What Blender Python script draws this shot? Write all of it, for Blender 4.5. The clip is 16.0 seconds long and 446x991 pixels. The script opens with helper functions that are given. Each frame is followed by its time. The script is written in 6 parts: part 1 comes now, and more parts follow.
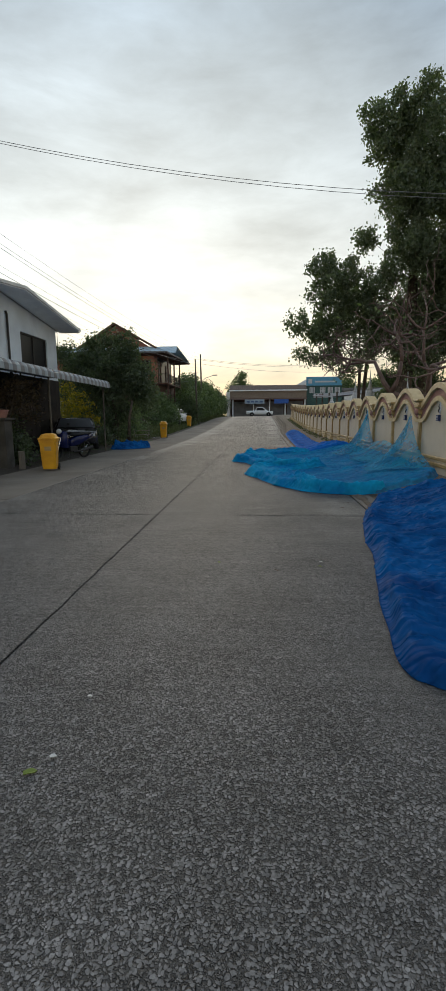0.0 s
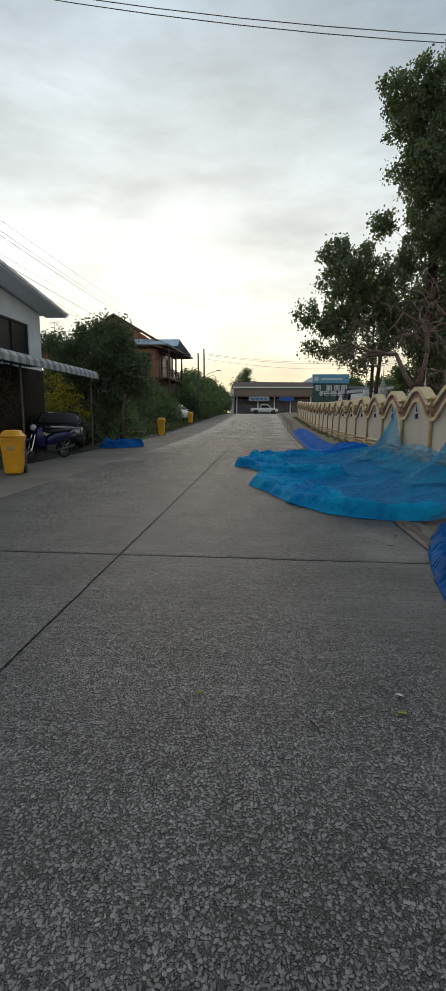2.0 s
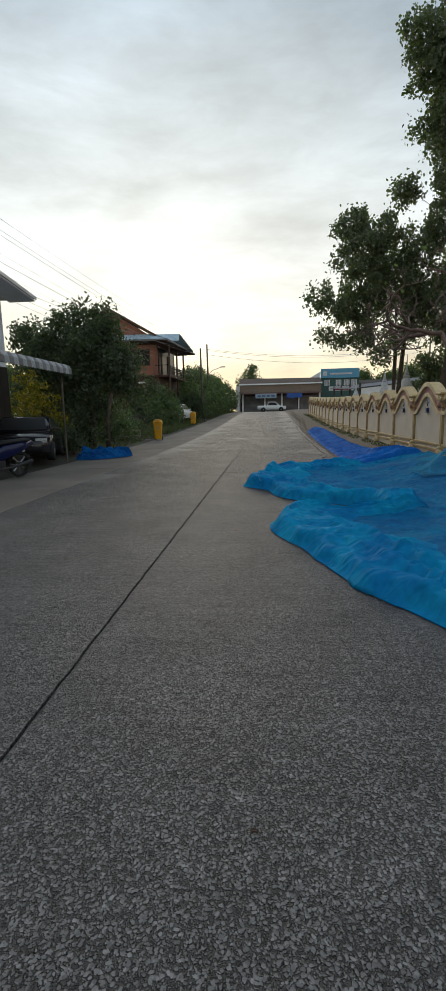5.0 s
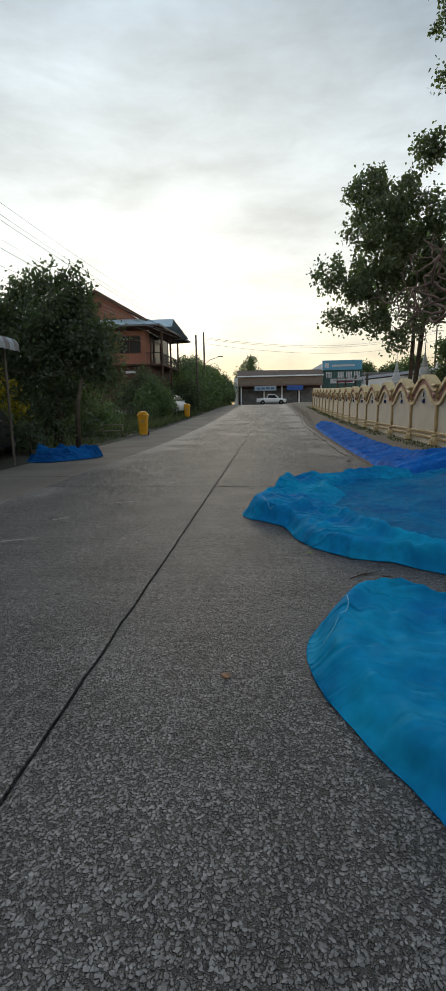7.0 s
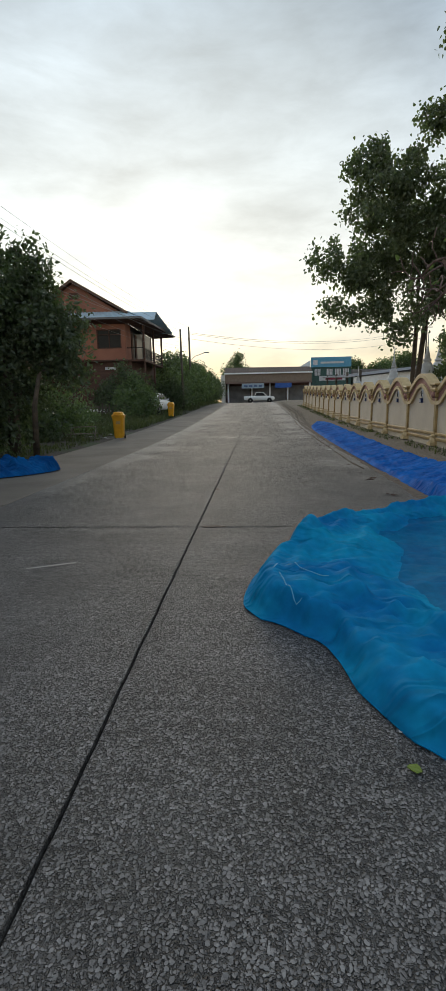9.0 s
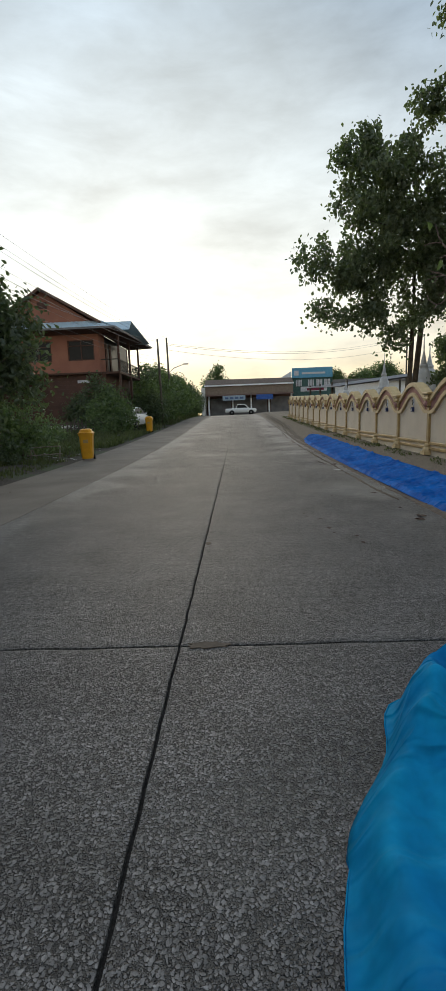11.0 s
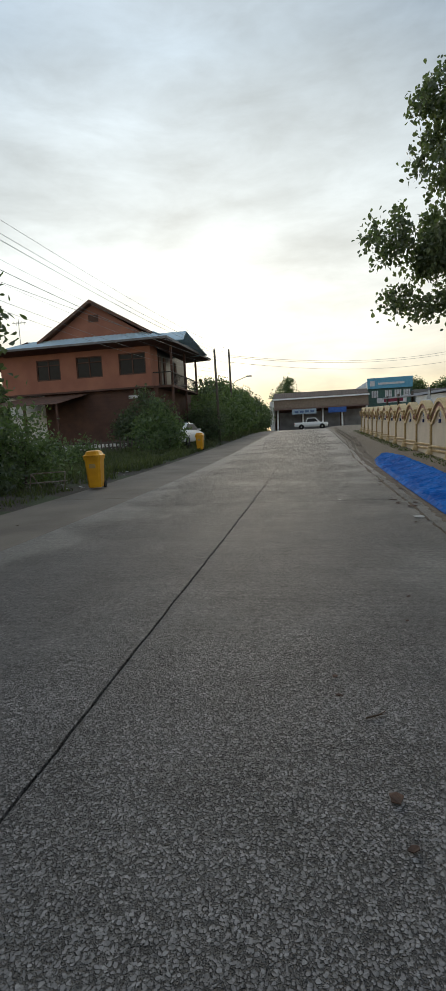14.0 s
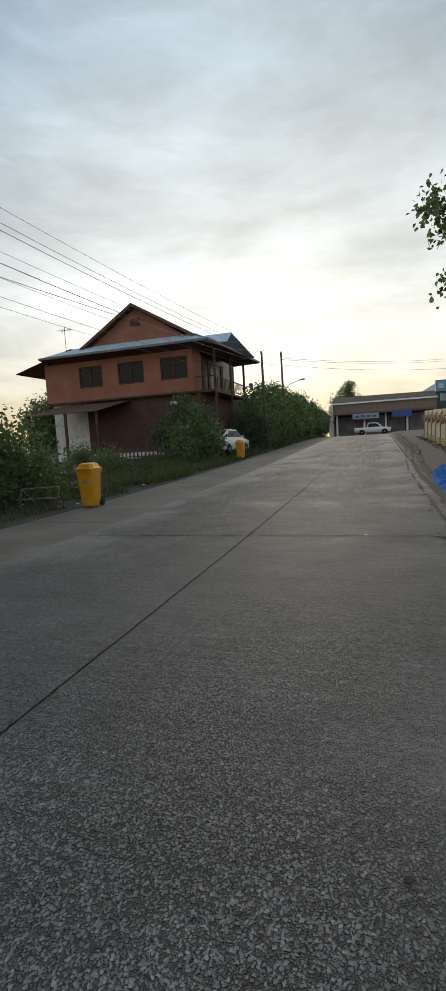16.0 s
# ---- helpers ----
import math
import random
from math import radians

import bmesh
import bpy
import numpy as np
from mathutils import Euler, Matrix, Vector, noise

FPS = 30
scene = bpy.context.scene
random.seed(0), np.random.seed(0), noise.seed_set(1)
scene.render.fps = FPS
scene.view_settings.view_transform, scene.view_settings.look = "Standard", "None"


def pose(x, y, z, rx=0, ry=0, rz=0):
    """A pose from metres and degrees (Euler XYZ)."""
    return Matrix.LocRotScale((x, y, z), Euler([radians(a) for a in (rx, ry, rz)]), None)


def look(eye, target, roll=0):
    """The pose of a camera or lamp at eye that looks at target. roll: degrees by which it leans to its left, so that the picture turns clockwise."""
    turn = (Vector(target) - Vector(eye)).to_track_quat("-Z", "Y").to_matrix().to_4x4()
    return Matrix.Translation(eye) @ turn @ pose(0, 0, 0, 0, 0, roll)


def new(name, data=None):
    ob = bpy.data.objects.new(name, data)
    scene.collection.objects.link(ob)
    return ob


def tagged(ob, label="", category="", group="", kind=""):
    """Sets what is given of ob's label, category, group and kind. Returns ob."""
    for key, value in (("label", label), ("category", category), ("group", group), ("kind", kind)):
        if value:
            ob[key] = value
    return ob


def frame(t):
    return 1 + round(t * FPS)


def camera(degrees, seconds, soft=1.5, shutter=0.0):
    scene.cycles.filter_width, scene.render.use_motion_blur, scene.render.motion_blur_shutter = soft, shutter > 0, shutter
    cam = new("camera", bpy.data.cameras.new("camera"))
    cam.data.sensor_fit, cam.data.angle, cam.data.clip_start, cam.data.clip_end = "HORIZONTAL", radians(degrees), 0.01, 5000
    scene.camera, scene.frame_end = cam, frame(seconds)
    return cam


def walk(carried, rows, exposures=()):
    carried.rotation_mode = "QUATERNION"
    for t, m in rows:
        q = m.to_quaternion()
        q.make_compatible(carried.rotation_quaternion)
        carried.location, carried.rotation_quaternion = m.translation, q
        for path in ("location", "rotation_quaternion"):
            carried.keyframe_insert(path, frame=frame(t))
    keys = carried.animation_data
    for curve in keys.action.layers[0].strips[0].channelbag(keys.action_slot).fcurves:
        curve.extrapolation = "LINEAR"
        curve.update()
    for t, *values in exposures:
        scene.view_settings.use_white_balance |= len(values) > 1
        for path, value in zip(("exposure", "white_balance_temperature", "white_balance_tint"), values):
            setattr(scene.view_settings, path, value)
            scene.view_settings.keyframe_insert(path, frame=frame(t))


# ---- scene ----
from mathutils.bvhtree import BVHTree

cam = camera(49.3, 16.0)
PATH = [
    (0, (1.423, -1.119, 1.324), (1.268, 0.849, 1.003), -0.5),
    (0.5, (1.459, -0.557, 1.315), (1.235, 1.406, 1.005), 0.7),
    (1, (1.416, -0.016, 1.321), (1.261, 1.956, 1.022), 0.8),
    (1.5, (1.409, 0.537, 1.319), (1.237, 2.506, 1.013), 0.3),
    (2, (1.324, 1.079, 1.296), (1.158, 3.044, 0.964), 0.3),
    (2.5, (1.262, 1.629, 1.287), (1.117, 3.593, 0.938), -0.0),
    (3, (1.208, 2.159, 1.284), (1.055, 4.121, 0.925), -0.1),
    (3.5, (1.192, 2.702, 1.304), (1.05, 4.663, 0.939), -1.3),
    (4, (1.154, 3.32, 1.3), (0.993, 5.281, 0.938), -0.6),
    (4.5, (1.126, 3.928, 1.314), (0.958, 5.89, 0.964), -1.2),
    (4.7, (1.103, 4.2, 1.323), (0.907, 6.162, 0.986), -1.1),
    (6.8, (0.858, 7.677, 1.228), (0.674, 9.638, 0.879), -2.2),
    (7, (0.855, 7.931, 1.231), (0.664, 9.888, 0.868), -1.0),
    (7.5, (0.795, 8.51, 1.242), (0.596, 10.463, 0.861), -1.3),
    (8, (0.749, 9.092, 1.267), (0.56, 11.046, 0.888), -2.6),
    (8.5, (0.688, 9.734, 1.263), (0.504, 11.69, 0.888), -1.1),
    (9, (0.638, 10.355, 1.289), (0.499, 12.315, 0.916), -1.1),
    (9.5, (0.559, 10.984, 1.293), (0.432, 12.949, 0.944), -0.6),
    (9.7, (0.505, 11.233, 1.316), (0.426, 13.204, 0.982), -1.7),
    (11.8, (0.367, 13.766, 1.305), (0.308, 15.74, 0.988), -2.9),
    (12, (0.399, 14.056, 1.314), (0.334, 16.034, 1.026), -4.3),
    (12.5, (0.564, 14.669, 1.331), (0.399, 16.648, 1.09), -2.4),
    (13, (0.705, 15.298, 1.31), (0.507, 17.272, 1.056), -2.4),
    (13.5, (0.924, 15.88, 1.303), (0.609, 17.84, 1.06), -3.1),
    (14, (1.122, 16.474, 1.316), (0.758, 18.424, 1.063), -3.0),
    (14.5, (1.345, 17.077, 1.281), (1.0, 19.032, 1.035), -3.9),
    (15, (1.55, 17.671, 1.278), (1.194, 19.623, 1.026), -3.1),
    (15.5, (1.691, 18.269, 1.3), (1.304, 20.218, 1.067), -3.2),
    (16, (1.759, 18.859, 1.324), (1.15, 20.752, 1.109), -3.3),
]
walk(cam, [(t, look(eye, target, roll)) for t, eye, target, roll in PATH],
     exposures=((0, 0.0), (4.5, 0.03), (7, 0.06), (9.5, 0.10), (12.5, 0.15), (14, 0.08), (16, -0.02)))

# ---- light ----
SUN_AZ, SUN_EL = radians(-11), radians(17)
sun_dir = Vector((math.sin(SUN_AZ) * math.cos(SUN_EL), math.cos(SUN_AZ) * math.cos(SUN_EL), math.sin(SUN_EL)))

world = bpy.data.worlds.new("dusk_sky")
scene.world = world
world.use_nodes = True
wn, wl = world.node_tree.nodes, world.node_tree.links
wn.clear()
w_out = wn.new("ShaderNodeOutputWorld")
w_bg = wn.new("ShaderNodeBackground")
w_sky = wn.new("ShaderNodeTexSky")
w_sky.sky_type, w_sky.sun_disc = "NISHITA", False
w_sky.sun_elevation, w_sky.sun_rotation = SUN_EL, SUN_AZ
w_co = wn.new("ShaderNodeTexCoord")
w_sep = wn.new("ShaderNodeSeparateXYZ")
wl.new(w_co.outputs["Generated"], w_sep.inputs[0])
w_ramp = wn.new("ShaderNodeValToRGB")
stops = ((0.0, (0.84, 0.62, 0.31)), (0.055, (0.87, 0.71, 0.43)), (0.12, (0.83, 0.77, 0.62)), (0.25, (0.74, 0.77, 0.75)),
         (0.40, (0.56, 0.63, 0.67)), (0.58, (0.33, 0.42, 0.51)), (1.0, (0.52, 0.62, 0.75)))
while len(w_ramp.color_ramp.elements) < len(stops):
    w_ramp.color_ramp.elements.new(0.5)
for el, (p, c) in zip(w_ramp.color_ramp.elements, stops):
    el.position, el.color = p, (*c, 1)
wl.new(w_sep.outputs["Z"], w_ramp.inputs[0])
# stretched cloud layers
w_map = wn.new("ShaderNodeMapping")
w_map.inputs["Scale"].default_value = (1.6, 1.6, 5.0)
wl.new(w_co.outputs["Generated"], w_map.inputs[0])
w_noise = wn.new("ShaderNodeTexNoise")
w_noise.inputs["Scale"].default_value, w_noise.inputs["Detail"].default_value, w_noise.inputs["Roughness"].default_value = 1.7, 6, 0.52
wl.new(w_map.outputs[0], w_noise.inputs["Vector"])
w_cr = wn.new("ShaderNodeMapRange")
w_cr.inputs["From Min"].default_value, w_cr.inputs["From Max"].default_value = 0.3, 0.7
w_cr.inputs["To Min"].default_value, w_cr.inputs["To Max"].default_value = 0.74, 1.24
wl.new(w_noise.outputs["Fac"], w_cr.inputs["Value"])
w_noise2 = wn.new("ShaderNodeTexNoise")
w_noise2.inputs["Scale"].default_value, w_noise2.inputs["Detail"].default_value, w_noise2.inputs["Roughness"].default_value = 3.6, 7, 0.6
w_noise2.inputs["Distortion"].default_value = 0.35
wl.new(w_map.outputs[0], w_noise2.inputs["Vector"])
w_cr2 = wn.new("ShaderNodeMapRange")
w_cr2.inputs["From Min"].default_value, w_cr2.inputs["From Max"].default_value = 0.33, 0.67
w_cr2.inputs["To Min"].default_value, w_cr2.inputs["To Max"].default_value = 0.86, 1.14
wl.new(w_noise2.outputs["Fac"], w_cr2.inputs["Value"])
w_cc = wn.new("ShaderNodeMath")
w_cc.operation = "MULTIPLY"
wl.new(w_cr.outputs[0], w_cc.inputs[0])
wl.new(w_cr2.outputs[0], w_cc.inputs[1])
w_mul = wn.new("ShaderNodeVectorMath")
w_mul.operation = "SCALE"
wl.new(w_ramp.outputs[0], w_mul.inputs[0])
wl.new(w_cc.outputs[0], w_mul.inputs["Scale"])
# brightening round the veiled sun
w_dot = wn.new("ShaderNodeVectorMath")
w_dot.operation = "DOT_PRODUCT"
w_nrm = wn.new("ShaderNodeVectorMath")
w_nrm.operation = "NORMALIZE"
wl.new(w_co.outputs["Generated"], w_nrm.inputs[0])
wl.new(w_nrm.outputs[0], w_dot.inputs[0])
w_dot.inputs[1].default_value = sun_dir
w_glow = wn.new("ShaderNodeMapRange")
w_glow.interpolation_type = "SMOOTHERSTEP"
w_glow.inputs["From Min"].default_value, w_glow.inputs["From Max"].default_value = 0.80, 1.0
w_glow.inputs["To Min"].default_value, w_glow.inputs["To Max"].default_value = 0.0, 1.0
wl.new(w_dot.outputs["Value"], w_glow.inputs["Value"])
w_gc = wn.new("ShaderNodeVectorMath")
w_gc.operation = "SCALE"
w_gc.inputs[0].default_value = (0.25, 0.245, 0.205)
wl.new(w_glow.outputs[0], w_gc.inputs["Scale"])
w_add = wn.new("ShaderNodeVectorMath")
wl.new(w_mul.outputs[0], w_add.inputs[0])
wl.new(w_gc.outputs[0], w_add.inputs[1])
w_ss = wn.new("ShaderNodeVectorMath")
w_ss.operation = "SCALE"
w_ss.inputs["Scale"].default_value = 0.005
wl.new(w_sky.outputs[0], w_ss.inputs[0])
w_add2 = wn.new("ShaderNodeVectorMath")
wl.new(w_add.outputs[0], w_add2.inputs[0])
wl.new(w_ss.outputs[0], w_add2.inputs[1])
wl.new(w_add2.outputs[0], w_bg.inputs["Color"])
w_bg.inputs["Strength"].default_value = 1.0
wl.new(w_bg.outputs[0], w_out.inputs[0])

sun = new("sun", bpy.data.lights.new("sun", "SUN"))
sun.data.energy, sun.data.angle, sun.data.color = 0.8, radians(25), (1.0, 0.86, 0.66)
sun.matrix_world = look(sun_dir * 200, (0, 0, 0))


# ---- materials ----
def nodes_of(m):
    m.use_nodes = True
    return m.node_tree.nodes, m.node_tree.links, m.node_tree.nodes["Principled BSDF"]


def coloured(n, l, base, dark, scale, detail=5, space="Object", low=0.35, high=0.68):
    co = n.new("ShaderNodeTexCoord")
    noi = n.new("ShaderNodeTexNoise")
    noi.inputs["Scale"].default_value, noi.inputs["Detail"].default_value = scale, detail
    l.new(co.outputs[space], noi.inputs["Vector"])
    rmp = n.new("ShaderNodeValToRGB")
    rmp.color_ramp.elements[0].position, rmp.color_ramp.elements[1].position = low, high
    rmp.color_ramp.elements[0].color, rmp.color_ramp.elements[1].color = (*dark, 1), (*base, 1)
    l.new(noi.outputs["Fac"], rmp.inputs[0])
    return co, rmp


def mix_col(n, l, a, b, fac, mode="MIX"):
    mx = n.new("ShaderNodeMix")
    mx.data_type, mx.blend_type = "RGBA", mode
    for sock, v in ((mx.inputs[0], fac), (mx.inputs[6], a), (mx.inputs[7], b)):
        if hasattr(v, "is_output"):
            l.new(v, sock)
        else:
            sock.default_value = v if isinstance(v, (int, float)) else (*v, 1)
    return mx.outputs[2]


def surface(name, base, dark=None, rough=0.7, metal=0.0, scale=3.0, fine=60.0, bump=0.15, vary=0.0, spec=0.4):
    """Painted, plastered or wooden stuff: two scales of colour variation and a fine relief."""
    m = bpy.data.materials.new(name)
    n, l, p = nodes_of(m)
    dark = dark or tuple(c * 0.72 for c in base)
    co, rmp = coloured(n, l, base, dark, scale)
    f = n.new("ShaderNodeTexNoise")
    f.inputs["Scale"].default_value, f.inputs["Detail"].default_value = fine, 4
    l.new(co.outputs["Object"], f.inputs["Vector"])
    mr = n.new("ShaderNodeMapRange")
    mr.inputs["To Min"].default_value, mr.inputs["To Max"].default_value = 0.86, 1.1
    l.new(f.outputs["Fac"], mr.inputs["Value"])
    sc = n.new("ShaderNodeVectorMath")
    sc.operation = "SCALE"
    l.new(rmp.outputs[0], sc.inputs[0])
    l.new(mr.outputs[0], sc.inputs["Scale"])
    col = sc.outputs[0]
    if vary:
        oi = n.new("ShaderNodeObjectInfo")
        m2 = n.new("ShaderNodeMapRange")
        m2.inputs["To Min"].default_value, m2.inputs["To Max"].default_value = 1 - vary, 1 + vary
        l.new(oi.outputs["Random"], m2.inputs["Value"])
        s2 = n.new("ShaderNodeVectorMath")
        s2.operation = "SCALE"
        l.new(col, s2.inputs[0])
        l.new(m2.outputs[0], s2.inputs["Scale"])
        col = s2.outputs[0]
    l.new(col, p.inputs["Base Color"])
    p.inputs["Roughness"].default_value, p.inputs["Metallic"].default_value = rough, metal
    p.inputs["Specular IOR Level"].default_value = spec
    b = n.new("ShaderNodeBump")
    b.inputs["Strength"].default_value, b.inputs["Distance"].default_value = bump, 0.02
    l.new(f.outputs["Fac"], b.inputs["Height"])
    l.new(b.outputs[0], p.inputs["Normal"])
    return m


def leaf_material(name, base, dark):
    m = bpy.data.materials.new(name)
    n, l, p = nodes_of(m)
    g = n.new("ShaderNodeNewGeometry")
    rmp = n.new("ShaderNodeValToRGB")
    rmp.color_ramp.elements[0].color, rmp.color_ramp.elements[1].color = (*dark, 1), (*base, 1)
    l.new(g.outputs["Random Per Island"], rmp.inputs[0])
    l.new(rmp.outputs[0], p.inputs["Base Color"])
    p.inputs["Roughness"].default_value = 0.4
    tr = n.new("ShaderNodeBsdfTranslucent")
    sc = n.new("ShaderNodeVectorMath")
    sc.operation = "MULTIPLY"
    sc.inputs[1].default_value = (1.3, 1.5, 0.6)
    l.new(rmp.outputs[0], sc.inputs[0])
    l.new(sc.outputs[0], tr.inputs["Color"])
    mx = n.new("ShaderNodeMixShader")
    mx.inputs[0].default_value = 0.45
    l.new(p.outputs[0], mx.inputs[1])
    l.new(tr.outputs[0], mx.inputs[2])
    l.new(mx.outputs[0], n["Material Output"].inputs["Surface"])
    return m


def aggregate(name):
    """Worn concrete road: pale pebbles exposed in a darker mortar, smoother dusty stretches between."""
    m = bpy.data.materials.new(name)
    n, l, p = nodes_of(m)
    co = n.new("ShaderNodeTexCoord")
    geo = n.new("ShaderNodeNewGeometry")
    pos = geo.outputs["Position"]
    warp = n.new("ShaderNodeTexNoise")
    warp.inputs["Scale"].default_value = 42
    l.new(pos, warp.inputs["Vector"])
    wv = n.new("ShaderNodeVectorMath")
    wv.operation = "MULTIPLY_ADD"
    wv.inputs[1].default_value = (0.02, 0.02, 0.02)
    l.new(warp.outputs["Color"], wv.inputs[0])
    l.new(pos, wv.inputs[2])

    def pebbles(scale, low, high):
        """Rounded pebbles of uneven size: their mask and their random value."""
        v = n.new("ShaderNodeTexVoronoi")
        v.inputs["Scale"].default_value = scale
        l.new(wv.outputs[0], v.inputs["Vector"])
        xyz = n.new("ShaderNodeSeparateXYZ")
        l.new(v.outputs["Color"], xyz.inputs[0])
        size = n.new("ShaderNodeMapRange")
        size.inputs["To Min"].default_value, size.inputs["To Max"].default_value = low, high
        l.new(xyz.outputs["Y"], size.inputs["Value"])
        gap = n.new("ShaderNodeMath")
        gap.operation = "SUBTRACT"
        l.new(size.outputs[0], gap.inputs[0])
        l.new(v.outputs["Distance"], gap.inputs[1])
        mask = n.new("ShaderNodeMapRange")
        mask.inputs["From Min"].default_value, mask.inputs["From Max"].default_value = 0.0, 0.24
        l.new(gap.outputs[0], mask.inputs["Value"])
        return mask.outputs[0], xyz.outputs["X"]

    big_mask, big_rand = pebbles(88, 0.50, 0.80)
    small_mask, small_rand = pebbles(160, 0.42, 0.68)
    stone = n.new("ShaderNodeValToRGB")
    stone.color_ramp.elements[0].color, stone.color_ramp.elements[1].color = (0.124, 0.117, 0.112, 1), (0.232, 0.221, 0.211, 1)
    e = stone.color_ramp.elements.new(0.7)
    e.color = (0.180, 0.170, 0.162, 1)
    l.new(big_rand, stone.inputs[0])
    stone2 = n.new("ShaderNodeValToRGB")
    stone2.color_ramp.elements[0].color, stone2.color_ramp.elements[1].color = (0.102, 0.096, 0.091, 1), (0.176, 0.167, 0.159, 1)
    l.new(small_rand, stone2.inputs[0])
    stones = mix_col(n, l, stone2.outputs[0], stone.outputs[0], big_mask)
    fac = n.new("ShaderNodeMath")
    fac.operation = "MAXIMUM"
    l.new(big_mask, fac.inputs[0])
    l.new(small_mask, fac.inputs[1])
    # worn to a smooth paste in broad patches
    big = n.new("ShaderNodeTexNoise")
    big.inputs["Scale"].default_value, big.inputs["Detail"].default_value = 0.55, 5
    l.new(pos, big.inputs["Vector"])
    sepx = n.new("ShaderNodeSeparateXYZ")
    l.new(pos, sepx.inputs[0])
    # the paste stays towards both rims of the road
    rim = n.new("ShaderNodeMath")
    rim.operation = "ABSOLUTE"
    l.new(sepx.outputs["X"], rim.inputs[0])
    rim2 = n.new("ShaderNodeMapRange")
    rim2.inputs["From Min"].default_value, rim2.inputs["From Max"].default_value = 1.5, 2.5
    rim2.inputs["To Min"].default_value, rim2.inputs["To Max"].default_value = 0.0, 0.25
    l.new(rim.outputs[0], rim2.inputs["Value"])
    # the newer pours further on keep more of their paste
    pour = n.new("ShaderNodeMapRange")
    pour.inputs["From Min"].default_value, pour.inputs["From Max"].default_value = 15.0, 27.0
    pour.inputs["To Min"].default_value, pour.inputs["To Max"].default_value = 0.0, 0.17
    l.new(sepx.outputs["Y"], pour.inputs["Value"])
    rp = n.new("ShaderNodeMath")
    l.new(rim2.outputs[0], rp.inputs[0])
    l.new(pour.outputs[0], rp.inputs[1])
    ad = n.new("ShaderNodeMath")
    l.new(big.outputs["Fac"], ad.inputs[0])
    l.new(rp.outputs[0], ad.inputs[1])
    show = n.new("ShaderNodeMapRange")
    show.inputs["From Min"].default_value, show.inputs["From Max"].default_value = 0.60, 0.88
    show.inputs["To Min"].default_value, show.inputs["To Max"].default_value = 1.0, 0.16
    l.new(ad.outputs[0], show.inputs["Value"])
    fac2 = n.new("ShaderNodeMath")
    fac2.operation = "MULTIPLY"
    l.new(fac.outputs[0], fac2.inputs[0])
    l.new(show.outputs[0], fac2.inputs[1])
    mort_n = n.new("ShaderNodeTexNoise")
    mort_n.inputs["Scale"].default_value, mort_n.inputs["Detail"].default_value = 6, 8
    l.new(pos, mort_n.inputs["Vector"])
    mort = n.new("ShaderNodeValToRGB")
    mort.color_ramp.elements[0].position, mort.color_ramp.elements[1].position = 0.3, 0.72
    mort.color_ramp.elements[0].color, mort.color_ramp.elements[1].color = (0.041, 0.039, 0.037, 1), (0.080, 0.075, 0.070, 1)
    l.new(mort_n.outputs["Fac"], mort.inputs[0])
    paste = n.new("ShaderNodeMapRange")
    paste.inputs["From Min"].default_value, paste.inputs["From Max"].default_value = 0.54, 0.9
    l.new(ad.outputs[0], paste.inputs["Value"])
    mcol = mix_col(n, l, mort.outputs[0], (0.168, 0.159, 0.144), paste.outputs[0])
    col = mix_col(n, l, mcol, stones, fac2.outputs[0])
    # stains
    st = n.new("ShaderNodeTexNoise")
    st.inputs["Scale"].default_value, st.inputs["Detail"].default_value = 1.7, 7
    l.new(pos, st.inputs["Vector"])
    sm = n.new("ShaderNodeMapRange")
    sm.inputs["From Min"].default_value, sm.inputs["From Max"].default_value = 0.3, 0.7
    sm.inputs["To Min"].default_value, sm.inputs["To Max"].default_value = 0.86, 1.22
    l.new(st.outputs["Fac"], sm.inputs["Value"])
    sc = n.new("ShaderNodeVectorMath")
    sc.operation = "SCALE"
    l.new(col, sc.inputs[0])
    l.new(sm.outputs[0], sc.inputs["Scale"])
    # clusters of paler and darker stones, and the marks of the broom drawn across the road
    cl = n.new("ShaderNodeTexNoise")
    cl.inputs["Scale"].default_value, cl.inputs["Detail"].default_value, cl.inputs["Roughness"].default_value = 25, 4, 0.62
    l.new(pos, cl.inputs["Vector"])
    clm = n.new("ShaderNodeMapRange")
    clm.inputs["From Min"].default_value, clm.inputs["From Max"].default_value = 0.32, 0.68
    clm.inputs["To Min"].default_value, clm.inputs["To Max"].default_value = 0.72, 1.26
    l.new(cl.outputs["Fac"], clm.inputs["Value"])
    bmap = n.new("ShaderNodeMapping")
    bmap.inputs["Scale"].default_value = (0.9, 17.0, 1.0)
    bmap.inputs["Rotation"].default_value = (0, 0, 0.03)
    l.new(pos, bmap.inputs["Vector"])
    br = n.new("ShaderNodeTexNoise")
    br.inputs["Scale"].default_value, br.inputs["Detail"].default_value = 1.3, 6
    l.new(bmap.outputs[0], br.inputs["Vector"])
    brm = n.new("ShaderNodeMapRange")
    brm.inputs["From Min"].default_value, brm.inputs["From Max"].default_value = 0.3, 0.7
    brm.inputs["To Min"].default_value, brm.inputs["To Max"].default_value = 0.86, 1.14
    l.new(br.outputs["Fac"], brm.inputs["Value"])
    cb = n.new("ShaderNodeMath")
    cb.operation = "MULTIPLY"
    l.new(clm.outputs[0], cb.inputs[0])
    l.new(brm.outputs[0], cb.inputs[1])
    sc2 = n.new("ShaderNodeVectorMath")
    sc2.operation = "SCALE"
    l.new(sc.outputs[0], sc2.inputs[0])
    l.new(cb.outputs[0], sc2.inputs["Scale"])
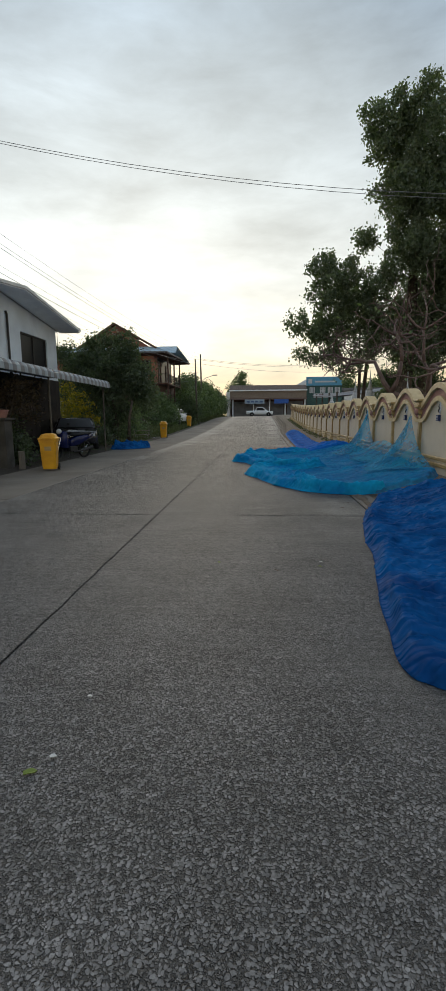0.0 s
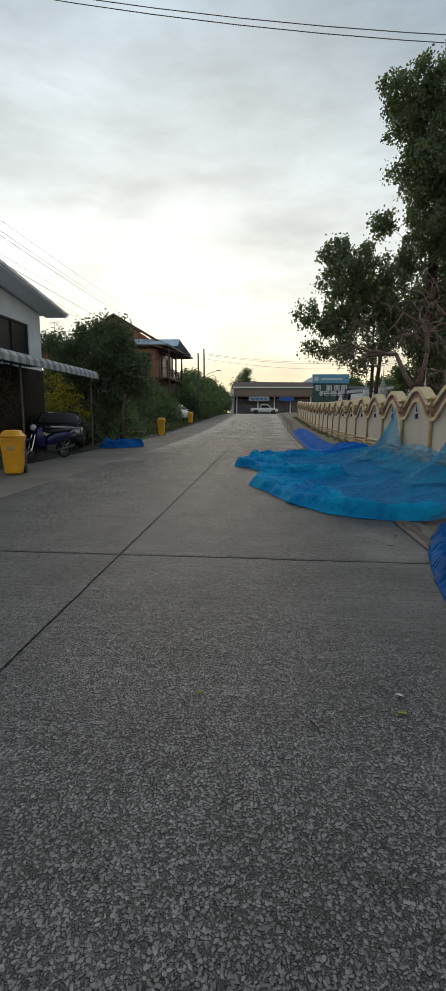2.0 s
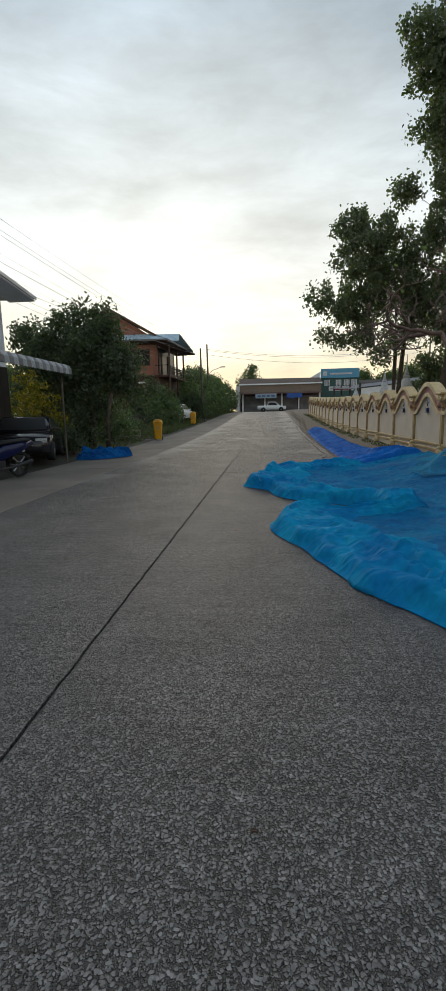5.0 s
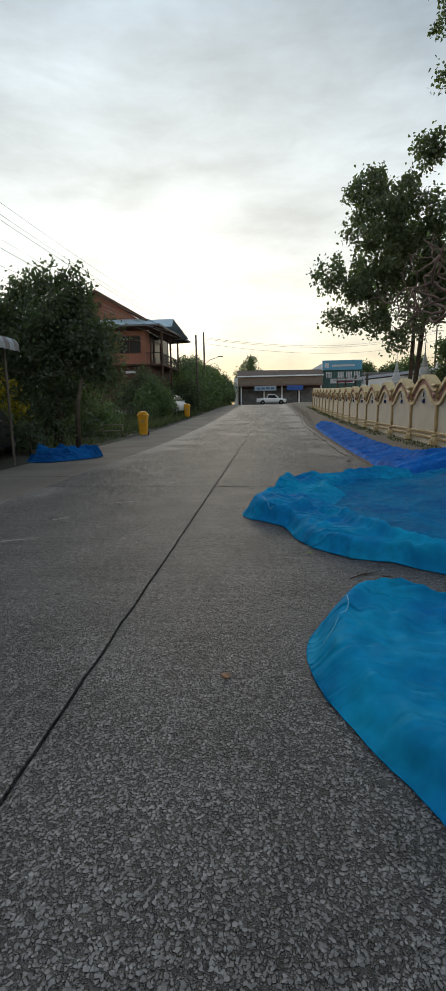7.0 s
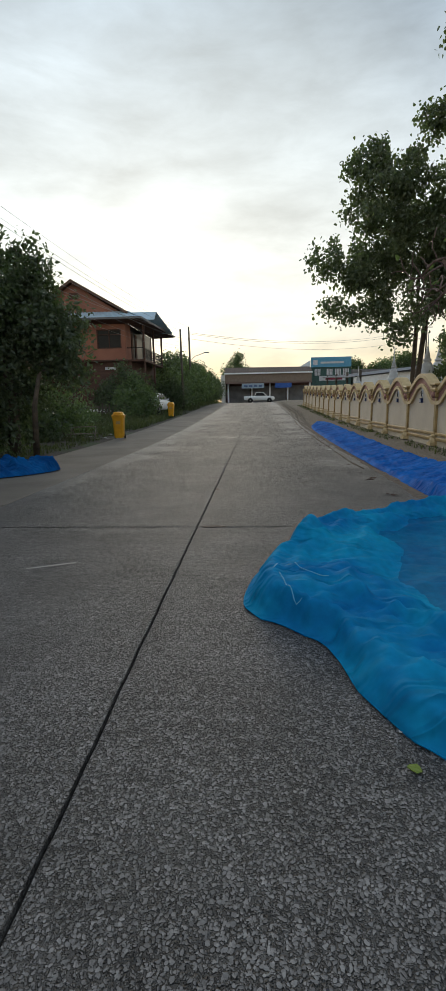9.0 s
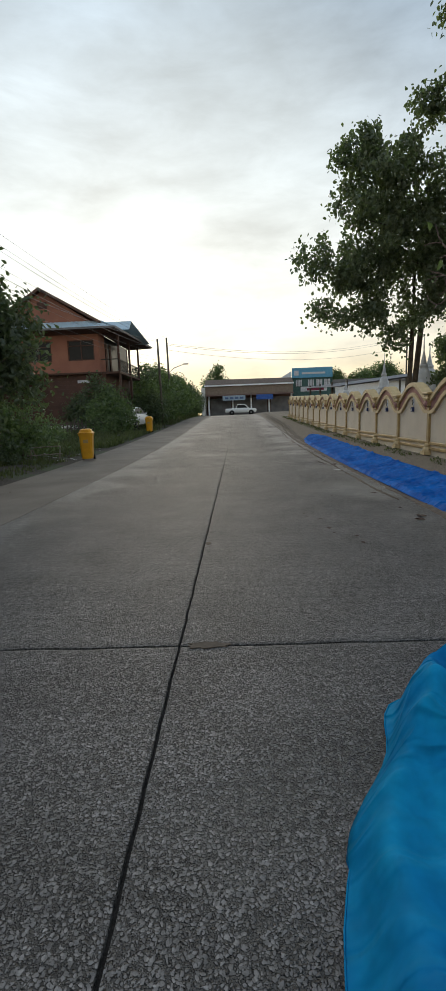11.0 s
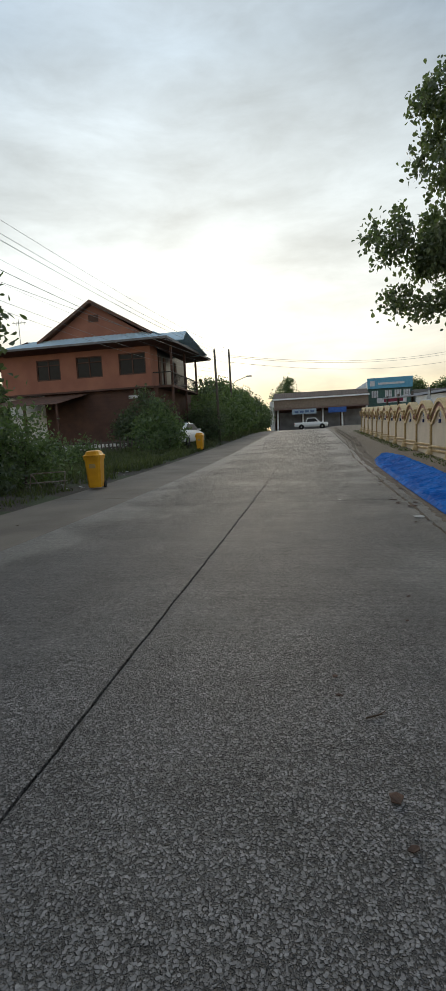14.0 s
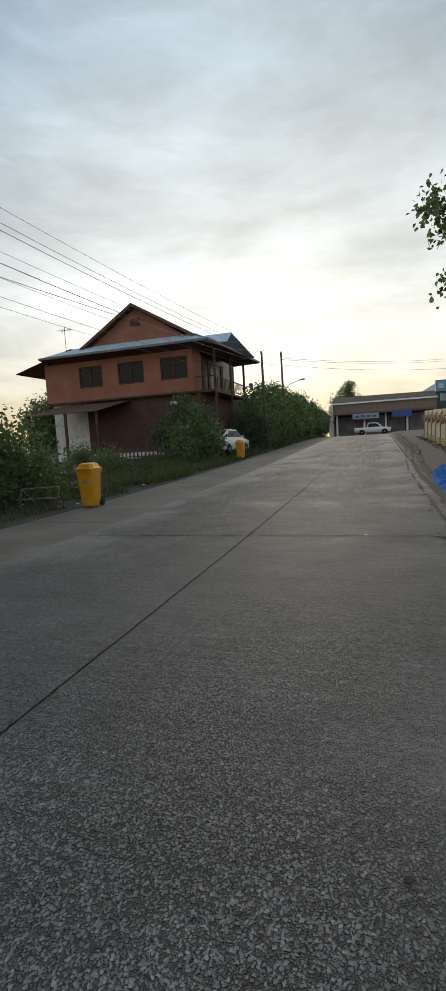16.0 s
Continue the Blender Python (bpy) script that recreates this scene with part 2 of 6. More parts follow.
    l.new(sc2.outputs[0], p.inputs["Base Color"])
    p.inputs["Roughness"].default_value = 0.62
    p.inputs["Specular IOR Level"].default_value = 0.35
    b = n.new("ShaderNodeBump")
    b.inputs["Strength"].default_value, b.inputs["Distance"].default_value = 1.0, 0.030
    l.new(fac2.outputs[0], b.inputs["Height"])
    b2 = n.new("ShaderNodeBump")
    b2.inputs["Strength"].default_value, b2.inputs["Distance"].default_value = 0.3, 0.008
    l.new(mort_n.outputs["Fac"], b2.inputs["Height"])
    l.new(b.outputs[0], b2.inputs["Normal"])
    b4 = n.new("ShaderNodeBump")
    b4.inputs["Strength"].default_value, b4.inputs["Distance"].default_value = 0.5, 0.012
    l.new(cl.outputs["Fac"], b4.inputs["Height"])
    l.new(b2.outputs[0], b4.inputs["Normal"])
    l.new(b4.outputs[0], p.inputs["Normal"])
    return m


def ground_material(name):
    """Bare dusty earth with grass-green stretches away from the road."""
    m = bpy.data.materials.new(name)
    n, l, p = nodes_of(m)
    geo = n.new("ShaderNodeNewGeometry")
    a = n.new("ShaderNodeTexNoise")
    a.inputs["Scale"].default_value, a.inputs["Detail"].default_value = 0.9, 8
    l.new(geo.outputs["Position"], a.inputs["Vector"])
    f = n.new("ShaderNodeTexNoise")
    f.inputs["Scale"].default_value, f.inputs["Detail"].default_value = 28, 6
    l.new(geo.outputs["Position"], f.inputs["Vector"])
    dirt = n.new("ShaderNodeValToRGB")
    dirt.color_ramp.elements[0].position, dirt.color_ramp.elements[1].position = 0.3, 0.7
    dirt.color_ramp.elements[0].color, dirt.color_ramp.elements[1].color = (0.075, 0.058, 0.042, 1), (0.20, 0.165, 0.12, 1)
    l.new(f.outputs["Fac"], dirt.inputs[0])
    gf = n.new("ShaderNodeMapRange")
    gf.inputs["From Min"].default_value, gf.inputs["From Max"].default_value = 0.5, 0.62
    l.new(a.outputs["Fac"], gf.inputs["Value"])
    soil = n.new("ShaderNodeValToRGB")
    soil.color_ramp.elements[0].position, soil.color_ramp.elements[1].position = 0.3, 0.7
    soil.color_ramp.elements[0].color, soil.color_ramp.elements[1].color = (0.016, 0.013, 0.010, 1), (0.055, 0.043, 0.032, 1)
    l.new(f.outputs["Fac"], soil.inputs[0])
    sx = n.new("ShaderNodeSeparateXYZ")
    l.new(geo.outputs["Position"], sx.inputs[0])
    yard = n.new("ShaderNodeMath")
    yard.operation = "LESS_THAN"
    yard.inputs[1].default_value = 0.0
    l.new(sx.outputs["X"], yard.inputs[0])
    both = mix_col(n, l, dirt.outputs[0], soil.outputs[0], yard.outputs[0])
    gy = n.new("ShaderNodeMath")
    gy.operation = "MULTIPLY"
    l.new(gf.outputs[0], gy.inputs[0])
    l.new(yard.outputs[0], gy.inputs[1])
    col = mix_col(n, l, both, (0.035, 0.05, 0.018), gy.outputs[0])
    l.new(col, p.inputs["Base Color"])
    p.inputs["Roughness"].default_value = 0.95
    b = n.new("ShaderNodeBump")
    b.inputs["Strength"].default_value, b.inputs["Distance"].default_value = 0.6, 0.03
    l.new(f.outputs["Fac"], b.inputs["Height"])
    l.new(b.outputs[0], p.inputs["Normal"])
    return m


def net_material(name, base, dark, clear=0.0):
    """Woven plastic netting: fine threads, a slight sheen, lighter along the folds; clear lets the light between the threads."""
    m = bpy.data.materials.new(name)
    n, l, p = nodes_of(m)
    co, rmp = coloured(n, l, base, dark, 1.9, 6, low=0.36, high=0.64)
    oi = n.new("ShaderNodeTexNoise")
    oi.inputs["Scale"].default_value, oi.inputs["Detail"].default_value = 14, 6
    l.new(co.outputs["Object"], oi.inputs["Vector"])
    mr = n.new("ShaderNodeMapRange")
    mr.inputs["From Min"].default_value, mr.inputs["From Max"].default_value = 0.3, 0.7
    mr.inputs["To Min"].default_value, mr.inputs["To Max"].default_value = 0.86, 1.12
    l.new(oi.outputs["Fac"], mr.inputs["Value"])
    sc = n.new("ShaderNodeVectorMath")
    sc.operation = "SCALE"
    l.new(rmp.outputs[0], sc.inputs[0])
    l.new(mr.outputs[0], sc.inputs["Scale"])
    l.new(sc.outputs[0], p.inputs["Base Color"])
    p.inputs["Roughness"].default_value = 0.7
    p.inputs["Specular IOR Level"].default_value = 0.06
    wv = n.new("ShaderNodeTexNoise")
    wv.inputs["Scale"].default_value, wv.inputs["Detail"].default_value = 420, 2
    l.new(co.outputs["Object"], wv.inputs["Vector"])
    b = n.new("ShaderNodeBump")
    b.inputs["Strength"].default_value, b.inputs["Distance"].default_value = 0.25, 0.002
    l.new(wv.outputs["Fac"], b.inputs["Height"])
    # fine pulled wrinkles
    wm = n.new("ShaderNodeMapping")
    wm.inputs["Rotation"].default_value = (0, 0, 0.35)
    wm.inputs["Scale"].default_value = (1.0, 4.6, 1.5)
    l.new(co.outputs["Object"], wm.inputs["Vector"])
    rg = n.new("ShaderNodeTexNoise")
    rg.noise_type = "RIDGED_MULTIFRACTAL"
    rg.inputs["Scale"].default_value, rg.inputs["Detail"].default_value, rg.inputs["Distortion"].default_value = 2.6, 6, 0.7
    l.new(wm.outputs[0], rg.inputs["Vector"])
    b3 = n.new("ShaderNodeBump")
    b3.inputs["Strength"].default_value, b3.inputs["Distance"].default_value = 1.0, 0.05
    l.new(rg.outputs["Fac"], b3.inputs["Height"])
    l.new(b.outputs[0], b3.inputs["Normal"])
    l.new(b3.outputs[0], p.inputs["Normal"])
    tl = n.new("ShaderNodeBsdfTranslucent")
    l.new(b3.outputs[0], tl.inputs["Normal"])
    l.new(sc.outputs[0], tl.inputs["Color"])
    m1 = n.new("ShaderNodeMixShader")
    m1.inputs[0].default_value = 0.3
    l.new(p.outputs[0], m1.inputs[1])
    l.new(tl.outputs[0], m1.inputs[2])
    last = m1.outputs[0]
    if clear:
        tr = n.new("ShaderNodeBsdfTransparent")
        m2 = n.new("ShaderNodeMixShader")
        m2.inputs[0].default_value = clear
        l.new(last, m2.inputs[1])
        l.new(tr.outputs[0], m2.inputs[2])
        last = m2.outputs[0]
    l.new(last, n["Material Output"].inputs["Surface"])
    return m


ROAD = aggregate("exposed_aggregate_concrete")
EARTH = ground_material("dusty_earth")
JOINT = surface("joint_filler", (0.030, 0.027, 0.024), (0.014, 0.013, 0.012), rough=0.95, scale=9, bump=0.5)
SCRAPE = surface("scraped_concrete", (0.30, 0.285, 0.26), rough=0.9)
APRON = surface("dusty_concrete", (0.175, 0.152, 0.124), (0.115, 0.099, 0.081), rough=0.85, scale=0.8, fine=40, bump=0.3)
CREAM = surface("cream_wall_paint", (0.63, 0.54, 0.42), (0.53, 0.445, 0.34), rough=0.75, scale=1.4)
GOLD = surface("ochre_gold_paint", (0.43, 0.295, 0.12), (0.30, 0.20, 0.08), rough=0.5, scale=5)
GOLD_LIGHT = surface("pale_gold_paint", (0.61, 0.465, 0.25), (0.48, 0.35, 0.18), rough=0.55, scale=5)
ROSE = surface("terracotta_rose_paint", (0.36, 0.185, 0.15), (0.26, 0.125, 0.10), rough=0.7, scale=4)
PLATE = surface("blue_enamel", (0.02, 0.035, 0.12), rough=0.4)
PALE = surface("pale_lettering", (0.6, 0.62, 0.66), rough=0.5)
BLOCKWORK = surface("dark_grey_blockwork", (0.085, 0.078, 0.068), (0.045, 0.041, 0.036), rough=0.9, scale=3, bump=0.4)
CHARCOAL = surface("charcoal_paint", (0.035, 0.033, 0.032), rough=0.6)
WHITE = surface("white_paint", (0.72, 0.72, 0.70), (0.55, 0.55, 0.53), rough=0.6, scale=2)
HOUSE_WHITE = surface("grey_white_plaster", (0.66, 0.72, 0.78), (0.54, 0.59, 0.64), rough=0.8, scale=1.2)
ORANGE = surface("orange_plaster", (0.34, 0.15, 0.10), (0.27, 0.115, 0.08), rough=0.8, scale=0.9)
BROWN = surface("dark_brown_timber", (0.105, 0.052, 0.038), (0.068, 0.034, 0.026), rough=0.75, scale=2)
ROOF_BLUE = surface("pale_blue_roof_sheet", (0.44, 0.57, 0.65), (0.34, 0.46, 0.54), rough=0.45, scale=1, bump=0.05)
ROOF_RED = surface("red_brown_roof_tile", (0.20, 0.085, 0.05), (0.12, 0.05, 0.033), rough=0.8, scale=3)
ROOF_GREY = surface("grey_sheet_roof", (0.20, 0.20, 0.21), (0.12, 0.12, 0.125), rough=0.55, scale=1)
RUST = surface("rusty_sheet", (0.16, 0.085, 0.06), (0.08, 0.05, 0.04), rough=0.75, scale=2.5)
# near-black timber: the shade under the awning is put into its colour
SHADED_BOARD = surface("shade_dark_timber", (0.035, 0.027, 0.022), (0.02, 0.016, 0.013), rough=0.8, scale=2)
SOFFIT = surface("soffit_board", (0.86, 0.88, 0.90), (0.78, 0.80, 0.82), rough=0.8)
AWN_LIGHT = surface("awning_light_sheet", (0.32, 0.37, 0.41), rough=0.55)
DARK_GLASS = surface("dark_window", (0.016, 0.017, 0.019), rough=0.32, bump=0.0, spec=0.22)
STEEL = surface("galvanised_steel", (0.35, 0.35, 0.35), rough=0.45, metal=0.8)
WOODPOST = surface("weathered_pole", (0.13, 0.11, 0.09), (0.08, 0.07, 0.055), rough=0.9, fine=30)
BIN = surface("yellow_plastic", (0.72, 0.36, 0.012), (0.58, 0.27, 0.01), rough=0.42, scale=3, bump=0.05)
RUBBER = surface("black_rubber", (0.018, 0.018, 0.018), rough=0.8)
BARK = surface("grey_bark", (0.11, 0.085, 0.062), (0.055, 0.043, 0.033), rough=0.95, scale=6, fine=40, bump=0.8)
BARE = surface("bare_twig_bark", (0.19, 0.13, 0.11), (0.12, 0.08, 0.07), rough=0.9, scale=5)
LEAF_BODHI = leaf_material("bodhi_leaf", (0.155, 0.19, 0.125), (0.085, 0.11, 0.075))
LEAF_DARK = leaf_material("dark_leaf", (0.105, 0.135, 0.085), (0.05, 0.07, 0.045))
LEAF_MID = leaf_material("mid_leaf", (0.14, 0.19, 0.095), (0.07, 0.105, 0.055))
LEAF_YELLOW = leaf_material("yellow_leaf", (0.42, 0.30, 0.02), (0.10, 0.12, 0.02))
DRY_GRASS = leaf_material("dry_grass", (0.15, 0.12, 0.07), (0.07, 0.055, 0.035))
GRASS = leaf_material("verge_grass", (0.10, 0.115, 0.055), (0.045, 0.055, 0.028))
NET_CYAN = net_material("cyan_netting", (0.011, 0.40, 0.66), (0.007, 0.23, 0.53), clear=0.12)
NET_CORD = surface("pale_cyan_cord", (0.14, 0.50, 0.68), rough=0.5)
NET_MID = net_material("mid_blue_netting", (0.013, 0.31, 0.60), (0.010, 0.21, 0.50), clear=0.34)
NET_BLUE = net_material("blue_netting", (0.007, 0.125, 0.38), (0.004, 0.06, 0.22))
NET_ULTRA = net_material("ultramarine_netting", (0.012, 0.18, 0.62), (0.008, 0.11, 0.44))
NET_VEIL = net_material("sheer_cyan_netting", (0.02, 0.36, 0.56), (0.012, 0.22, 0.42), clear=0.45)


# ---- building helpers ----
def part(name, bm, material, parent, label="", smooth=False):
    """One bmesh as one mesh object under a thing or a part."""
    me = bpy.data.meshes.new(name)
    bm.to_mesh(me)
    bm.free()
    me.materials.append(material)
    if smooth:
        me.polygons.foreach_set("use_smooth", [True] * len(me.polygons))
    return mesh_part(name, me, parent, label)


def mesh_part(name, me, parent, label="", m=None):
    ob = new(name, me)
    ob.parent = parent
    if m is not None:
        ob.matrix_basis = m
    if label:
        ob["label"] = label
    return ob


def thing(name, label, category, m=None, group="", kind=""):
    ob = new(name)
    ob.empty_display_size = 0.2
    if m is not None:
        ob.matrix_basis = m
    return tagged(ob, label, category, group, kind)


def box(bm, lo, hi, bevel=0.0, m=None):
    lo, hi = Vector(lo), Vector(hi)
    r = bmesh.ops.create_cube(bm, size=1.0, matrix=Matrix.Translation((lo + hi) / 2) @ Matrix.Diagonal((*(hi - lo), 1)))
    vs = r["verts"]
    if bevel:
        es = list({e for v in vs for e in v.link_edges})
        r2 = bmesh.ops.bevel(bm, geom=es, offset=bevel, segments=2, affect="EDGES", profile=0.5)
        vs = list({v for f in r2["faces"] for v in f.verts} | {v for v in vs if v.is_valid})
    if m is not None:
        bmesh.ops.transform(bm, matrix=m, verts=vs)
    return vs


def boxed(name, lo, hi, material, parent, label="", bevel=0.0, m=None):
    bm = bmesh.new()
    box(bm, lo, hi, bevel, m)
    return part(name, bm, material, parent, label)


def tube(bm, pts, radii, seg=8, cap=True):
    """A tapered round tube along points."""
    pts = [Vector(p) for p in pts]
    if isinstance(radii, (int, float)):
        radii = [radii] * len(pts)
    rings = []
    for i, p in enumerate(pts):
        d = (pts[min(i + 1, len(pts) - 1)] - pts[max(i - 1, 0)]).normalized()
        a = d.orthogonal().normalized()
        if abs(d.z) < 0.95:
            a = d.cross(Vector((0, 0, 1))).normalized()
        else:
            a = (Vector((1, 0, 0)) - d * d.x).normalized()
        b = d.cross(a)
        rings.append([bm.verts.new(p + (a * math.cos(k * math.tau / seg) + b * math.sin(k * math.tau / seg)) * radii[i]) for k in range(seg)])
    for r0, r1 in zip(rings, rings[1:]):
        for k in range(seg):
            bm.faces.new((r0[k], r0[(k + 1) % seg], r1[(k + 1) % seg], r1[k]))
    if cap:
        bm.faces.new(rings[0][::-1])
        bm.faces.new(rings[-1])


def lathe(bm, profile, seg=16, centre=(0, 0, 0)):
    c = Vector(centre)
    rings = [[bm.verts.new(c + Vector((r * math.cos(k * math.tau / seg), r * math.sin(k * math.tau / seg), z))) for k in range(seg)] for r, z in profile]
    for r0, r1 in zip(rings, rings[1:]):
        for k in range(seg):
            bm.faces.new((r0[k], r0[(k + 1) % seg], r1[(k + 1) % seg], r1[k]))
    bm.faces.new(rings[0][::-1])
    bm.faces.new(rings[-1])


def prism(bm, outline, depth):
    """A polygon given in space, thickened along the vector depth."""
    d = Vector(depth)
    a = [bm.verts.new(Vector(p)) for p in outline]
    b = [bm.verts.new(Vector(p) + d) for p in outline]
    bm.faces.new(a)
    bm.faces.new(b[::-1])
    for i in range(len(a)):
        j = (i + 1) % len(a)
        bm.faces.new((a[j], a[i], b[i], b[j]))
    bmesh.ops.recalc_face_normals(bm, faces=bm.faces)


def sheet_roof(bm, a, b, c, d, pitch=0.2, rise=0.03, thick=0.02):
    """Corrugated sheet between the edge a-b and the edge d-c, ribs running from a to d."""
    a, b, c, d = (Vector(v) for v in (a, b, c, d))
    count = max(2, int((b - a).length / (pitch / 4)))
    up = (b - a).cross(d - a).normalized()
    if up.z < 0:
        up = -up
    top, low = [], []
    for i in range(count + 1):
        t = i / count
        h = up * (rise * (0.5 + 0.5 * math.cos(i * math.pi / 2)))
        top.append((bm.verts.new(a.lerp(b, t) + h), bm.verts.new(d.lerp(c, t) + h)))
        low.append((bm.verts.new(a.lerp(b, t) + h - up * thick), bm.verts.new(d.lerp(c, t) + h - up * thick)))
    for r in (top, low):
        for p, q in zip(r, r[1:]):
            bm.faces.new((p[0], q[0], q[1], p[1]))
    for p, q, r, s in zip(top, top[1:], low, low[1:]):
        bm.faces.new((p[0], r[0], s[0], q[0]))
        bm.faces.new((p[1], q[1], s[1], r[1]))
    bmesh.ops.recalc_face_normals(bm, faces=bm.faces)


def smooth01(t):
    t = min(1.0, max(0.0, t))
    return t * t * (3 - 2 * t)


def rise(y):
    """The road climbs gently towards its far end."""
    return 1.3 * smooth01((y - 22) / 58)


def ground_z(x, y):
    z = rise(y)
    if x > 2.9:
        z += 0.29 * smooth01((x - 2.9) / 1.7)
    elif x < -4.8:
        z += 0.10 * smooth01((-4.8 - x) / 1.5) + 0.05 * (noise.noise((x * 0.6, y * 0.6, 0)))
    return z


# ---- ground, road ----
ground = None
bm = bmesh.new()
xs = sorted({*np.round(np.arange(-30, 30, 0.5), 3), *np.arange(-400, -30, 25.0), *np.arange(30, 401, 25.0), -4.8, 2.9})
ys = sorted({*np.round(np.arange(-12, 112, 1.0), 3), *np.arange(-300, -12, 30.0), *np.arange(112, 900, 40.0)})
grid = [[bm.verts.new((x, y, ground_z(float(x), float(y)) - 0.06)) for y in ys] for x in xs]
for ca, cb in zip(grid, grid[1:]):
    for j in range(len(ys) - 1):
        bm.faces.new((ca[j], cb[j], cb[j + 1], ca[j + 1]))
ground = part("ground", bm, EARTH, None, smooth=True)
tagged(ground, "dusty brown earth with patches of grass", "ground", kind="structure")

road = thing("road", "grey exposed-aggregate concrete road with dark joints", "road", kind="structure")
JOINTS = [5.36 + 10 * k for k in range(-3, 10)]


def slab(x0, x1, y0, y1, material, name, parent, gap=0.010, lift=0.0, step=0.12):
    """One cast slab that follows the climb of the road, with worn edges at its joints."""
    bm = bmesh.new()
    n = max(1, round((y1 - y0) / step))
    nx = max(2, round((x1 - x0) / step))
    side = gap * 0.85
    cols = [x0 + side, x0 + side + 0.02] + [x0 + (x1 - x0) * i / nx for i in range(1, nx)] + [x1 - side - 0.02, x1 - side]
    rows = [y0 + gap, y0 + gap + 0.02] + [y0 + (y1 - y0) * i / n for i in range(1, n)] + [y1 - gap - 0.02, y1 - gap]
    vs = []
    for j, y in enumerate(rows):
        row = []
        for i, x in enumerate(cols):
            z = ground_z(x, y) + lift
            if i in (0, len(cols) - 1) or j in (0, len(rows) - 1):
                z -= 0.005
            wx = wy = 0.0
            if i < 2 or i > len(cols) - 3:
                wx = 0.008 * noise.noise((x, y * 3.1, 1)) + 0.008 * noise.noise((x, y * 23, 2))
            if j < 2 or j > len(rows) - 3:
                wy = 0.009 * noise.noise((x * 4.5, y, 3)) + 0.008 * noise.noise((x * 23, y, 4))
            row.append(bm.verts.new((x + wx, y + wy, z)))
        vs.append(row)
    for r0, r1 in zip(vs, vs[1:]):
        for i in range(len(cols) - 1):
            bm.faces.new((r0[i], r0[i + 1], r1[i + 1], r1[i]))
    rim = [e for e in bm.edges if e.is_boundary]
    ext = bmesh.ops.extrude_edge_only(bm, edges=rim)
    bmesh.ops.translate(bm, vec=(0, 0, -0.05), verts=[g for g in ext["geom"] if isinstance(g, bmesh.types.BMVert)])
    bmesh.ops.recalc_face_normals(bm, faces=bm.faces)
    return part(name, bm, material, parent)


for ya, yb in zip(JOINTS, JOINTS[1:]):
    slab(-2.75, 0.0, ya, yb, ROAD, "slab", road)
    slab(0.0, 2.92, ya, yb, ROAD, "slab", road)
bm = bmesh.new()
for k in range(60):
    y0 = -24.6 + 2 * k
    prism(bm, [(-2.8, y0, rise(y0) - 0.026), (2.95, y0, rise(y0) - 0.026), (2.95, y0 + 2, rise(y0 + 2) - 0.026), (-2.8, y0 + 2, rise(y0 + 2) - 0.026)], (0, 0, -0.02))
part("joint_bed", bm, JOINT, road, "dark dirt-filled joints")

pavement = thing("pavement", "dusty concrete apron along the road", "pavement", kind="structure")
for ya, yb in zip(JOINTS, JOINTS[1:]):
    slab(-4.75, -2.77, ya + 1.2, yb + 1.2, APRON, "apron_slab", pavement, lift=-0.012)
    if ya > -20:
        slab(2.94, 3.22, ya, yb, APRON, "gutter_slab", pavement, lift=-0.008)


# ---- temple wall ----
WALL_X, BAY, FIRST = 4.72, 2.085, 9.32
wall = thing("wall_temple", "cream temple wall with gold arched mouldings and pillars", "wall", kind="structure")


def arch(u, base, top, half):
    """Height of a rounded arch with flared feet at u metres from its middle."""
    t = min(1.0, abs(u) / half)
    return base + (top - base) * (0.5 + 0.5 * math.cos(math.pi * t)) ** 0.72


def arch_band(lo, hi, x0, x1, half, seg=20):
    """A moulding between two arch curves, x1 being its back."""
    bm = bmesh.new()
    us = [-half + 2 * half * i / seg for i in range(seg + 1)]
    prev = None
    for u in us:
        zl, zh = lo(u), hi(u)
        cur = [bm.verts.new(v) for v in ((x0, u, zl), (x0, u, zh), (x1, u, zh), (x1, u, zl))]
        if prev:
            for i in range(4):
                j = (i + 1) % 4
                bm.faces.new((prev[i], prev[j], cur[j], cur[i]))
        else:
            bm.faces.new(cur[::-1])
        prev = cur
    bm.faces.new(prev)
    bmesh.ops.recalc_face_normals(bm, faces=bm.faces)
    return bm


def to_mesh(name, bm, material, smooth=False):
    me = bpy.data.meshes.new(name)
    bm.to_mesh(me)
    bm.free()
    me.materials.append(material)
    if smooth:
        me.polygons.foreach_set("use_smooth", [True] * len(me.polygons))
    return me


HB = BAY / 2
top_o = lambda u: arch(u, 1.20, 1.60, HB * 0.98)
top_i = lambda u: arch(u, 1.10, 1.50, HB * 0.97)
rose_i = lambda u: arch(u, 0.93, 1.36, HB * 0.86)
inner_i = lambda u: arch(u, 0.86, 1.27, HB * 0.80)
wall_meshes = []
wall_meshes.append(("panel", to_mesh("panel", arch_band(lambda u: 0.0 - 0.4, lambda u: top_i(u) - 0.02, 0.0, 0.14, HB), CREAM)))
wall_meshes.append(("outer_moulding", to_mesh("outer_moulding", arch_band(top_i, top_o, -0.07, 0.17, HB), GOLD_LIGHT)))
wall_meshes.append(("rose_band", to_mesh("rose_band", arch_band(rose_i, top_i, -0.02, 0.0, HB), ROSE)))
wall_meshes.append(("inner_moulding", to_mesh("inner_moulding", arch_band(inner_i, rose_i, -0.055, 0.0, HB), GOLD_LIGHT)))
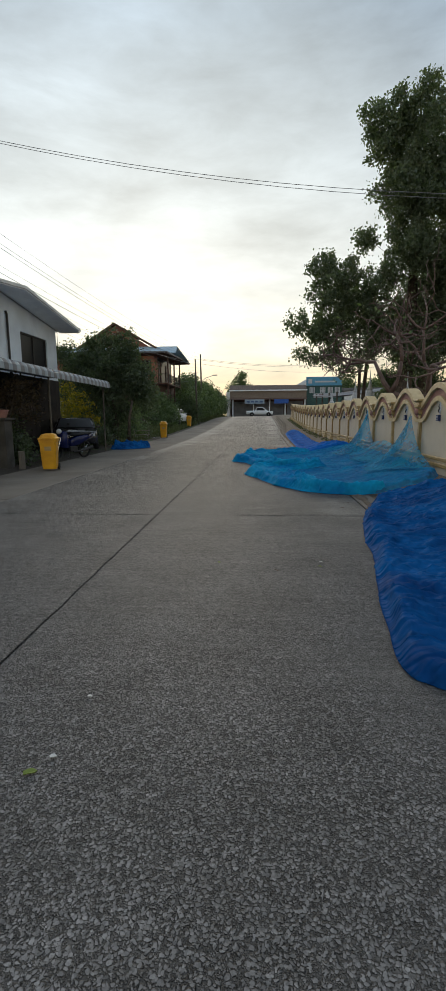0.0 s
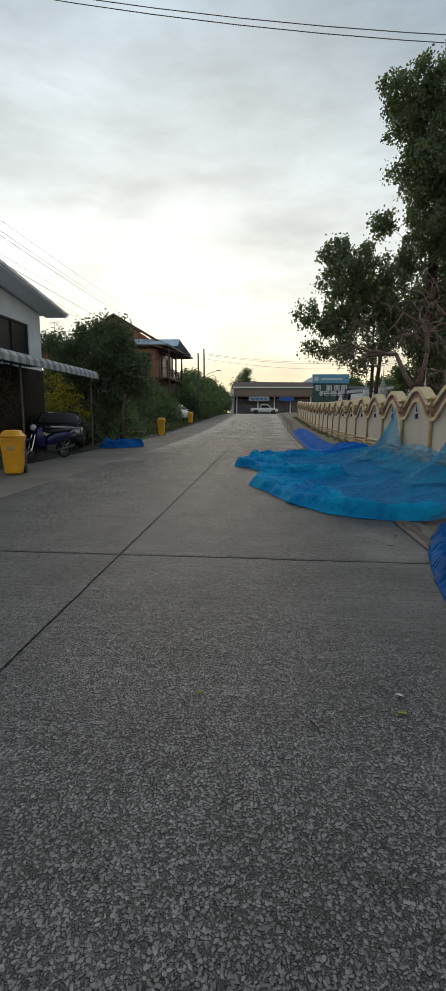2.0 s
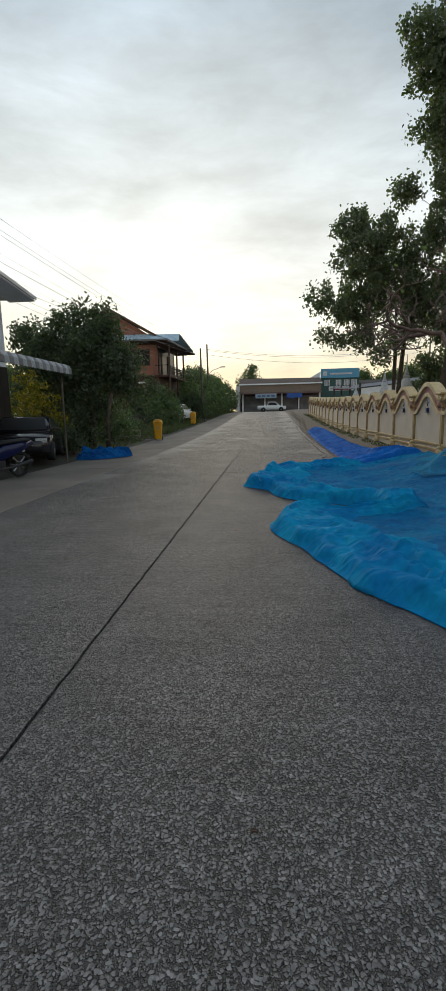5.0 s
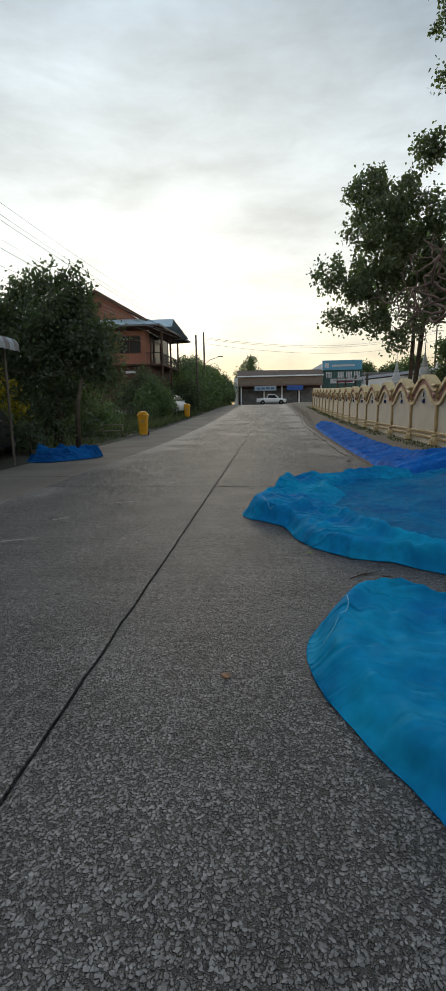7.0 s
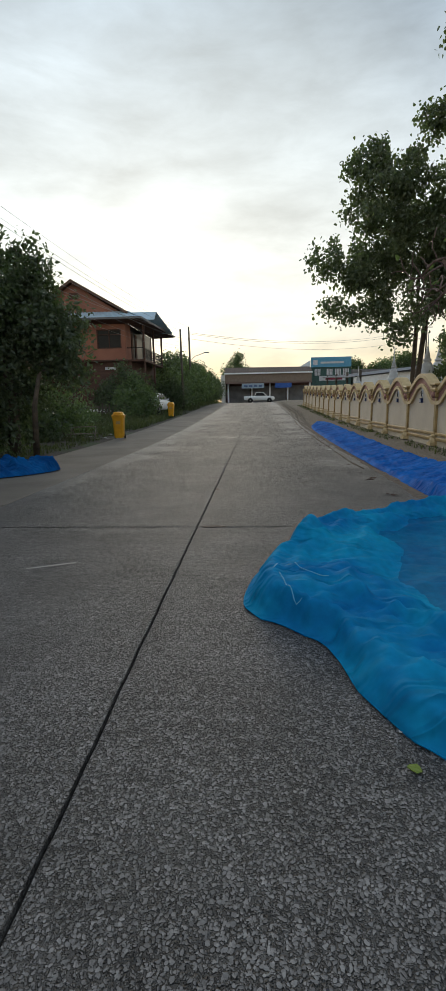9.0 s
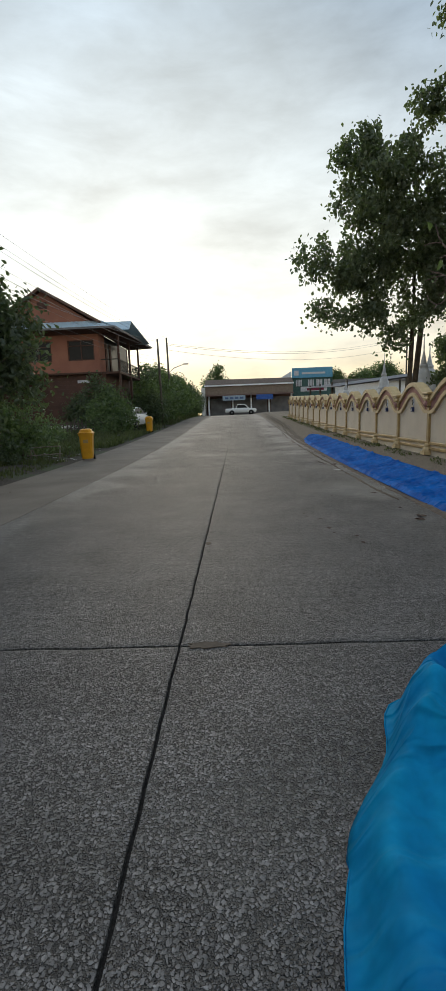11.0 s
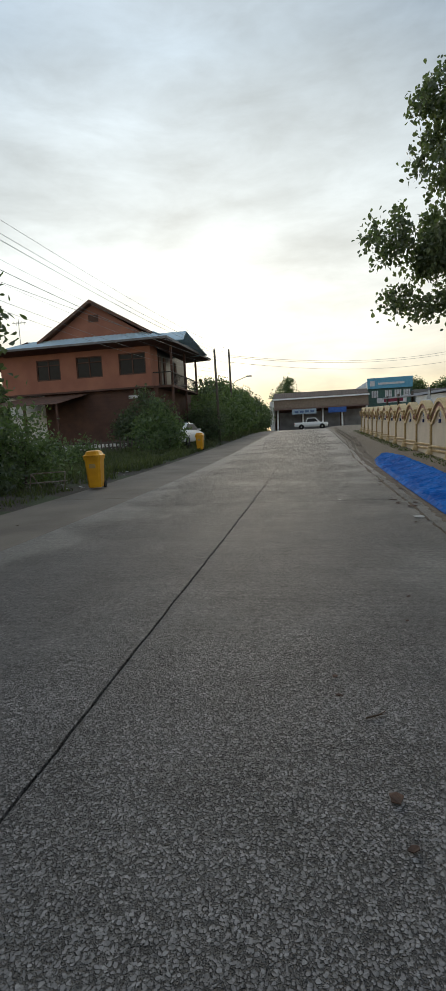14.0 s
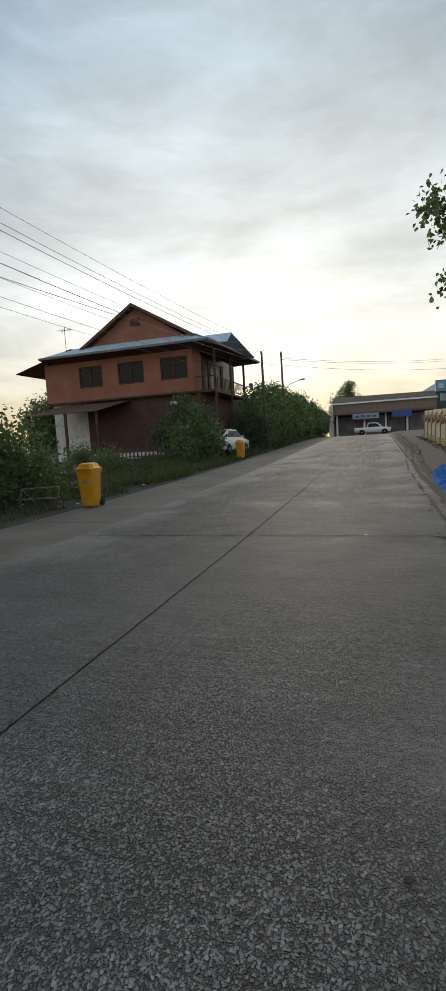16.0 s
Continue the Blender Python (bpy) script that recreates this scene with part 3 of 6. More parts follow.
for z0, z1 in ((0.05, 0.12), (0.17, 0.235)):
    bm = bmesh.new()
    box(bm, (-0.04, -HB, z0), (0.0, HB, z1), 0.012)
    wall_meshes.append(("base_band", to_mesh("base_band", bm, GOLD)))
bm = bmesh.new()
box(bm, (-0.05, -0.055, 0.90), (-0.0, 0.055, 1.01))
plate_me = to_mesh("plate", bm, PLATE)
bm = bmesh.new()
for k in range(3):
    box(bm, (-0.054, -0.04, 0.925 + 0.027 * k), (-0.049, 0.04, 0.935 + 0.027 * k))
bars_me = to_mesh("lettering", bm, PALE)
bm = bmesh.new()
tube(bm, [(-0.014, 0.0, 1.05), (-0.018, 0.025, 1.08), (-0.018, -0.02, 1.13), (-0.018, 0.018, 1.17), (-0.014, 0.0, 1.21)], [0.008, 0.014, 0.014, 0.012, 0.006], 6)
emblem_me = to_mesh("emblem", bm, CHARCOAL)
bm = bmesh.new()
bmesh.ops.create_icosphere(bm, subdivisions=2, radius=1.0, matrix=Matrix.Translation((0.0, 0, 1.13)) @ Matrix.Diagonal((0.014, 0.062, 0.12, 1)))
medallion_me = to_mesh("medallion", bm, PALE, True)
# pillar and its pieces
bm = bmesh.new()
box(bm, (-0.05, -0.062, -0.1), (0.08, 0.062, 1.02), 0.012)
shaft_me = to_mesh("shaft", bm, GOLD)
bm = bmesh.new()
prism(bm, [(-0.15, -0.12, -0.06), (0.05, -0.12, -0.06), (0.05, 0.12, -0.06), (-0.15, 0.12, -0.06)], (0, 0, 0.07))
lathe(bm, [(0.125, 0.0), (0.11, 0.06), (0.075, 0.12), (0.085, 0.15), (0.07, 0.19)], 10, (-0.03, 0, 0))
foot_me = to_mesh("foot", bm, GOLD_LIGHT)
bm = bmesh.new()
box(bm, (-0.09, -0.10, 1.02), (0.15, 0.10, 1.14), 0.01)
box(bm, (-0.12, -0.15, 1.16), (0.2, 0.15, 1.22), 0.012)
box(bm, (-0.10, -0.125, 1.22), (0.18, 0.125, 1.28), 0.012)
box(bm, (-0.14, -0.175, 1.28), (0.22, 0.175, 1.33), 0.014)
capital_me = to_mesh("capital", bm, GOLD)
bm = bmesh.new()
bmesh.ops.create_icosphere(bm, subdivisions=2, radius=0.075, matrix=Matrix.Translation((-0.10, 0, 1.07)) @ Matrix.Diagonal((0.6, 1, 1, 1)))
rosette_me = to_mesh("rosette", bm, ROSE, True)

for k in range(-5, 22):
    y = FIRST + BAY * k
    zb = ground_z(WALL_X - 0.15, y) + 0.02
    pil = mesh_part("pillar", shaft_me, wall, "", pose(WALL_X, y, zb))
    for nm, me in (("foot", foot_me), ("capital", capital_me), ("rosette", rosette_me)):
        mesh_part(nm, me, pil)
    ym = y + HB
    if k < 21:
        slope = (ground_z(WALL_X - 0.15, y + BAY) - ground_z(WALL_X - 0.15, y)) / BAY
        shear = Matrix.Translation((WALL_X, ym, ground_z(WALL_X - 0.15, ym) + 0.02)) @ Matrix(((1, 0, 0, 0), (0, 1, 0, 0), (0, 0, 1, 0), (0, 0, 0, 1)))
        panel = mesh_part("panel", wall_meshes[0][1], wall, "", shear)
        for nm, me in wall_meshes[1:]:
            mesh_part(nm, me, panel)
        pl = mesh_part("plate", plate_me, panel, "dark blue name plate")
        mesh_part("lettering", bars_me, panel, "pale lettering bars")
        mesh_part("medallion", medallion_me, panel, "pale oval medallion")
        mesh_part("emblem", emblem_me, panel, "dark curled emblem")


# ---- netting spread out to dry ----
def catmull(pts, n):
    """n points, evenly spaced along a smooth line through pts."""
    p = [Vector((*q, 0)) for q in pts]
    p = [p[0] * 2 - p[1], *p, p[-1] * 2 - p[-2]]
    dense = []
    for i in range(1, len(p) - 2):
        for s in range(20):
            t = s / 20
            dense.append(0.5 * (2 * p[i] + (p[i + 1] - p[i - 1]) * t + (2 * p[i - 1] - 5 * p[i] + 4 * p[i + 1] - p[i + 2]) * t * t
                                + (3 * p[i] - p[i - 1] - 3 * p[i + 1] + p[i + 2]) * t ** 3))
    dense.append(p[-2])
    run = [0.0]
    for a, b in zip(dense, dense[1:]):
        run.append(run[-1] + (b - a).length)
    out, j = [], 0
    for i in range(n):
        want = run[-1] * i / (n - 1)
        while j < len(run) - 2 and run[j + 1] < want:
            j += 1
        f = (want - run[j]) / max(1e-6, run[j + 1] - run[j])
        out.append(dense[j].lerp(dense[j + 1], f))
    return out


def crease(x, y, seed, f, sharp):
    """Long thin crease lines."""
    wx = x + 0.35 * noise.noise((x * 0.9, y * 0.9, seed + 40)) + 0.08 * noise.noise((x * 3, y * 3, seed + 41))
    wy = y + 0.35 * noise.noise((x * 0.9 + 7, y * 0.9, seed + 42)) + 0.08 * noise.noise((x * 3 + 7, y * 3, seed + 43))
    return max(0.0, 1 - 3.2 * abs(noise.noise((wx * f, wy * f * 1.5, seed)))) ** sharp


def fold(x, y, seed, fx, fy, wide=0.2):
    """Long rounded folds, lying mostly across the road."""
    wx = x + 0.45 * noise.noise((x * 0.7, y * 0.7, seed + 40)) + 0.06 * noise.noise((x * 3, y * 3, seed + 41))
    wy = y + 0.45 * noise.noise((x * 0.7 + 7, y * 0.7, seed + 42)) + 0.06 * noise.noise((x * 3 + 7, y * 3, seed + 43))
    return math.exp(-(noise.noise((wx * fx, wy * fy, seed)) / wide) ** 2)


def netting(name, label, material, edge_a, edge_b, n, m, seed, height=0.10, rim=0.07, soft=0.10, heap=None, doubled=None, cords=(), category="netting"):
    """A crumpled sheet between two edges, lying on the ground, its rims rolled. heap: (x, y, radius, height) of each pile in it."""
    t_ = thing(name, label, category, group="netting laid out to dry")
    a, b = catmull(edge_a, n), catmull(edge_b, n)
    step = sum((q - p).length for p, q in zip(a, a[1:])) / (n - 1)
    bm = bmesh.new()
    rows = []
    for i in range(n):
        row = []
        for j in range(m):
            t = j / (m - 1)
            p = a[i].lerp(b[i], t)
            wob = 0.05 * noise.noise((p.x * 3, p.y * 3, seed)) + 0.025 * noise.noise((p.x * 9, p.y * 9, seed))
            x, y = p.x + wob * (0 < t < 1), p.y + wob
            wide = (b[i] - a[i]).length
            rl = min(t * wide, (1 - t) * wide, i * step, (n - 1 - i) * step)
            ease = smooth01(rl / soft)
            roll = rim * math.exp(-((rl - 0.15) / 0.12) ** 2)
            w = height * (0.34 * fold(x, y, seed, 0.55, 1.1) + 0.30 * fold(x + 3, y, seed + 5, 1.1, 2.7, 0.15) + 0.24 * fold(x, y + 5, seed + 9, 2.2, 6.0, 0.13))
            w += height * (0.20 * crease(x, y, seed + 11, 1.5, 3) + 0.16 * crease(x * 0.7, y, seed + 13, 3.3, 4))
            w += 0.016 * fold(x, y, seed + 14, 3.2, 12.0, 0.14) + 0.012 * crease(x * 0.6, y + 2, seed + 12, 6.0, 4)
            w += 0.4 * height * max(0, noise.noise((x * 0.7, y * 0.7, seed + 20)))
            for hx, hy, hr, hh in heap or ():
                w += hh * math.exp(-(((x - hx) / hr) ** 2 + ((y - hy) / hr) ** 2)) * (0.7 + 0.5 * fold(x, y, seed + 30, 1.6, 3.2))
            z = ground_z(x, y) + 0.006 + ease * max(0.006, 0.02 + w + roll * (0.5 + 0.9 * abs(noise.noise((x * 1.1, y * 1.1, seed + 2)))))
            row.append(bm.verts.new((x, y, z)))
        rows.append(row)
    for r0, r1 in zip(rows, rows[1:]):
        for j in range(m - 1):
            bm.faces.new((r0[j], r0[j + 1], r1[j + 1], r1[j]))
    bmesh.ops.recalc_face_normals(bm, faces=bm.faces)
    low = [[v.co.copy() for v in r] for r in rows]
    hem = [r[0] + Vector((0, 0, 0.006)) for r in low[::3]]
    part("sheet", bm, material, t_, smooth=True)
    bm = bmesh.new()
    tube(bm, hem, 0.003, 5)
    part("hem", bm, doubled or material, t_, "corded hem", True)
    if doubled:
        # the rim doubled back over the sheet in a puffed, pleated band
        bm = bmesh.new()
        rows = []
        k2 = 46
        for i in range(n):
            wide = (b[i] - a[i]).length
            s = i * step
            w2 = 0.80 + 0.55 * noise.noise((s * 0.55, seed, 2)) + 0.16 * noise.noise((s * 2.3, seed, 5))
            w2 = min(max(0.22, w2), wide * 0.75, 0.2 + s * 0.8, 0.2 + (n - 1 - i) * step * 0.8)
            row = []
            for j in range(k2):
                q = j / (k2 - 1)
                t = q * w2 / wide
                jj = t * (m - 1)
                j0 = min(m - 2, int(jj))
                c = low[i][j0].lerp(low[i][j0 + 1], jj - j0)
                puff = math.sin(math.pi * min(1, q * 1.02)) ** 0.6
                pleat = 0.6 * fold(c.x, c.y, seed + 60, 0.9, 1.9, 0.14) + 0.42 * fold(c.x, c.y, seed + 64, 1.9, 4.2, 0.13) + 0.16 * crease(c.x * 0.7, c.y, seed + 65, 2.2, 3) + 0.07 * crease(c.x, c.y * 0.7, seed + 66, 4.2, 4)
                lift = 0.012 + puff * (0.015 + 0.05 * (0.5 + 0.5 * noise.noise((s * 0.9, q * 2, seed + 3))) + 0.06 * pleat)
                # long folds that run with the rim
                for f_at, f_seed in ((0.15, 1.0), (0.36, 2.0), (0.62, 3.0)):
                    f_mid = f_at + 0.13 * noise.noise((s * 0.8, f_seed, seed)) + 0.03 * noise.noise((s * 3.1, f_seed, seed))
                    lift += 0.085 * max(0.0, 0.45 + noise.noise((s * 0.55, f_seed + 9, seed))) * math.exp(-((q * w2 - f_mid) / 0.055) ** 2)
                row.append(bm.verts.new((c.x, c.y, c.z + lift * smooth01((q + 0.02) * 5) * smooth01((1.01 - q) * 6) + 0.003)))
            rows.append(row)
        for r0, r1 in zip(rows, rows[1:]):
            for j in range(k2 - 1):
                bm.faces.new((r0[j], r0[j + 1], r1[j + 1], r1[j]))
        bmesh.ops.recalc_face_normals(bm, faces=bm.faces)
        tree = BVHTree.FromBMesh(bm)
        part("folded_edge", bm, doubled, t_, "brighter doubled-over edge", True)
        for line in cords:
            pts = []
            for q in catmull(line, 24):
                hit = tree.ray_cast(Vector((q.x, q.y, 3)), Vector((0, 0, -1)))[0]
                if hit is not None:
                    pts.append(hit + Vector((0, 0, 0.002)))
            if len(pts) > 3:
                bm = bmesh.new()
                tube(bm, pts, 0.003, 5)
                part("cord", bm, NET_CORD, t_, "pale selvedge cord", True)
    return t_


netting("netting", "dark blue fine-mesh netting heaped on the road edge", NET_BLUE,
        [(2.5, 1.05), (2.24, 1.2), (2.17, 1.4), (2.22, 1.8), (2.29, 2.35), (2.49, 3.45), (2.54, 4.05), (2.8, 5.35), (3.15, 6.35), (3.4, 6.5)],
        [(4.5, 0.7), (4.52, 1.3), (4.55, 2.1), (4.55, 3.0), (4.55, 4.1), (4.55, 5.2), (4.5, 6.1), (4.3, 6.65)], 280, 150, 3.1, 0.085, 0.05)
netting("netting", "bright cyan fine-mesh netting spread in rumpled lobes on the road", NET_MID,
        [(3.3, 6.95), (2.5, 7.2), (2.05, 7.6), (1.74, 8.15), (1.51, 8.72), (1.36, 9.22), (1.18, 9.62), (1.07, 9.95), (1.04, 10.2), (1.12, 10.48), (1.27, 10.68), (1.7, 10.68), (2.35, 10.75),
         (2.3, 11.2), (1.86, 11.6), (1.58, 11.74), (1.3, 11.97), (1.1, 12.35), (0.99, 12.78), (0.63, 13.12), (0.55, 13.42), (0.68, 14.03), (0.9, 14.42), (1.02, 14.72), (1.4, 14.95), (2.0, 15.3), (2.9, 15.75)],
        [(4.2, 7.0), (4.5, 7.6), (4.55, 9.0), (4.55, 11.0), (4.55, 13.5), (4.5, 15.3), (4.1, 15.9)], 520, 200, 8.4, 0.062, 0.05,
        heap=((1.06, 14.45, 0.22, 0.13), (1.5, 14.7, 0.3, 0.09), (2.1, 15.05, 0.4, 0.09), (2.9, 15.45, 0.5, 0.09), (0.95, 13.5, 0.3, 0.04), (1.5, 10.5, 0.35, 0.05), (2.7, 11.0, 0.35, 0.10), (3.3, 9.6, 0.3, 0.10), (2.2, 12.6, 0.4, 0.07)), doubled=NET_CYAN,
        cords=([(0.74, 13.43), (0.83, 13.57), (0.95, 13.41), (1.10, 13.40)], [(0.78, 13.36), (0.82, 13.13), (0.87, 13.02), (0.95, 13.03), (1.05, 12.95)], [(1.20, 10.71), (1.27, 10.53), (1.25, 10.33), (1.12, 10.18)]))
netting("netting", "ultramarine netting laid as a long strip beside the wall", NET_ULTRA,
        [(2.98, 16.1), (2.93, 18.0), (2.95, 21.0), (2.98, 25.0), (3.02, 29.0), (3.12, 33.0), (3.5, 34.6)],
        [(4.6, 16.3), (4.1, 18.0), (3.85, 20.0), (3.9, 25.0), (3.95, 29.0), (3.95, 33.0), (3.75, 34.7)], 520, 70, 15.2, 0.045, 0.012, heap=((3.6, 17.0, 0.9, 0.16),))


def veil():
    """Sheer netting hung from two pillars of the wall and falling to the ground."""
    bm = bmesh.new()
    n, m = 90, 30
    ya, yb = 8.0, 15.2
    peaks = ((13.5, 1.18, 0.55), (9.35, 1.10, 0.5))
    rows = []
    for i in range(n):
        y = ya + (yb - ya) * i / (n - 1)
        h = 0.18
        for py, ph, w in peaks:
            h = max(h, ph * math.exp(-abs(y - py) / w))
        sag = 0.33 * max(0, 1 - abs((y - 11.4) / 2.0)) * (9.35 < y < 13.5)
        h = max(h, 0.22 + sag * 0.5)
        h *= min(1, (y - ya) / 0.5 + 0.15, (yb - y) / 0.5 + 0.15)
        row = []
        for j in range(m):
            t = j / (m - 1)
            out = 0.95 * (1 - t) ** 1.3 + 0.03
            z = h * t ** 1.5
            x = WALL_X - 0.17 - out * min(1, h / 0.6 + 0.25) + 0.05 * noise.noise((y * 3.5, t * 2, 4)) * (1 - t)
            z += 0.05 * noise.noise((y * 4, t * 3, 9)) * (1 - t)
            row.append(bm.verts.new((x, y + 0.06 * noise.noise((y * 2, t * 3, 1)), max(ground_z(x, y) + 0.05 + 0.05 * (1 - t), ground_z(x, y) + z + 0.03))))
        rows.append(row)
    for r0, r1 in zip(rows, rows[1:]):
        for j in range(m - 1):
            bm.faces.new((r0[j], r0[j + 1], r1[j + 1], r1[j]))
    ob = part("hanging_net", bm, NET_VEIL, None, smooth=True)
    tagged(ob, "sheer cyan netting draped from the temple wall pillars", "netting", "netting laid out to dry")


veil()


# ---- plants ----
def leaves_mesh(name, centres, size, material, rng, droop=0.3, narrow=0.55):
    """Many single leaves, each a pointed blade folded along its rib, in one mesh."""
    c = np.asarray(centres, dtype=np.float64)
    n = len(c)
    d = rng.normal(size=(n, 3))
    d[:, 2] -= droop
    d /= np.linalg.norm(d, axis=1)[:, None]
    u = rng.normal(size=(n, 3))
    side = np.cross(d, u)
    side /= np.linalg.norm(side, axis=1)[:, None]
    nor = np.cross(side, d)
    s = size * rng.uniform(0.65, 1.25, size=(n, 1))
    base = c - d * s * 0.45
    tip = c + d * s * 0.62
    rows = [base]
    for sg in (1, -1):
        rows.append(c - d * s * 0.22 + side * s * narrow * 0.5 * sg + nor * s * 0.10)
        rows.append(c + d * s * 0.16 + side * s * narrow * 0.42 * sg + nor * s * 0.08)
    rows.append(tip)
    v = np.stack(rows, axis=1).reshape(-1, 3)
    idx = np.arange(n)[:, None] * 6
    tri = np.concatenate([idx + np.array(f) for f in ([0, 1, 2], [0, 2, 5], [0, 4, 3], [0, 5, 4])], axis=1).reshape(-1, 3)
    me = bpy.data.meshes.new(name)
    me.from_pydata(v.tolist(), [], tri.tolist())
    me.materials.append(material)
    return me


def clump_points(blobs, per, rng, hollow=0.35, jitter=0.28):
    """Leaf places: sprays scattered through lumpy blobs (x, y, z, radius), each spray a drooping bunch at a twig's end."""
    out = []
    for x, y, z, r in blobs:
        total = per * r * r * 3
        sprays = max(8, int(total / 22))
        q = rng.normal(size=(sprays, 3))
        q /= np.linalg.norm(q, axis=1)[:, None]
        rad = r * (hollow + (1.12 - hollow) * rng.uniform(size=(sprays, 1)) ** 0.6)
        mid = np.array((x, y, z)) + q * rad * np.array((1, 1, 0.9))
        cnt = max(4, int(total / sprays))
        for s in mid:
            sp = rng.uniform(0.55, 1.15) * jitter * (0.34 + 0.12 * r)
            p = rng.normal(size=(cnt, 3)) * sp
            p[:, 2] -= 0.6 * np.hypot(p[:, 0], p[:, 1])
            out.append(s + p)
    return np.concatenate(out)


def limbs(bm, trunks, blobs, rng):
    """Boughs that fork from one clump on to the next, starting from the trunks' upper halves."""
    nodes = []
    for pts, radii in trunks:
        for k in range(len(pts) // 2, len(pts)):
            nodes.append((Vector(pts[k]), radii[k]))
    roots = [v for v, _ in nodes]
    for x, y, z, r in sorted(blobs, key=lambda b: min((Vector(b[:3]) - v).length for v in roots)):
        e = Vector((x, y, z))
        s, sr = min(nodes, key=lambda nd: (nd[0] - e).length + max(0.0, nd[0].z - e.z) * 0.8)
        run = (e - s).length
        rr = max(0.012, min(sr * 0.72, 0.03 * run + 0.012))
        mid = s.lerp(e, 0.5) + Vector((rng.normal() * 0.09, rng.normal() * 0.09, 0.05)) * run
        tube(bm, [s, mid, e], [rr, rr * 0.8, rr * 0.55], 6)
        nodes.append((e, rr * 0.62))
        for _ in range(3):
            tipv = e + Vector((rng.normal(), rng.normal(), rng.normal() * 0.6 + 0.3)).normalized() * r * 0.8
            tube(bm, [e, e.lerp(tipv, 0.5) + Vector((0, 0, 0.05 * r)), tipv], [rr * 0.4, rr * 0.28, rr * 0.1], 5)


def plant(name, label, category, base, trunks, blobs, per, size, leaf, seed, bark=None, group="", jitter=0.28, droop=0.3, narrow=0.55):
    """A tree or bush: tapered trunk and limbs towards the blobs, a crown of single leaves."""
    rng = np.random.default_rng(seed)
    t = thing(name, label, category, group=group)
    bm = bmesh.new()
    for pts, radii in trunks:
        tube(bm, pts, radii, 8)
    limbs(bm, trunks, blobs, rng)
    part("trunk", bm, bark or BARK, t, smooth=True)
    me = leaves_mesh("crown", clump_points(blobs, per, rng, jitter=jitter), size, leaf, rng, droop, narrow)
    mesh_part("crown", me, t)
    return t


def lobed(masses, rng, share=0.42):
    """Breaks each great mass of foliage (x, y, z, radius) into uneven lesser clumps round its core."""
    out = []
    for x, y, z, r in masses:
        out.append((x, y, z, r * 0.62))
        k = 5 + int(3.2 * r * r)
        for i in range(k):
            a = i * 2.39996 + rng.uniform(-0.3, 0.3)
            h = 1 - 2 * (i + 0.5) / k
            w = math.sqrt(1 - h * h)
            d = r * rng.uniform(0.62, 0.92)
            out.append((x + d * w * math.cos(a), y + d * w * math.sin(a), z + d * h * 0.92, r * share * rng.uniform(0.55, 1.1) / (1 + 0.12 * r)))
    return out


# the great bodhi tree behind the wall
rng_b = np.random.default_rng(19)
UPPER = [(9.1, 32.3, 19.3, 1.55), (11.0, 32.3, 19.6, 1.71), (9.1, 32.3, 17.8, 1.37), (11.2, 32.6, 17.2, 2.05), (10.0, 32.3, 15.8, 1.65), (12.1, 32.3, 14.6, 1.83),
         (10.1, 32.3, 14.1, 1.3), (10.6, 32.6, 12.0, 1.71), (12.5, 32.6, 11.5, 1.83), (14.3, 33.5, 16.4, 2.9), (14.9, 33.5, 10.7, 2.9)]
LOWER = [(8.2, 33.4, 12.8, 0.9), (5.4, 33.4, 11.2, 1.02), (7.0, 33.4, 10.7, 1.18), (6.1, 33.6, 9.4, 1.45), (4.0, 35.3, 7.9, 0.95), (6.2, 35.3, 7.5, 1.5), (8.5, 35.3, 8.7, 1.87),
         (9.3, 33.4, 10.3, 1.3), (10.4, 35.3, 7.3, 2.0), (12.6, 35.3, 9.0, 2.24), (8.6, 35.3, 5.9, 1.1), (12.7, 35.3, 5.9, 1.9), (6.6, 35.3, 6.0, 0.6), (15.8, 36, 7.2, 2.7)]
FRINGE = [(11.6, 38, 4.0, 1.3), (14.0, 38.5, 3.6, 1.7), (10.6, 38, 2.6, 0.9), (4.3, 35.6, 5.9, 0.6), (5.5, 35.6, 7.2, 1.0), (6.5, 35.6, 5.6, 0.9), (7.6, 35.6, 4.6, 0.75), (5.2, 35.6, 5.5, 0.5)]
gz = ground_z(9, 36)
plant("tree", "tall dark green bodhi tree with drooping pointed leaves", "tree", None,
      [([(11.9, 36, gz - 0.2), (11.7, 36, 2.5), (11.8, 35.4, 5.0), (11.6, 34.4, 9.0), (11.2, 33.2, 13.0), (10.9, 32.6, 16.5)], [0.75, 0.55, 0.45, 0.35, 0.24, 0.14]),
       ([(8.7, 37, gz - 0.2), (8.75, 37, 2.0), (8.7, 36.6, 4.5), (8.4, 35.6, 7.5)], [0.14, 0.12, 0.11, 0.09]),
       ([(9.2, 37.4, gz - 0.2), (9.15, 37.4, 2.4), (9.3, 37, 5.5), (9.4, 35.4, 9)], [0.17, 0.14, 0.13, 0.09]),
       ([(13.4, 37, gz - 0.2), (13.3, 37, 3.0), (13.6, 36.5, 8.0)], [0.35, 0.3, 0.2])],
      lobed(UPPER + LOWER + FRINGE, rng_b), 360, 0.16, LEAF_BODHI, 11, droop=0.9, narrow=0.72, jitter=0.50)


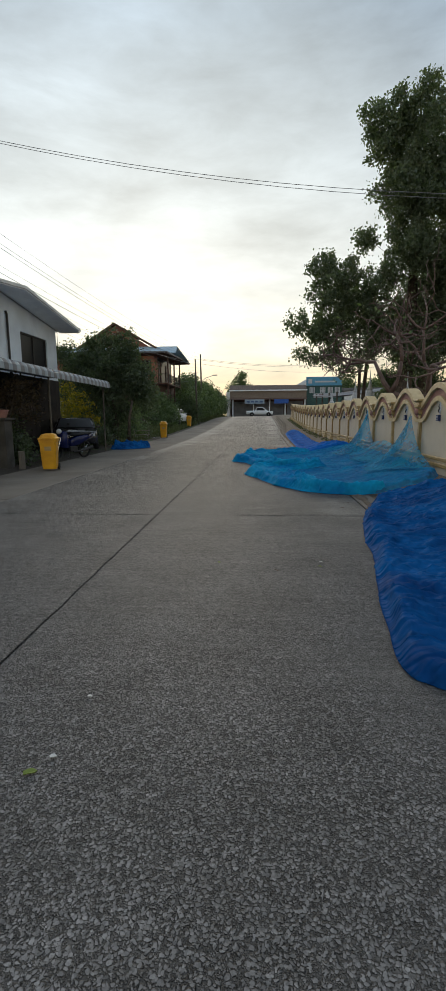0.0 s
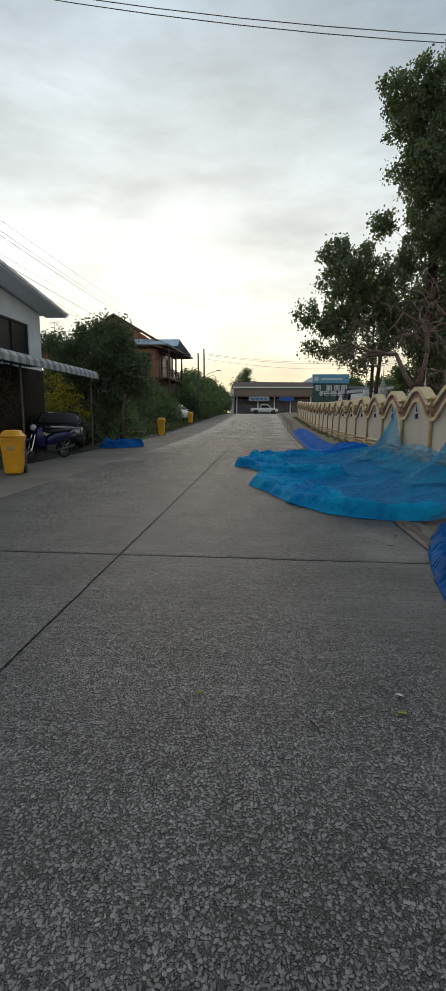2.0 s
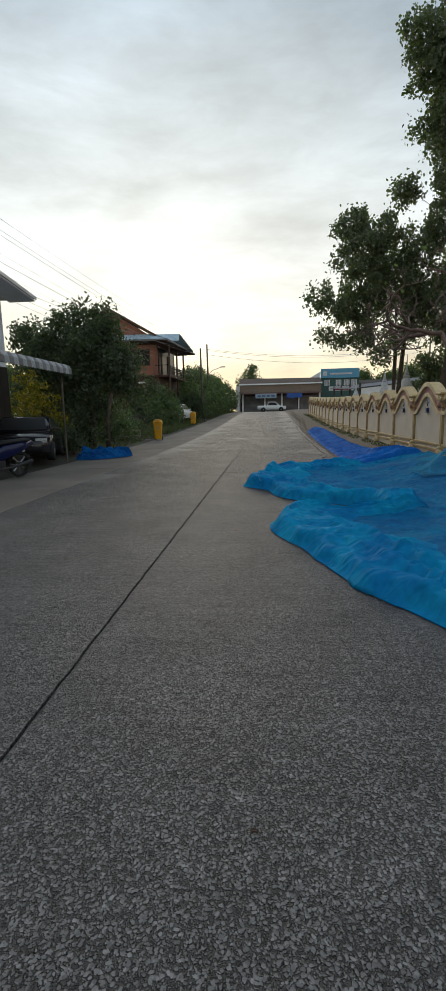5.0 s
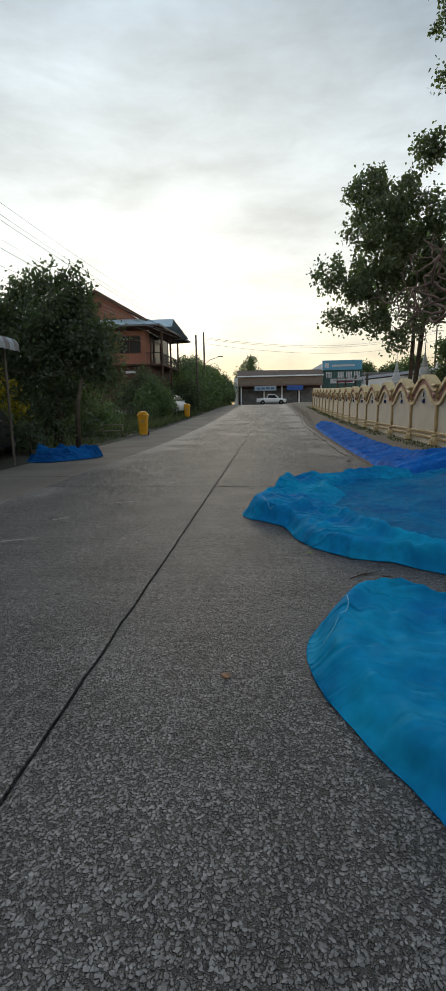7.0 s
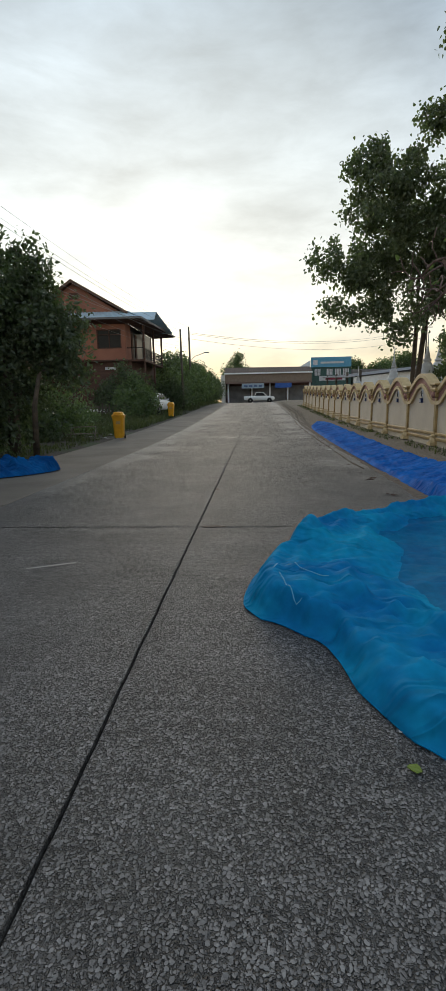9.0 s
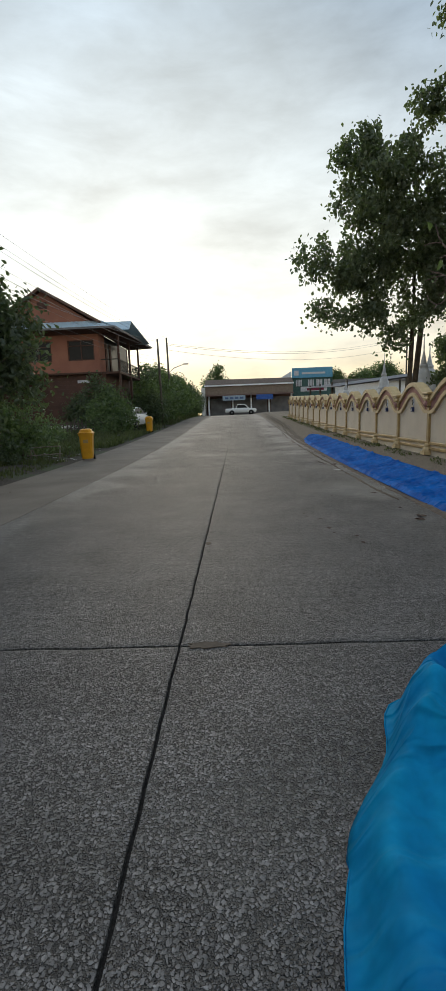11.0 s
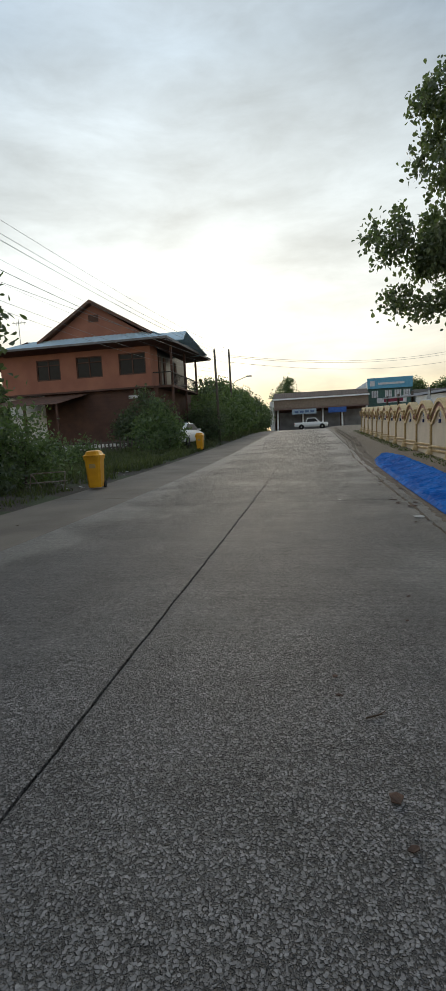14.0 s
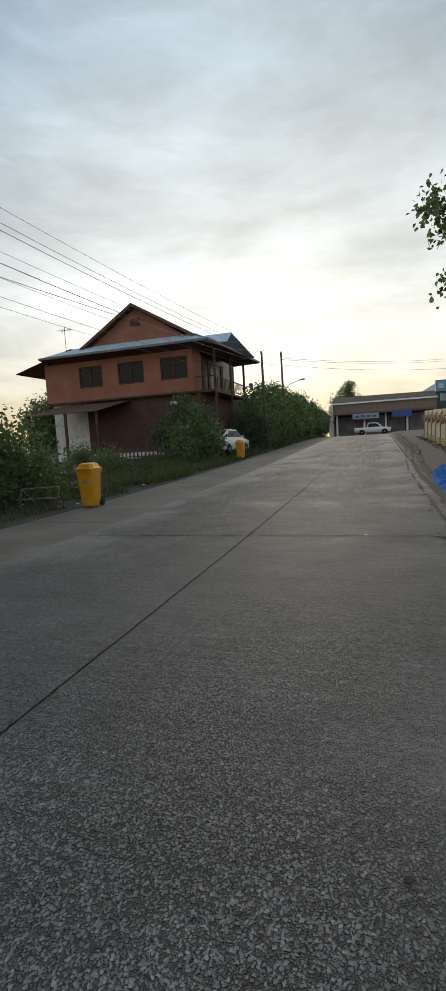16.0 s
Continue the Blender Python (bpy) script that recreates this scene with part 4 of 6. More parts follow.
def bare_tree(name, label, base, seed, spread):
    rng = np.random.default_rng(seed)
    t = thing(name, label, "tree")
    bm = bmesh.new()
    tips = []

    def grow(p, d, length, r, depth):
        steps = [p]
        q = p.copy()
        for _ in range(3):
            d = (d + Vector(rng.normal(size=3)) * 0.22 + Vector((0, 0, 0.06))).normalized()
            q = q + d * length / 3
            steps.append(q.copy())
        tube(bm, steps, [r, r * 0.86, r * 0.72, r * 0.6], 7 if depth < 2 else 5)
        if depth >= 7:
            tips.append(q)
            return
        for k in range(3 if depth in (0, 2) else 2):
            grow(q, (d + Vector(rng.normal(size=3)) * spread).normalized(), length * rng.uniform(0.62, 0.84), r * 0.68, depth + 1)

    grow(Vector(base), Vector((0.42, -0.05, 0.9)), 2.2, 0.17, 0)
    part("trunk", bm, BARE, t, smooth=True)
    pts = [q + Vector(rng.normal(size=3)) * 0.12 for q in tips[::4]]
    mesh_part("crown", leaves_mesh("crown", [tuple(p) for p in pts], 0.16, LEAF_MID, rng), t, "sparse tired leaves")


bare_tree("frangipani_tree", "leafless grey-brown frangipani tree behind the temple wall", (6.35, 20.8, ground_z(6.35, 20.8) - 0.1), 5, 0.95)
bare_tree("frangipani_tree", "leafless grey-brown frangipani tree behind the temple wall", (8.6, 21.6, ground_z(8.6, 21.6) - 0.1), 8, 0.85)

# dense dark tree beside the white house
plant("tree", "dense dark green mango tree beside the awning", "tree", None,
      [([(-5.95, 23.2, 0), (-5.85, 23.2, 1.2), (-5.9, 23.1, 2.3)], [0.18, 0.14, 0.11]), ([(-5.15, 22.8, 0), (-5.05, 22.7, 1.3), (-4.9, 22.8, 2.1)], [0.09, 0.07, 0.05])],
      lobed([(x + 0.12, y + 0.5, z * 1.07, r) for x, y, z, r in ((-5.9, 23.1, 3.35, 1.35), (-5.0, 22.9, 3.0, 0.95), (-6.8, 23.3, 4.2, 0.95), (-5.5, 23.1, 4.2, 0.9), (-4.65, 23.1, 2.3, 0.75), (-7.1, 23.1, 3.0, 1.2), (-4.65, 23.5, 3.4, 0.65),
             (-6.1, 22.9, 2.1, 0.9), (-5.6, 23.1, 4.9, 0.45), (-6.4, 23.1, 5.0, 0.5), (-7.3, 23.4, 4.8, 0.5), (-7.9, 23.2, 3.9, 0.8), (-8.4, 23.4, 2.8, 1.2), (-8.9, 24.0, 4.2, 0.9),
             (-5.6, 22.9, 1.5, 0.55), (-6.4, 22.5, 1.1, 0.8), (-7.5, 22.7, 1.5, 0.9))], rng_b), 760, 0.13, LEAF_DARK, 21, jitter=0.5)
# shrubs along the verge
SHRUBS = [(-6.4, 22.2, 0.8, LEAF_DARK, 0.9), (-7.2, 21.6, 0.9, LEAF_DARK, 1.0), (-7.3, 27.2, 1.0, LEAF_DARK, 1.2), (-6.95, 29.1, 1.1, LEAF_MID, 1.75), (-8.3, 29.5, 1.3, LEAF_DARK, 1.9), (-9.6, 28.0, 1.5, LEAF_DARK, 2.0), (-11.5, 31.5, 1.1, LEAF_MID, 1.0),
          (-8.6, 36.5, 0.7, LEAF_MID, 0.8), (-12.5, 40.5, 1.0, LEAF_MID, 0.9)]
for i, (x, y, r, leaf, h) in enumerate(SHRUBS):
    z = ground_z(x, y)
    plant("shrub", "leafy green shrub on the verge", "shrub", None, [([(x, y, z - 0.05), (x + 0.05, y, z + 0.3 * h)], [0.05, 0.03])],
          [(x, y, z + 0.6 * h, r * 0.8), (x + 0.5 * r, y + 0.2, z + 0.45 * h, r * 0.6), (x - 0.5 * r, y, z + 0.7 * h, r * 0.6), (x + 0.1, y - 0.3, z + 1.1 * h, r * 0.5)],
          420, 0.12, leaf, 40 + i, group="shrubs on the verge", jitter=0.5)
for i, (x, y, r, h) in enumerate([(-8.6, 45.3, 1.6, 3.3), (-7.9, 44.6, 1.3, 2.6), (-7.6, 44.0, 1.2, 2.3), (-10.2, 46.0, 1.2, 2.1), (-6.95, 43.6, 0.9, 1.7), (-7.9, 42.8, 1.0, 1.7), (-6.6, 52.5, 1.6, 2.4), (-7.2, 56, 1.9, 3.2), (-6.6, 60, 1.9, 3.2), (-8.8, 64, 2.6, 4.6), (-7.2, 68, 2.5, 4.2), (-9.5, 73, 3.2, 5.4), (-7.4, 77, 2.6, 4.4), (-8, 83, 3.0, 4.8), (-11, 88, 3.4, 6.0), (-7.8, 92, 2.6, 4.4), (-10, 98, 3.0, 5.0)]):
    z = ground_z(x, y)
    plant("tree", "small bushy green tree beside the road", "tree", None, [([(x, y, z - 0.1), (x + 0.1, y, z + h * 0.4)], [0.09, 0.06])],
          [(x, y, z + h * 0.75, r * 0.7), (x + 0.6 * r, y, z + h * 0.55, r * 0.6), (x - 0.6 * r, y + 0.3, z + h * 0.6, r * 0.6), (x + 0.2 * r, y - 0.4 * r, z + h * 0.35, r * 0.6), (x - 0.1, y, z + h * 1.0, r * 0.4)],
          260 if y < 60 else 150, 0.17 if y < 60 else 0.26, LEAF_MID if i % 3 else LEAF_DARK, 60 + i, group="roadside trees", jitter=0.6)


# ---- white house with its awning ----
def white_house():
    t = thing("house", "two-storey grey-white plastered house with a gable roof", "house")
    bx, by0, by1 = -7.45, 11.2, 20.1
    bm = bmesh.new()
    # gable end wall towards the road, with its two window openings left out
    apex_y, eave_z, apex_z = 15.72, 5.09, 5.62
    def zt(y):
        return apex_z - (apex_z - eave_z) * abs(y - apex_y) / (by1 - apex_y)
    for y0, y1, z0, z1 in ((by0, 12.4, -0.1, None), (12.4, 14.9, -0.1, 3.35), (12.4, 14.9, 4.5, None), (14.9, 16.9, -0.1, None), (16.9, 19.15, -0.1, 3.35), (16.9, 19.15, 4.5, None), (19.15, by1, -0.1, None)):
        ys = [y0, y1] if not (y0 < apex_y < y1) else [y0, apex_y, y1]
        prism(bm, [(bx, y0, z0), (bx, y1, z0)] + [(bx, y, z1 if z1 else zt(y) - 0.05) for y in reversed(ys)], (-0.2, 0, 0))
    part("wall", bm, HOUSE_WHITE, t)
    # lower boards, coloured near black for the awning's shade
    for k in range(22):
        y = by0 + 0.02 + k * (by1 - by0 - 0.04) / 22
        boxed("plank", (bx + 0.004, y, -0.03), (bx + 0.03, y + (by1 - by0 - 0.04) / 22 - 0.012, 2.9), SHADED_BOARD, t, "boarded lower wall, darkened for the awning's shade")
    bm = bmesh.new()
    box(bm, (-15, by1 - 0.2, -0.1), (bx - 0.2, by1, eave_z - 0.05))
    box(bm, (-15, by0, -0.1), (bx - 0.2, by0 + 0.2, eave_z - 0.05))
    box(bm, (-15.2, by0, -0.1), (-15, by1, eave_z))
    part("wall", bm, HOUSE_WHITE, t)
    for side in (1, -1):
        bm = bmesh.new()
        ye = apex_y + side * (by1 - apex_y + 0.55)
        ze = apex_z - (apex_z - eave_z) * (by1 - apex_y + 0.55) / (by1 - apex_y)
        prism(bm, [(-6.55, apex_y, apex_z + 0.06), (-6.55, ye, ze + 0.06), (-15.6, ye, ze + 0.06), (-15.6, apex_y, apex_z + 0.06)], (0, 0, 0.05))
        part("roof", bm, WHITE, t)
        bm = bmesh.new()
        prism(bm, [(-6.52, apex_y, apex_z + 0.13), (-6.52, ye + 0.02 * side, ze + 0.13), (-6.52, ye + 0.02 * side, ze + 0.03), (-6.52, apex_y, apex_z + 0.03)], (-0.025, 0, 0))
        part("fascia", bm, WHITE, t)
        bm = bmesh.new()
        prism(bm, [(-6.56, apex_y, apex_z - 0.01), (-6.56, ye, ze - 0.01), (-7.44, ye, ze - 0.01), (-7.44, apex_y, apex_z - 0.01)], (0, 0, 0.03))
        part("soffit", bm, SOFFIT, t)
    for y0, y1 in ((12.4, 14.9), (16.9, 19.15)):
        w = boxed("window", (bx - 0.14, y0, 3.35), (bx - 0.10, y1, 4.5), DARK_GLASS, t, "dark tinted window")
        bm = bmesh.new()
        for a, b in (((y0, 3.35), (y0 + 0.06, 4.5)), ((y1 - 0.06, 3.35), (y1, 4.5)), ((y0, 3.35), (y1, 3.41)), ((y0, 4.44), (y1, 4.5)), (((y0 + y1) / 2 - 0.03, 3.35), ((y0 + y1) / 2 + 0.03, 4.5))):
            box(bm, (bx - 0.10, a[0], a[1]), (bx - 0.05, b[0], b[1]))
        part("window_frame", bm, CHARCOAL, w)
    bm = bmesh.new()
    tube(bm, [(bx + 0.06, 15.9, 2.6), (bx + 0.06, 15.9, 4.9), (bx + 0.02, 15.9, 5.0)], 0.04, 8)
    part("downpipe", bm, CHARCOAL, t)

    a = thing("awning", "striped corrugated metal awning on thin posts", "awning")
    rng = random.Random(4)
    y0, y1 = 4.0, 18.75
    n = int((y1 - y0) / 0.2)
    for k in range(n):
        ya = y0 + (y1 - y0) * k / n
        yb = y0 + (y1 - y0) * (k + 0.985) / n
        line = [(-7.4 + 2.5 * j / 7, 2.95 - 0.18 * (j / 7) ** 1.6) for j in range(8)] + [(-4.78, 2.74), (-4.73, 2.65), (-4.72, 2.50)]
        bm = bmesh.new()
        prev = None
        for x_, z_ in line:
            mid_y = (ya + yb) / 2
            cur = [bm.verts.new(v) for v in ((x_, ya, z_), (x_, mid_y, z_ + 0.025), (x_, yb, z_), (x_ - 0.006, yb, z_ - 0.01), (x_ - 0.006, mid_y, z_ + 0.015), (x_ - 0.006, ya, z_ - 0.01))]
            if prev:
                for i in range(6):
                    bm.faces.new((prev[i], prev[(i + 1) % 6], cur[(i + 1) % 6], cur[i]))
            prev = cur
        bmesh.ops.recalc_face_normals(bm, faces=bm.faces)
        part("sheet", bm, AWN_LIGHT if k % 2 else ROOF_GREY, a)
    for y in (18.5, 13.4, 8.0):
        bm = bmesh.new()
        tube(bm, [(-4.95, y, -0.03), (-4.95, y, 2.72)], 0.03, 8)
        part("post", bm, WOODPOST, a)
    boxed("beam", (-4.98, y0, 2.64), (-4.93, y1, 2.70), STEEL, a)
    # doorway under the awning, the shade there put into its colour
    d = boxed("door_1", (-7.415, 13.2, 0.0), (-7.37, 15.6, 2.1), SHADED_BOARD, None)
    tagged(d, "folding door under the awning, darkened for its shade", "door", kind="structure")


white_house()


# ---- orange house ----
def orange_house():
    t = thing("house", "orange upper storey over dark brown timber with a blue sheet roof", "house")
    x0, x1, y0, y1 = -20.4, -9.3, 48.5, 58.0
    g = ground_z(-12, 48)
    f2 = 4.75
    # lower storey of dark boards
    nb = 13
    for k in range(nb):
        z = 1.05 + (f2 - 1.05) * k / nb
        boxed("plank", (-17.4, y0 + 0.28, z + 0.008), (x1 + 0.3, y0 + 0.36, z + (f2 - 1.05) / nb), BROWN, t)
    boxed("lower_wall", (-17.4, y0 + 0.36, g - 0.3), (x1 + 0.3, y1, f2 - 0.02), BROWN, t)
    boxed("plinth", (-17.4, y0 + 0.2, g - 0.3), (x1 + 0.32, y0 + 0.36, 1.02), WHITE, t, "pale rendered plinth")
    boxed("side_wall", (x0 + 0.1, y0 + 0.5, g - 0.3), (-17.42, y1, f2 - 0.02), WHITE, t, "white plastered lower wall")
    # upper wall around three windows
    bm = bmesh.new()
    wins = ((-17.65, -15.85), (-14.65, -12.75), (-11.55, -9.65))
    zb, zt, ztop = 5.58, 7.0, 7.5
    box(bm, (x0, y0, f2), (x1, y0 + 0.16, zb))
    box(bm, (x0, y0, zt), (x1, y0 + 0.16, ztop))
    edges = [x0] + [v for w in wins for v in w] + [x1]
    for a, b in zip(edges[::2], edges[1::2]):
        box(bm, (a, y0, zb), (b, y0 + 0.16, zt))
    box(bm, (x0, y0 + 0.16, f2), (x0 + 0.16, y1, ztop))
    box(bm, (x1 - 0.16, y0 + 0.16, f2), (x1, y0 + 1.6, ztop))
    box(bm, (x0, y1 - 0.16, f2), (x1, y1, ztop))
    part("upper_wall", bm, ORANGE, t)
    bm = bmesh.new()
    box(bm, (x1 - 0.10, y0 + 1.6, f2), (x1 - 0.04, y1, ztop))
    part("veranda_wall", bm, DARK_GLASS, t, "dark glazed veranda wall")
    boxed("floor_band", (x0 - 0.05, y0 - 0.06, f2 - 0.12), (x1 + 0.05, y0 + 0.25, f2 + 0.0), BROWN, t)
    for a, b in wins:
        w = boxed("window", (a, y0 + 0.09, zb), (b, y0 + 0.12, zt), DARK_GLASS, t, "dark shuttered window")
        bm = bmesh.new()
        for p, q in (((a, zb), (a + 0.08, zt)), ((b - 0.08, zb), (b, zt)), ((a, zb), (b, zb + 0.08)), ((a, zt - 0.08), (b, zt)), (((a + b) / 2 - 0.04, zb), ((a + b) / 2 + 0.04, zt)), ((a, zt - 0.42), (b, zt - 0.36))):
            box(bm, (p[0], y0 + 0.04, p[1]), (q[0], y0 + 0.10, q[1]))
        part("window_frame", bm, BROWN, w)
    # gable, skirt roofs
    ax, az, gz_ = -13.15, 10.55, 8.25
    bm = bmesh.new()
    prism(bm, [(-17.0, y0 + 0.1, gz_ - 0.2), (-9.4, y0 + 0.1, gz_ - 0.2), (ax, y0 + 0.1, az - 0.15)], (0, 0.14, 0))
    part("gable", bm, ORANGE, t)
    bm = bmesh.new()
    box(bm, (ax - 0.35, y0 + 0.05, 9.25), (ax + 0.35, y0 + 0.1, 9.7))
    part("gable_vent", bm, BROWN, t)
    yb = y1 + 0.6
    for sx, xe in ((-1, -17.2), (1, -8.9)):
        bm = bmesh.new()
        sheet_roof(bm, (ax, y0 - 0.35, az), (ax, yb, az), (xe, yb, gz_ - 0.15), (xe, y0 - 0.35, gz_ - 0.15), 0.35, 0.04, 0.04)
        part("roof", bm, ROOF_RED, t, "red-brown roof slope")
        bm = bmesh.new()
        prism(bm, [(ax, y0 - 0.38, az + 0.06), (xe, y0 - 0.38, gz_ - 0.09), (xe, y0 - 0.38, gz_ - 0.30), (ax, y0 - 0.38, az - 0.15)], (0, 0.03, 0))
        part("barge_board", bm, RUST, t)
    # blue skirt across the front and the sides
    bm = bmesh.new()
    sheet_roof(bm, (-18.0, y0 + 0.05, gz_ + 0.02), (-9.0, y0 + 0.05, gz_ + 0.02), (-7.8, y0 - 1.1, 7.62), (-20.0, y0 - 1.1, 7.62), 0.3, 0.035, 0.03)
    part("skirt_roof", bm, ROOF_BLUE, t)
    bm = bmesh.new()
    sheet_roof(bm, (-9.2, y0 - 0.2, gz_ + 0.0), (-9.2, yb, gz_ + 0.0), (-6.9, yb - 1.5, 7.42), (-7.8, y0 - 1.1, 7.62), 0.3, 0.035, 0.03)
    part("skirt_roof", bm, ROOF_BLUE, t)
    bm = bmesh.new()
    sheet_roof(bm, (-18.0, y0 - 0.2, gz_), (-18.0, yb, gz_), (-22.1, yb, 6.85), (-22.1, y0 - 0.9, 6.85), 0.3, 0.035, 0.03)
    part("skirt_roof", bm, ROOF_RED, t)
    bm = bmesh.new()
    prism(bm, [(-20.0, y0 - 1.08, 7.56), (-7.8, y0 - 1.08, 7.56), (-8.2, y0 + 0.1, 7.36), (-20.0, y0 + 0.1, 7.36)], (0, 0, 0.03))
    prism(bm, [(-7.82, y0 - 1.06, 7.55), (-6.95, yb - 1.5, 7.36), (-9.0, yb - 1.5, 7.3), (-9.0, y0, 7.3)], (0, 0, 0.03))
    part("soffit", bm, BROWN, t)
    bm = bmesh.new()
    prism(bm, [(-20.0, y0 - 1.12, 7.70), (-7.8, y0 - 1.12, 7.70), (-7.8, y0 - 1.12, 7.56), (-20.0, y0 - 1.12, 7.56)], (0, 0.02, 0))
    prism(bm, [(-7.77, y0 - 1.1, 7.70), (-6.87, yb - 1.5, 7.50), (-6.87, yb - 1.5, 7.36), (-7.77, y0 - 1.1, 7.56)], (-0.02, 0, 0))
    part("eaves_board", bm, ROOF_GREY, t)
    # cross gable over the veranda
    bm = bmesh.new()
    prism(bm, [(-9.4, 51.0, 8.55), (-7.35, 51.0, 8.55), (-6.65, 54.4, 7.35), (-9.4, 54.4, 7.35)], (0, 0, 0.07))
    prism(bm, [(-9.4, 51.0, 8.55), (-7.35, 51.0, 8.55), (-7.25, 49.6, 7.75), (-9.4, 49.6, 7.75)], (0, 0, 0.07))
    part("cross_roof", bm, ROOF_BLUE, t)
    # veranda: floor, posts, rail
    for y in (50.3, 51.5, 54.4):
        boxed("door_leaf", (x1 - 0.03, y, f2 + 0.05), (x1 + 0.02, y + 0.5, 7.0), BROWN, t, "brown timber veranda door")
    boxed("veranda_floor", (x1 + 0.02, y0 + 0.2, f2 - 0.14), (-7.95, 56.4, f2), BROWN, t)
    for y in (49.0, 52.6, 56.2):
        boxed("veranda_post", (-8.1, y, g - 0.2), (-7.96, y + 0.14, 7.35), BROWN, t)
    bm = bmesh.new()
    box(bm, (-8.06, y0 + 0.3, 5.6), (-8.0, 56.3, 5.66))
    box(bm, (-8.06, y0 + 0.3, f2 + 0.1), (-8.0, 56.3, f2 + 0.15))
    box(bm, (x1, y0 + 0.3, 5.6), (-8.0, y0 + 0.36, 5.66))
    part("rail", bm, CHARCOAL, t)
    for k in range(26):
        y = y0 + 0.4 + k * 0.3
        boxed("baluster", (-8.05, y, f2 + 0.15), (-8.01, y + 0.03, 5.6), CHARCOAL, t)
    boxed("wall_plate", (-11.1, y0 + 0.22, 4.02), (-10.25, y0 + 0.278, 4.22), PALE, t, "pale plate on the timber wall")
    # lean-to porch
    bm = bmesh.new()
    sheet_roof(bm, (-18.6, y0 + 0.3, 4.55), (-13.9, y0 + 0.3, 4.55), (-14.9, 45.8, 3.75), (-20.6, 45.8, 3.75), 0.25, 0.035, 0.03)
    part("porch_roof", bm, RUST, t, "rusty sheet porch roof")
    for x in (-20.2, -17.4, -15.1):
        boxed("porch_post", (x, 45.95, g - 0.2), (x + 0.14, 46.09, 3.76), BROWN, t)


orange_house()


# ---- shops across the road end ----
def shophouse():
    t = thing("shop_row", "low shop row with a brown roof and hanging signs", "shop")
    g = 1.28
    y = 104.0
    boxed("back_wall", (-5.4, y + 3.0, g - 0.1), (11.2, y + 3.2, 5.6), BROWN, t)
    boxed("end_wall", (-5.9, y - 0.6, g - 0.1), (-5.2, y + 3.2, 6.4), WHITE, t, "pale end wall")
    bm = bmesh.new()
    sheet_roof(bm, (-5.3, y + 3.5, 8.0), (11.0, y + 3.5, 7.9), (11.0, y - 0.3, 6.75), (-5.3, y - 0.3, 6.8), 0.4, 0.05, 0.05)
    part("roof", bm, surface("old_brown_roof", (0.12, 0.085, 0.065), (0.08, 0.06, 0.05), rough=0.85), t)
    boxed("upper_wall", (-5.2, y, 5.0), (10.9, y + 0.2, 6.75), surface("tan_board", (0.25, 0.195, 0.155), (0.19, 0.15, 0.12), rough=0.8), t, "tan boarded upper wall")
    boxed("fascia", (-5.35, y - 0.34, 6.55), (11.05, y - 0.28, 6.80), SOFFIT, t)
    bm = bmesh.new()
    sheet_roof(bm, (-5.2, y - 0.05, 5.05), (10.9, y - 0.05, 5.05), (10.9, y - 1.6, 4.75), (-5.2, y - 1.6, 4.75), 0.4, 0.05, 0.04)
    part("canopy", bm, RUST, t)
    for x in (-4.6, -0.2, 3.2, 6.5, 10.6):
        boxed("pillar", (x - 0.15, y - 0.2, g - 0.1), (x + 0.15, y + 0.2, 5.0), SOFFIT, t)
    for a, b in ((-4.4, -0.5), (0.0, 3.0), (3.5, 6.2), (6.9, 10.3)):
        boxed("shutter", (a, y + 1.2, g - 0.05), (b, y + 1.25, 4.4), ROOF_GREY, t)
    s = boxed("banner", (-2.0, y - 1.64, 3.9), (2.1, y - 1.6, 4.77), surface("pale_banner", (0.35, 0.45, 0.55)), None)
    tagged(s, "pale blue printed shop banner under the canopy", "banner")
    bm = bmesh.new()
    for k in range(4):
        box(bm, (-1.6 + k * 0.9, y - 1.66, 4.15), (-0.95 + k * 0.9, y - 1.642, 4.5))
    part("lettering", bm, surface("faded_print", (0.10, 0.16, 0.3)), s)
    s = boxed("banner", (4.1, y - 1.64, 3.9), (7.1, y - 1.6, 4.77), surface("blue_banner", (0.04, 0.12, 0.42)), None)
    tagged(s, "deep blue tarpaulin banner under the canopy", "banner")
    # green two-storey building behind
    t = thing("shop_building", "green two-storey shop with a blue sign along its top", "shop")
    boxed("wall", (11.2, 108, 1.0), (18.8, 116, 7.8), surface("green_board", (0.06, 0.13, 0.12), (0.04, 0.09, 0.085)), t)
    s = boxed("sign_board", (11.15, 107.7, 7.75), (18.8, 107.95, 9.6), surface("blue_sign", (0.12, 0.35, 0.52), (0.09, 0.28, 0.44)), t, "sky-blue sign board")
    bm = bmesh.new()
    box(bm, (13.0, 107.66, 8.4), (17.4, 107.69, 8.75))
    box(bm, (11.6, 107.66, 8.2), (12.4, 107.69, 9.1))
    part("lettering", bm, PALE, s)
    for x in (11.9, 14.2, 15.8, 17.3):
        w = boxed("window", (x, 107.9, 6.2), (x + 1.1, 107.96, 7.4), PALE, t, "pale barred window")
        bm = bmesh.new()
        for k in range(3):
            box(bm, (x + 0.25 + k * 0.28, 107.86, 6.2), (x + 0.31 + k * 0.28, 107.9, 7.4))
        part("window_bar", bm, CHARCOAL, w)
    bm = bmesh.new()
    prism(bm, [(8.4, 109, 7.6), (11.2, 109, 9.2), (11.2, 109, 4.0), (8.4, 109, 4.0)], (0, 6, 0))
    part("side_gable", bm, SOFFIT, t)
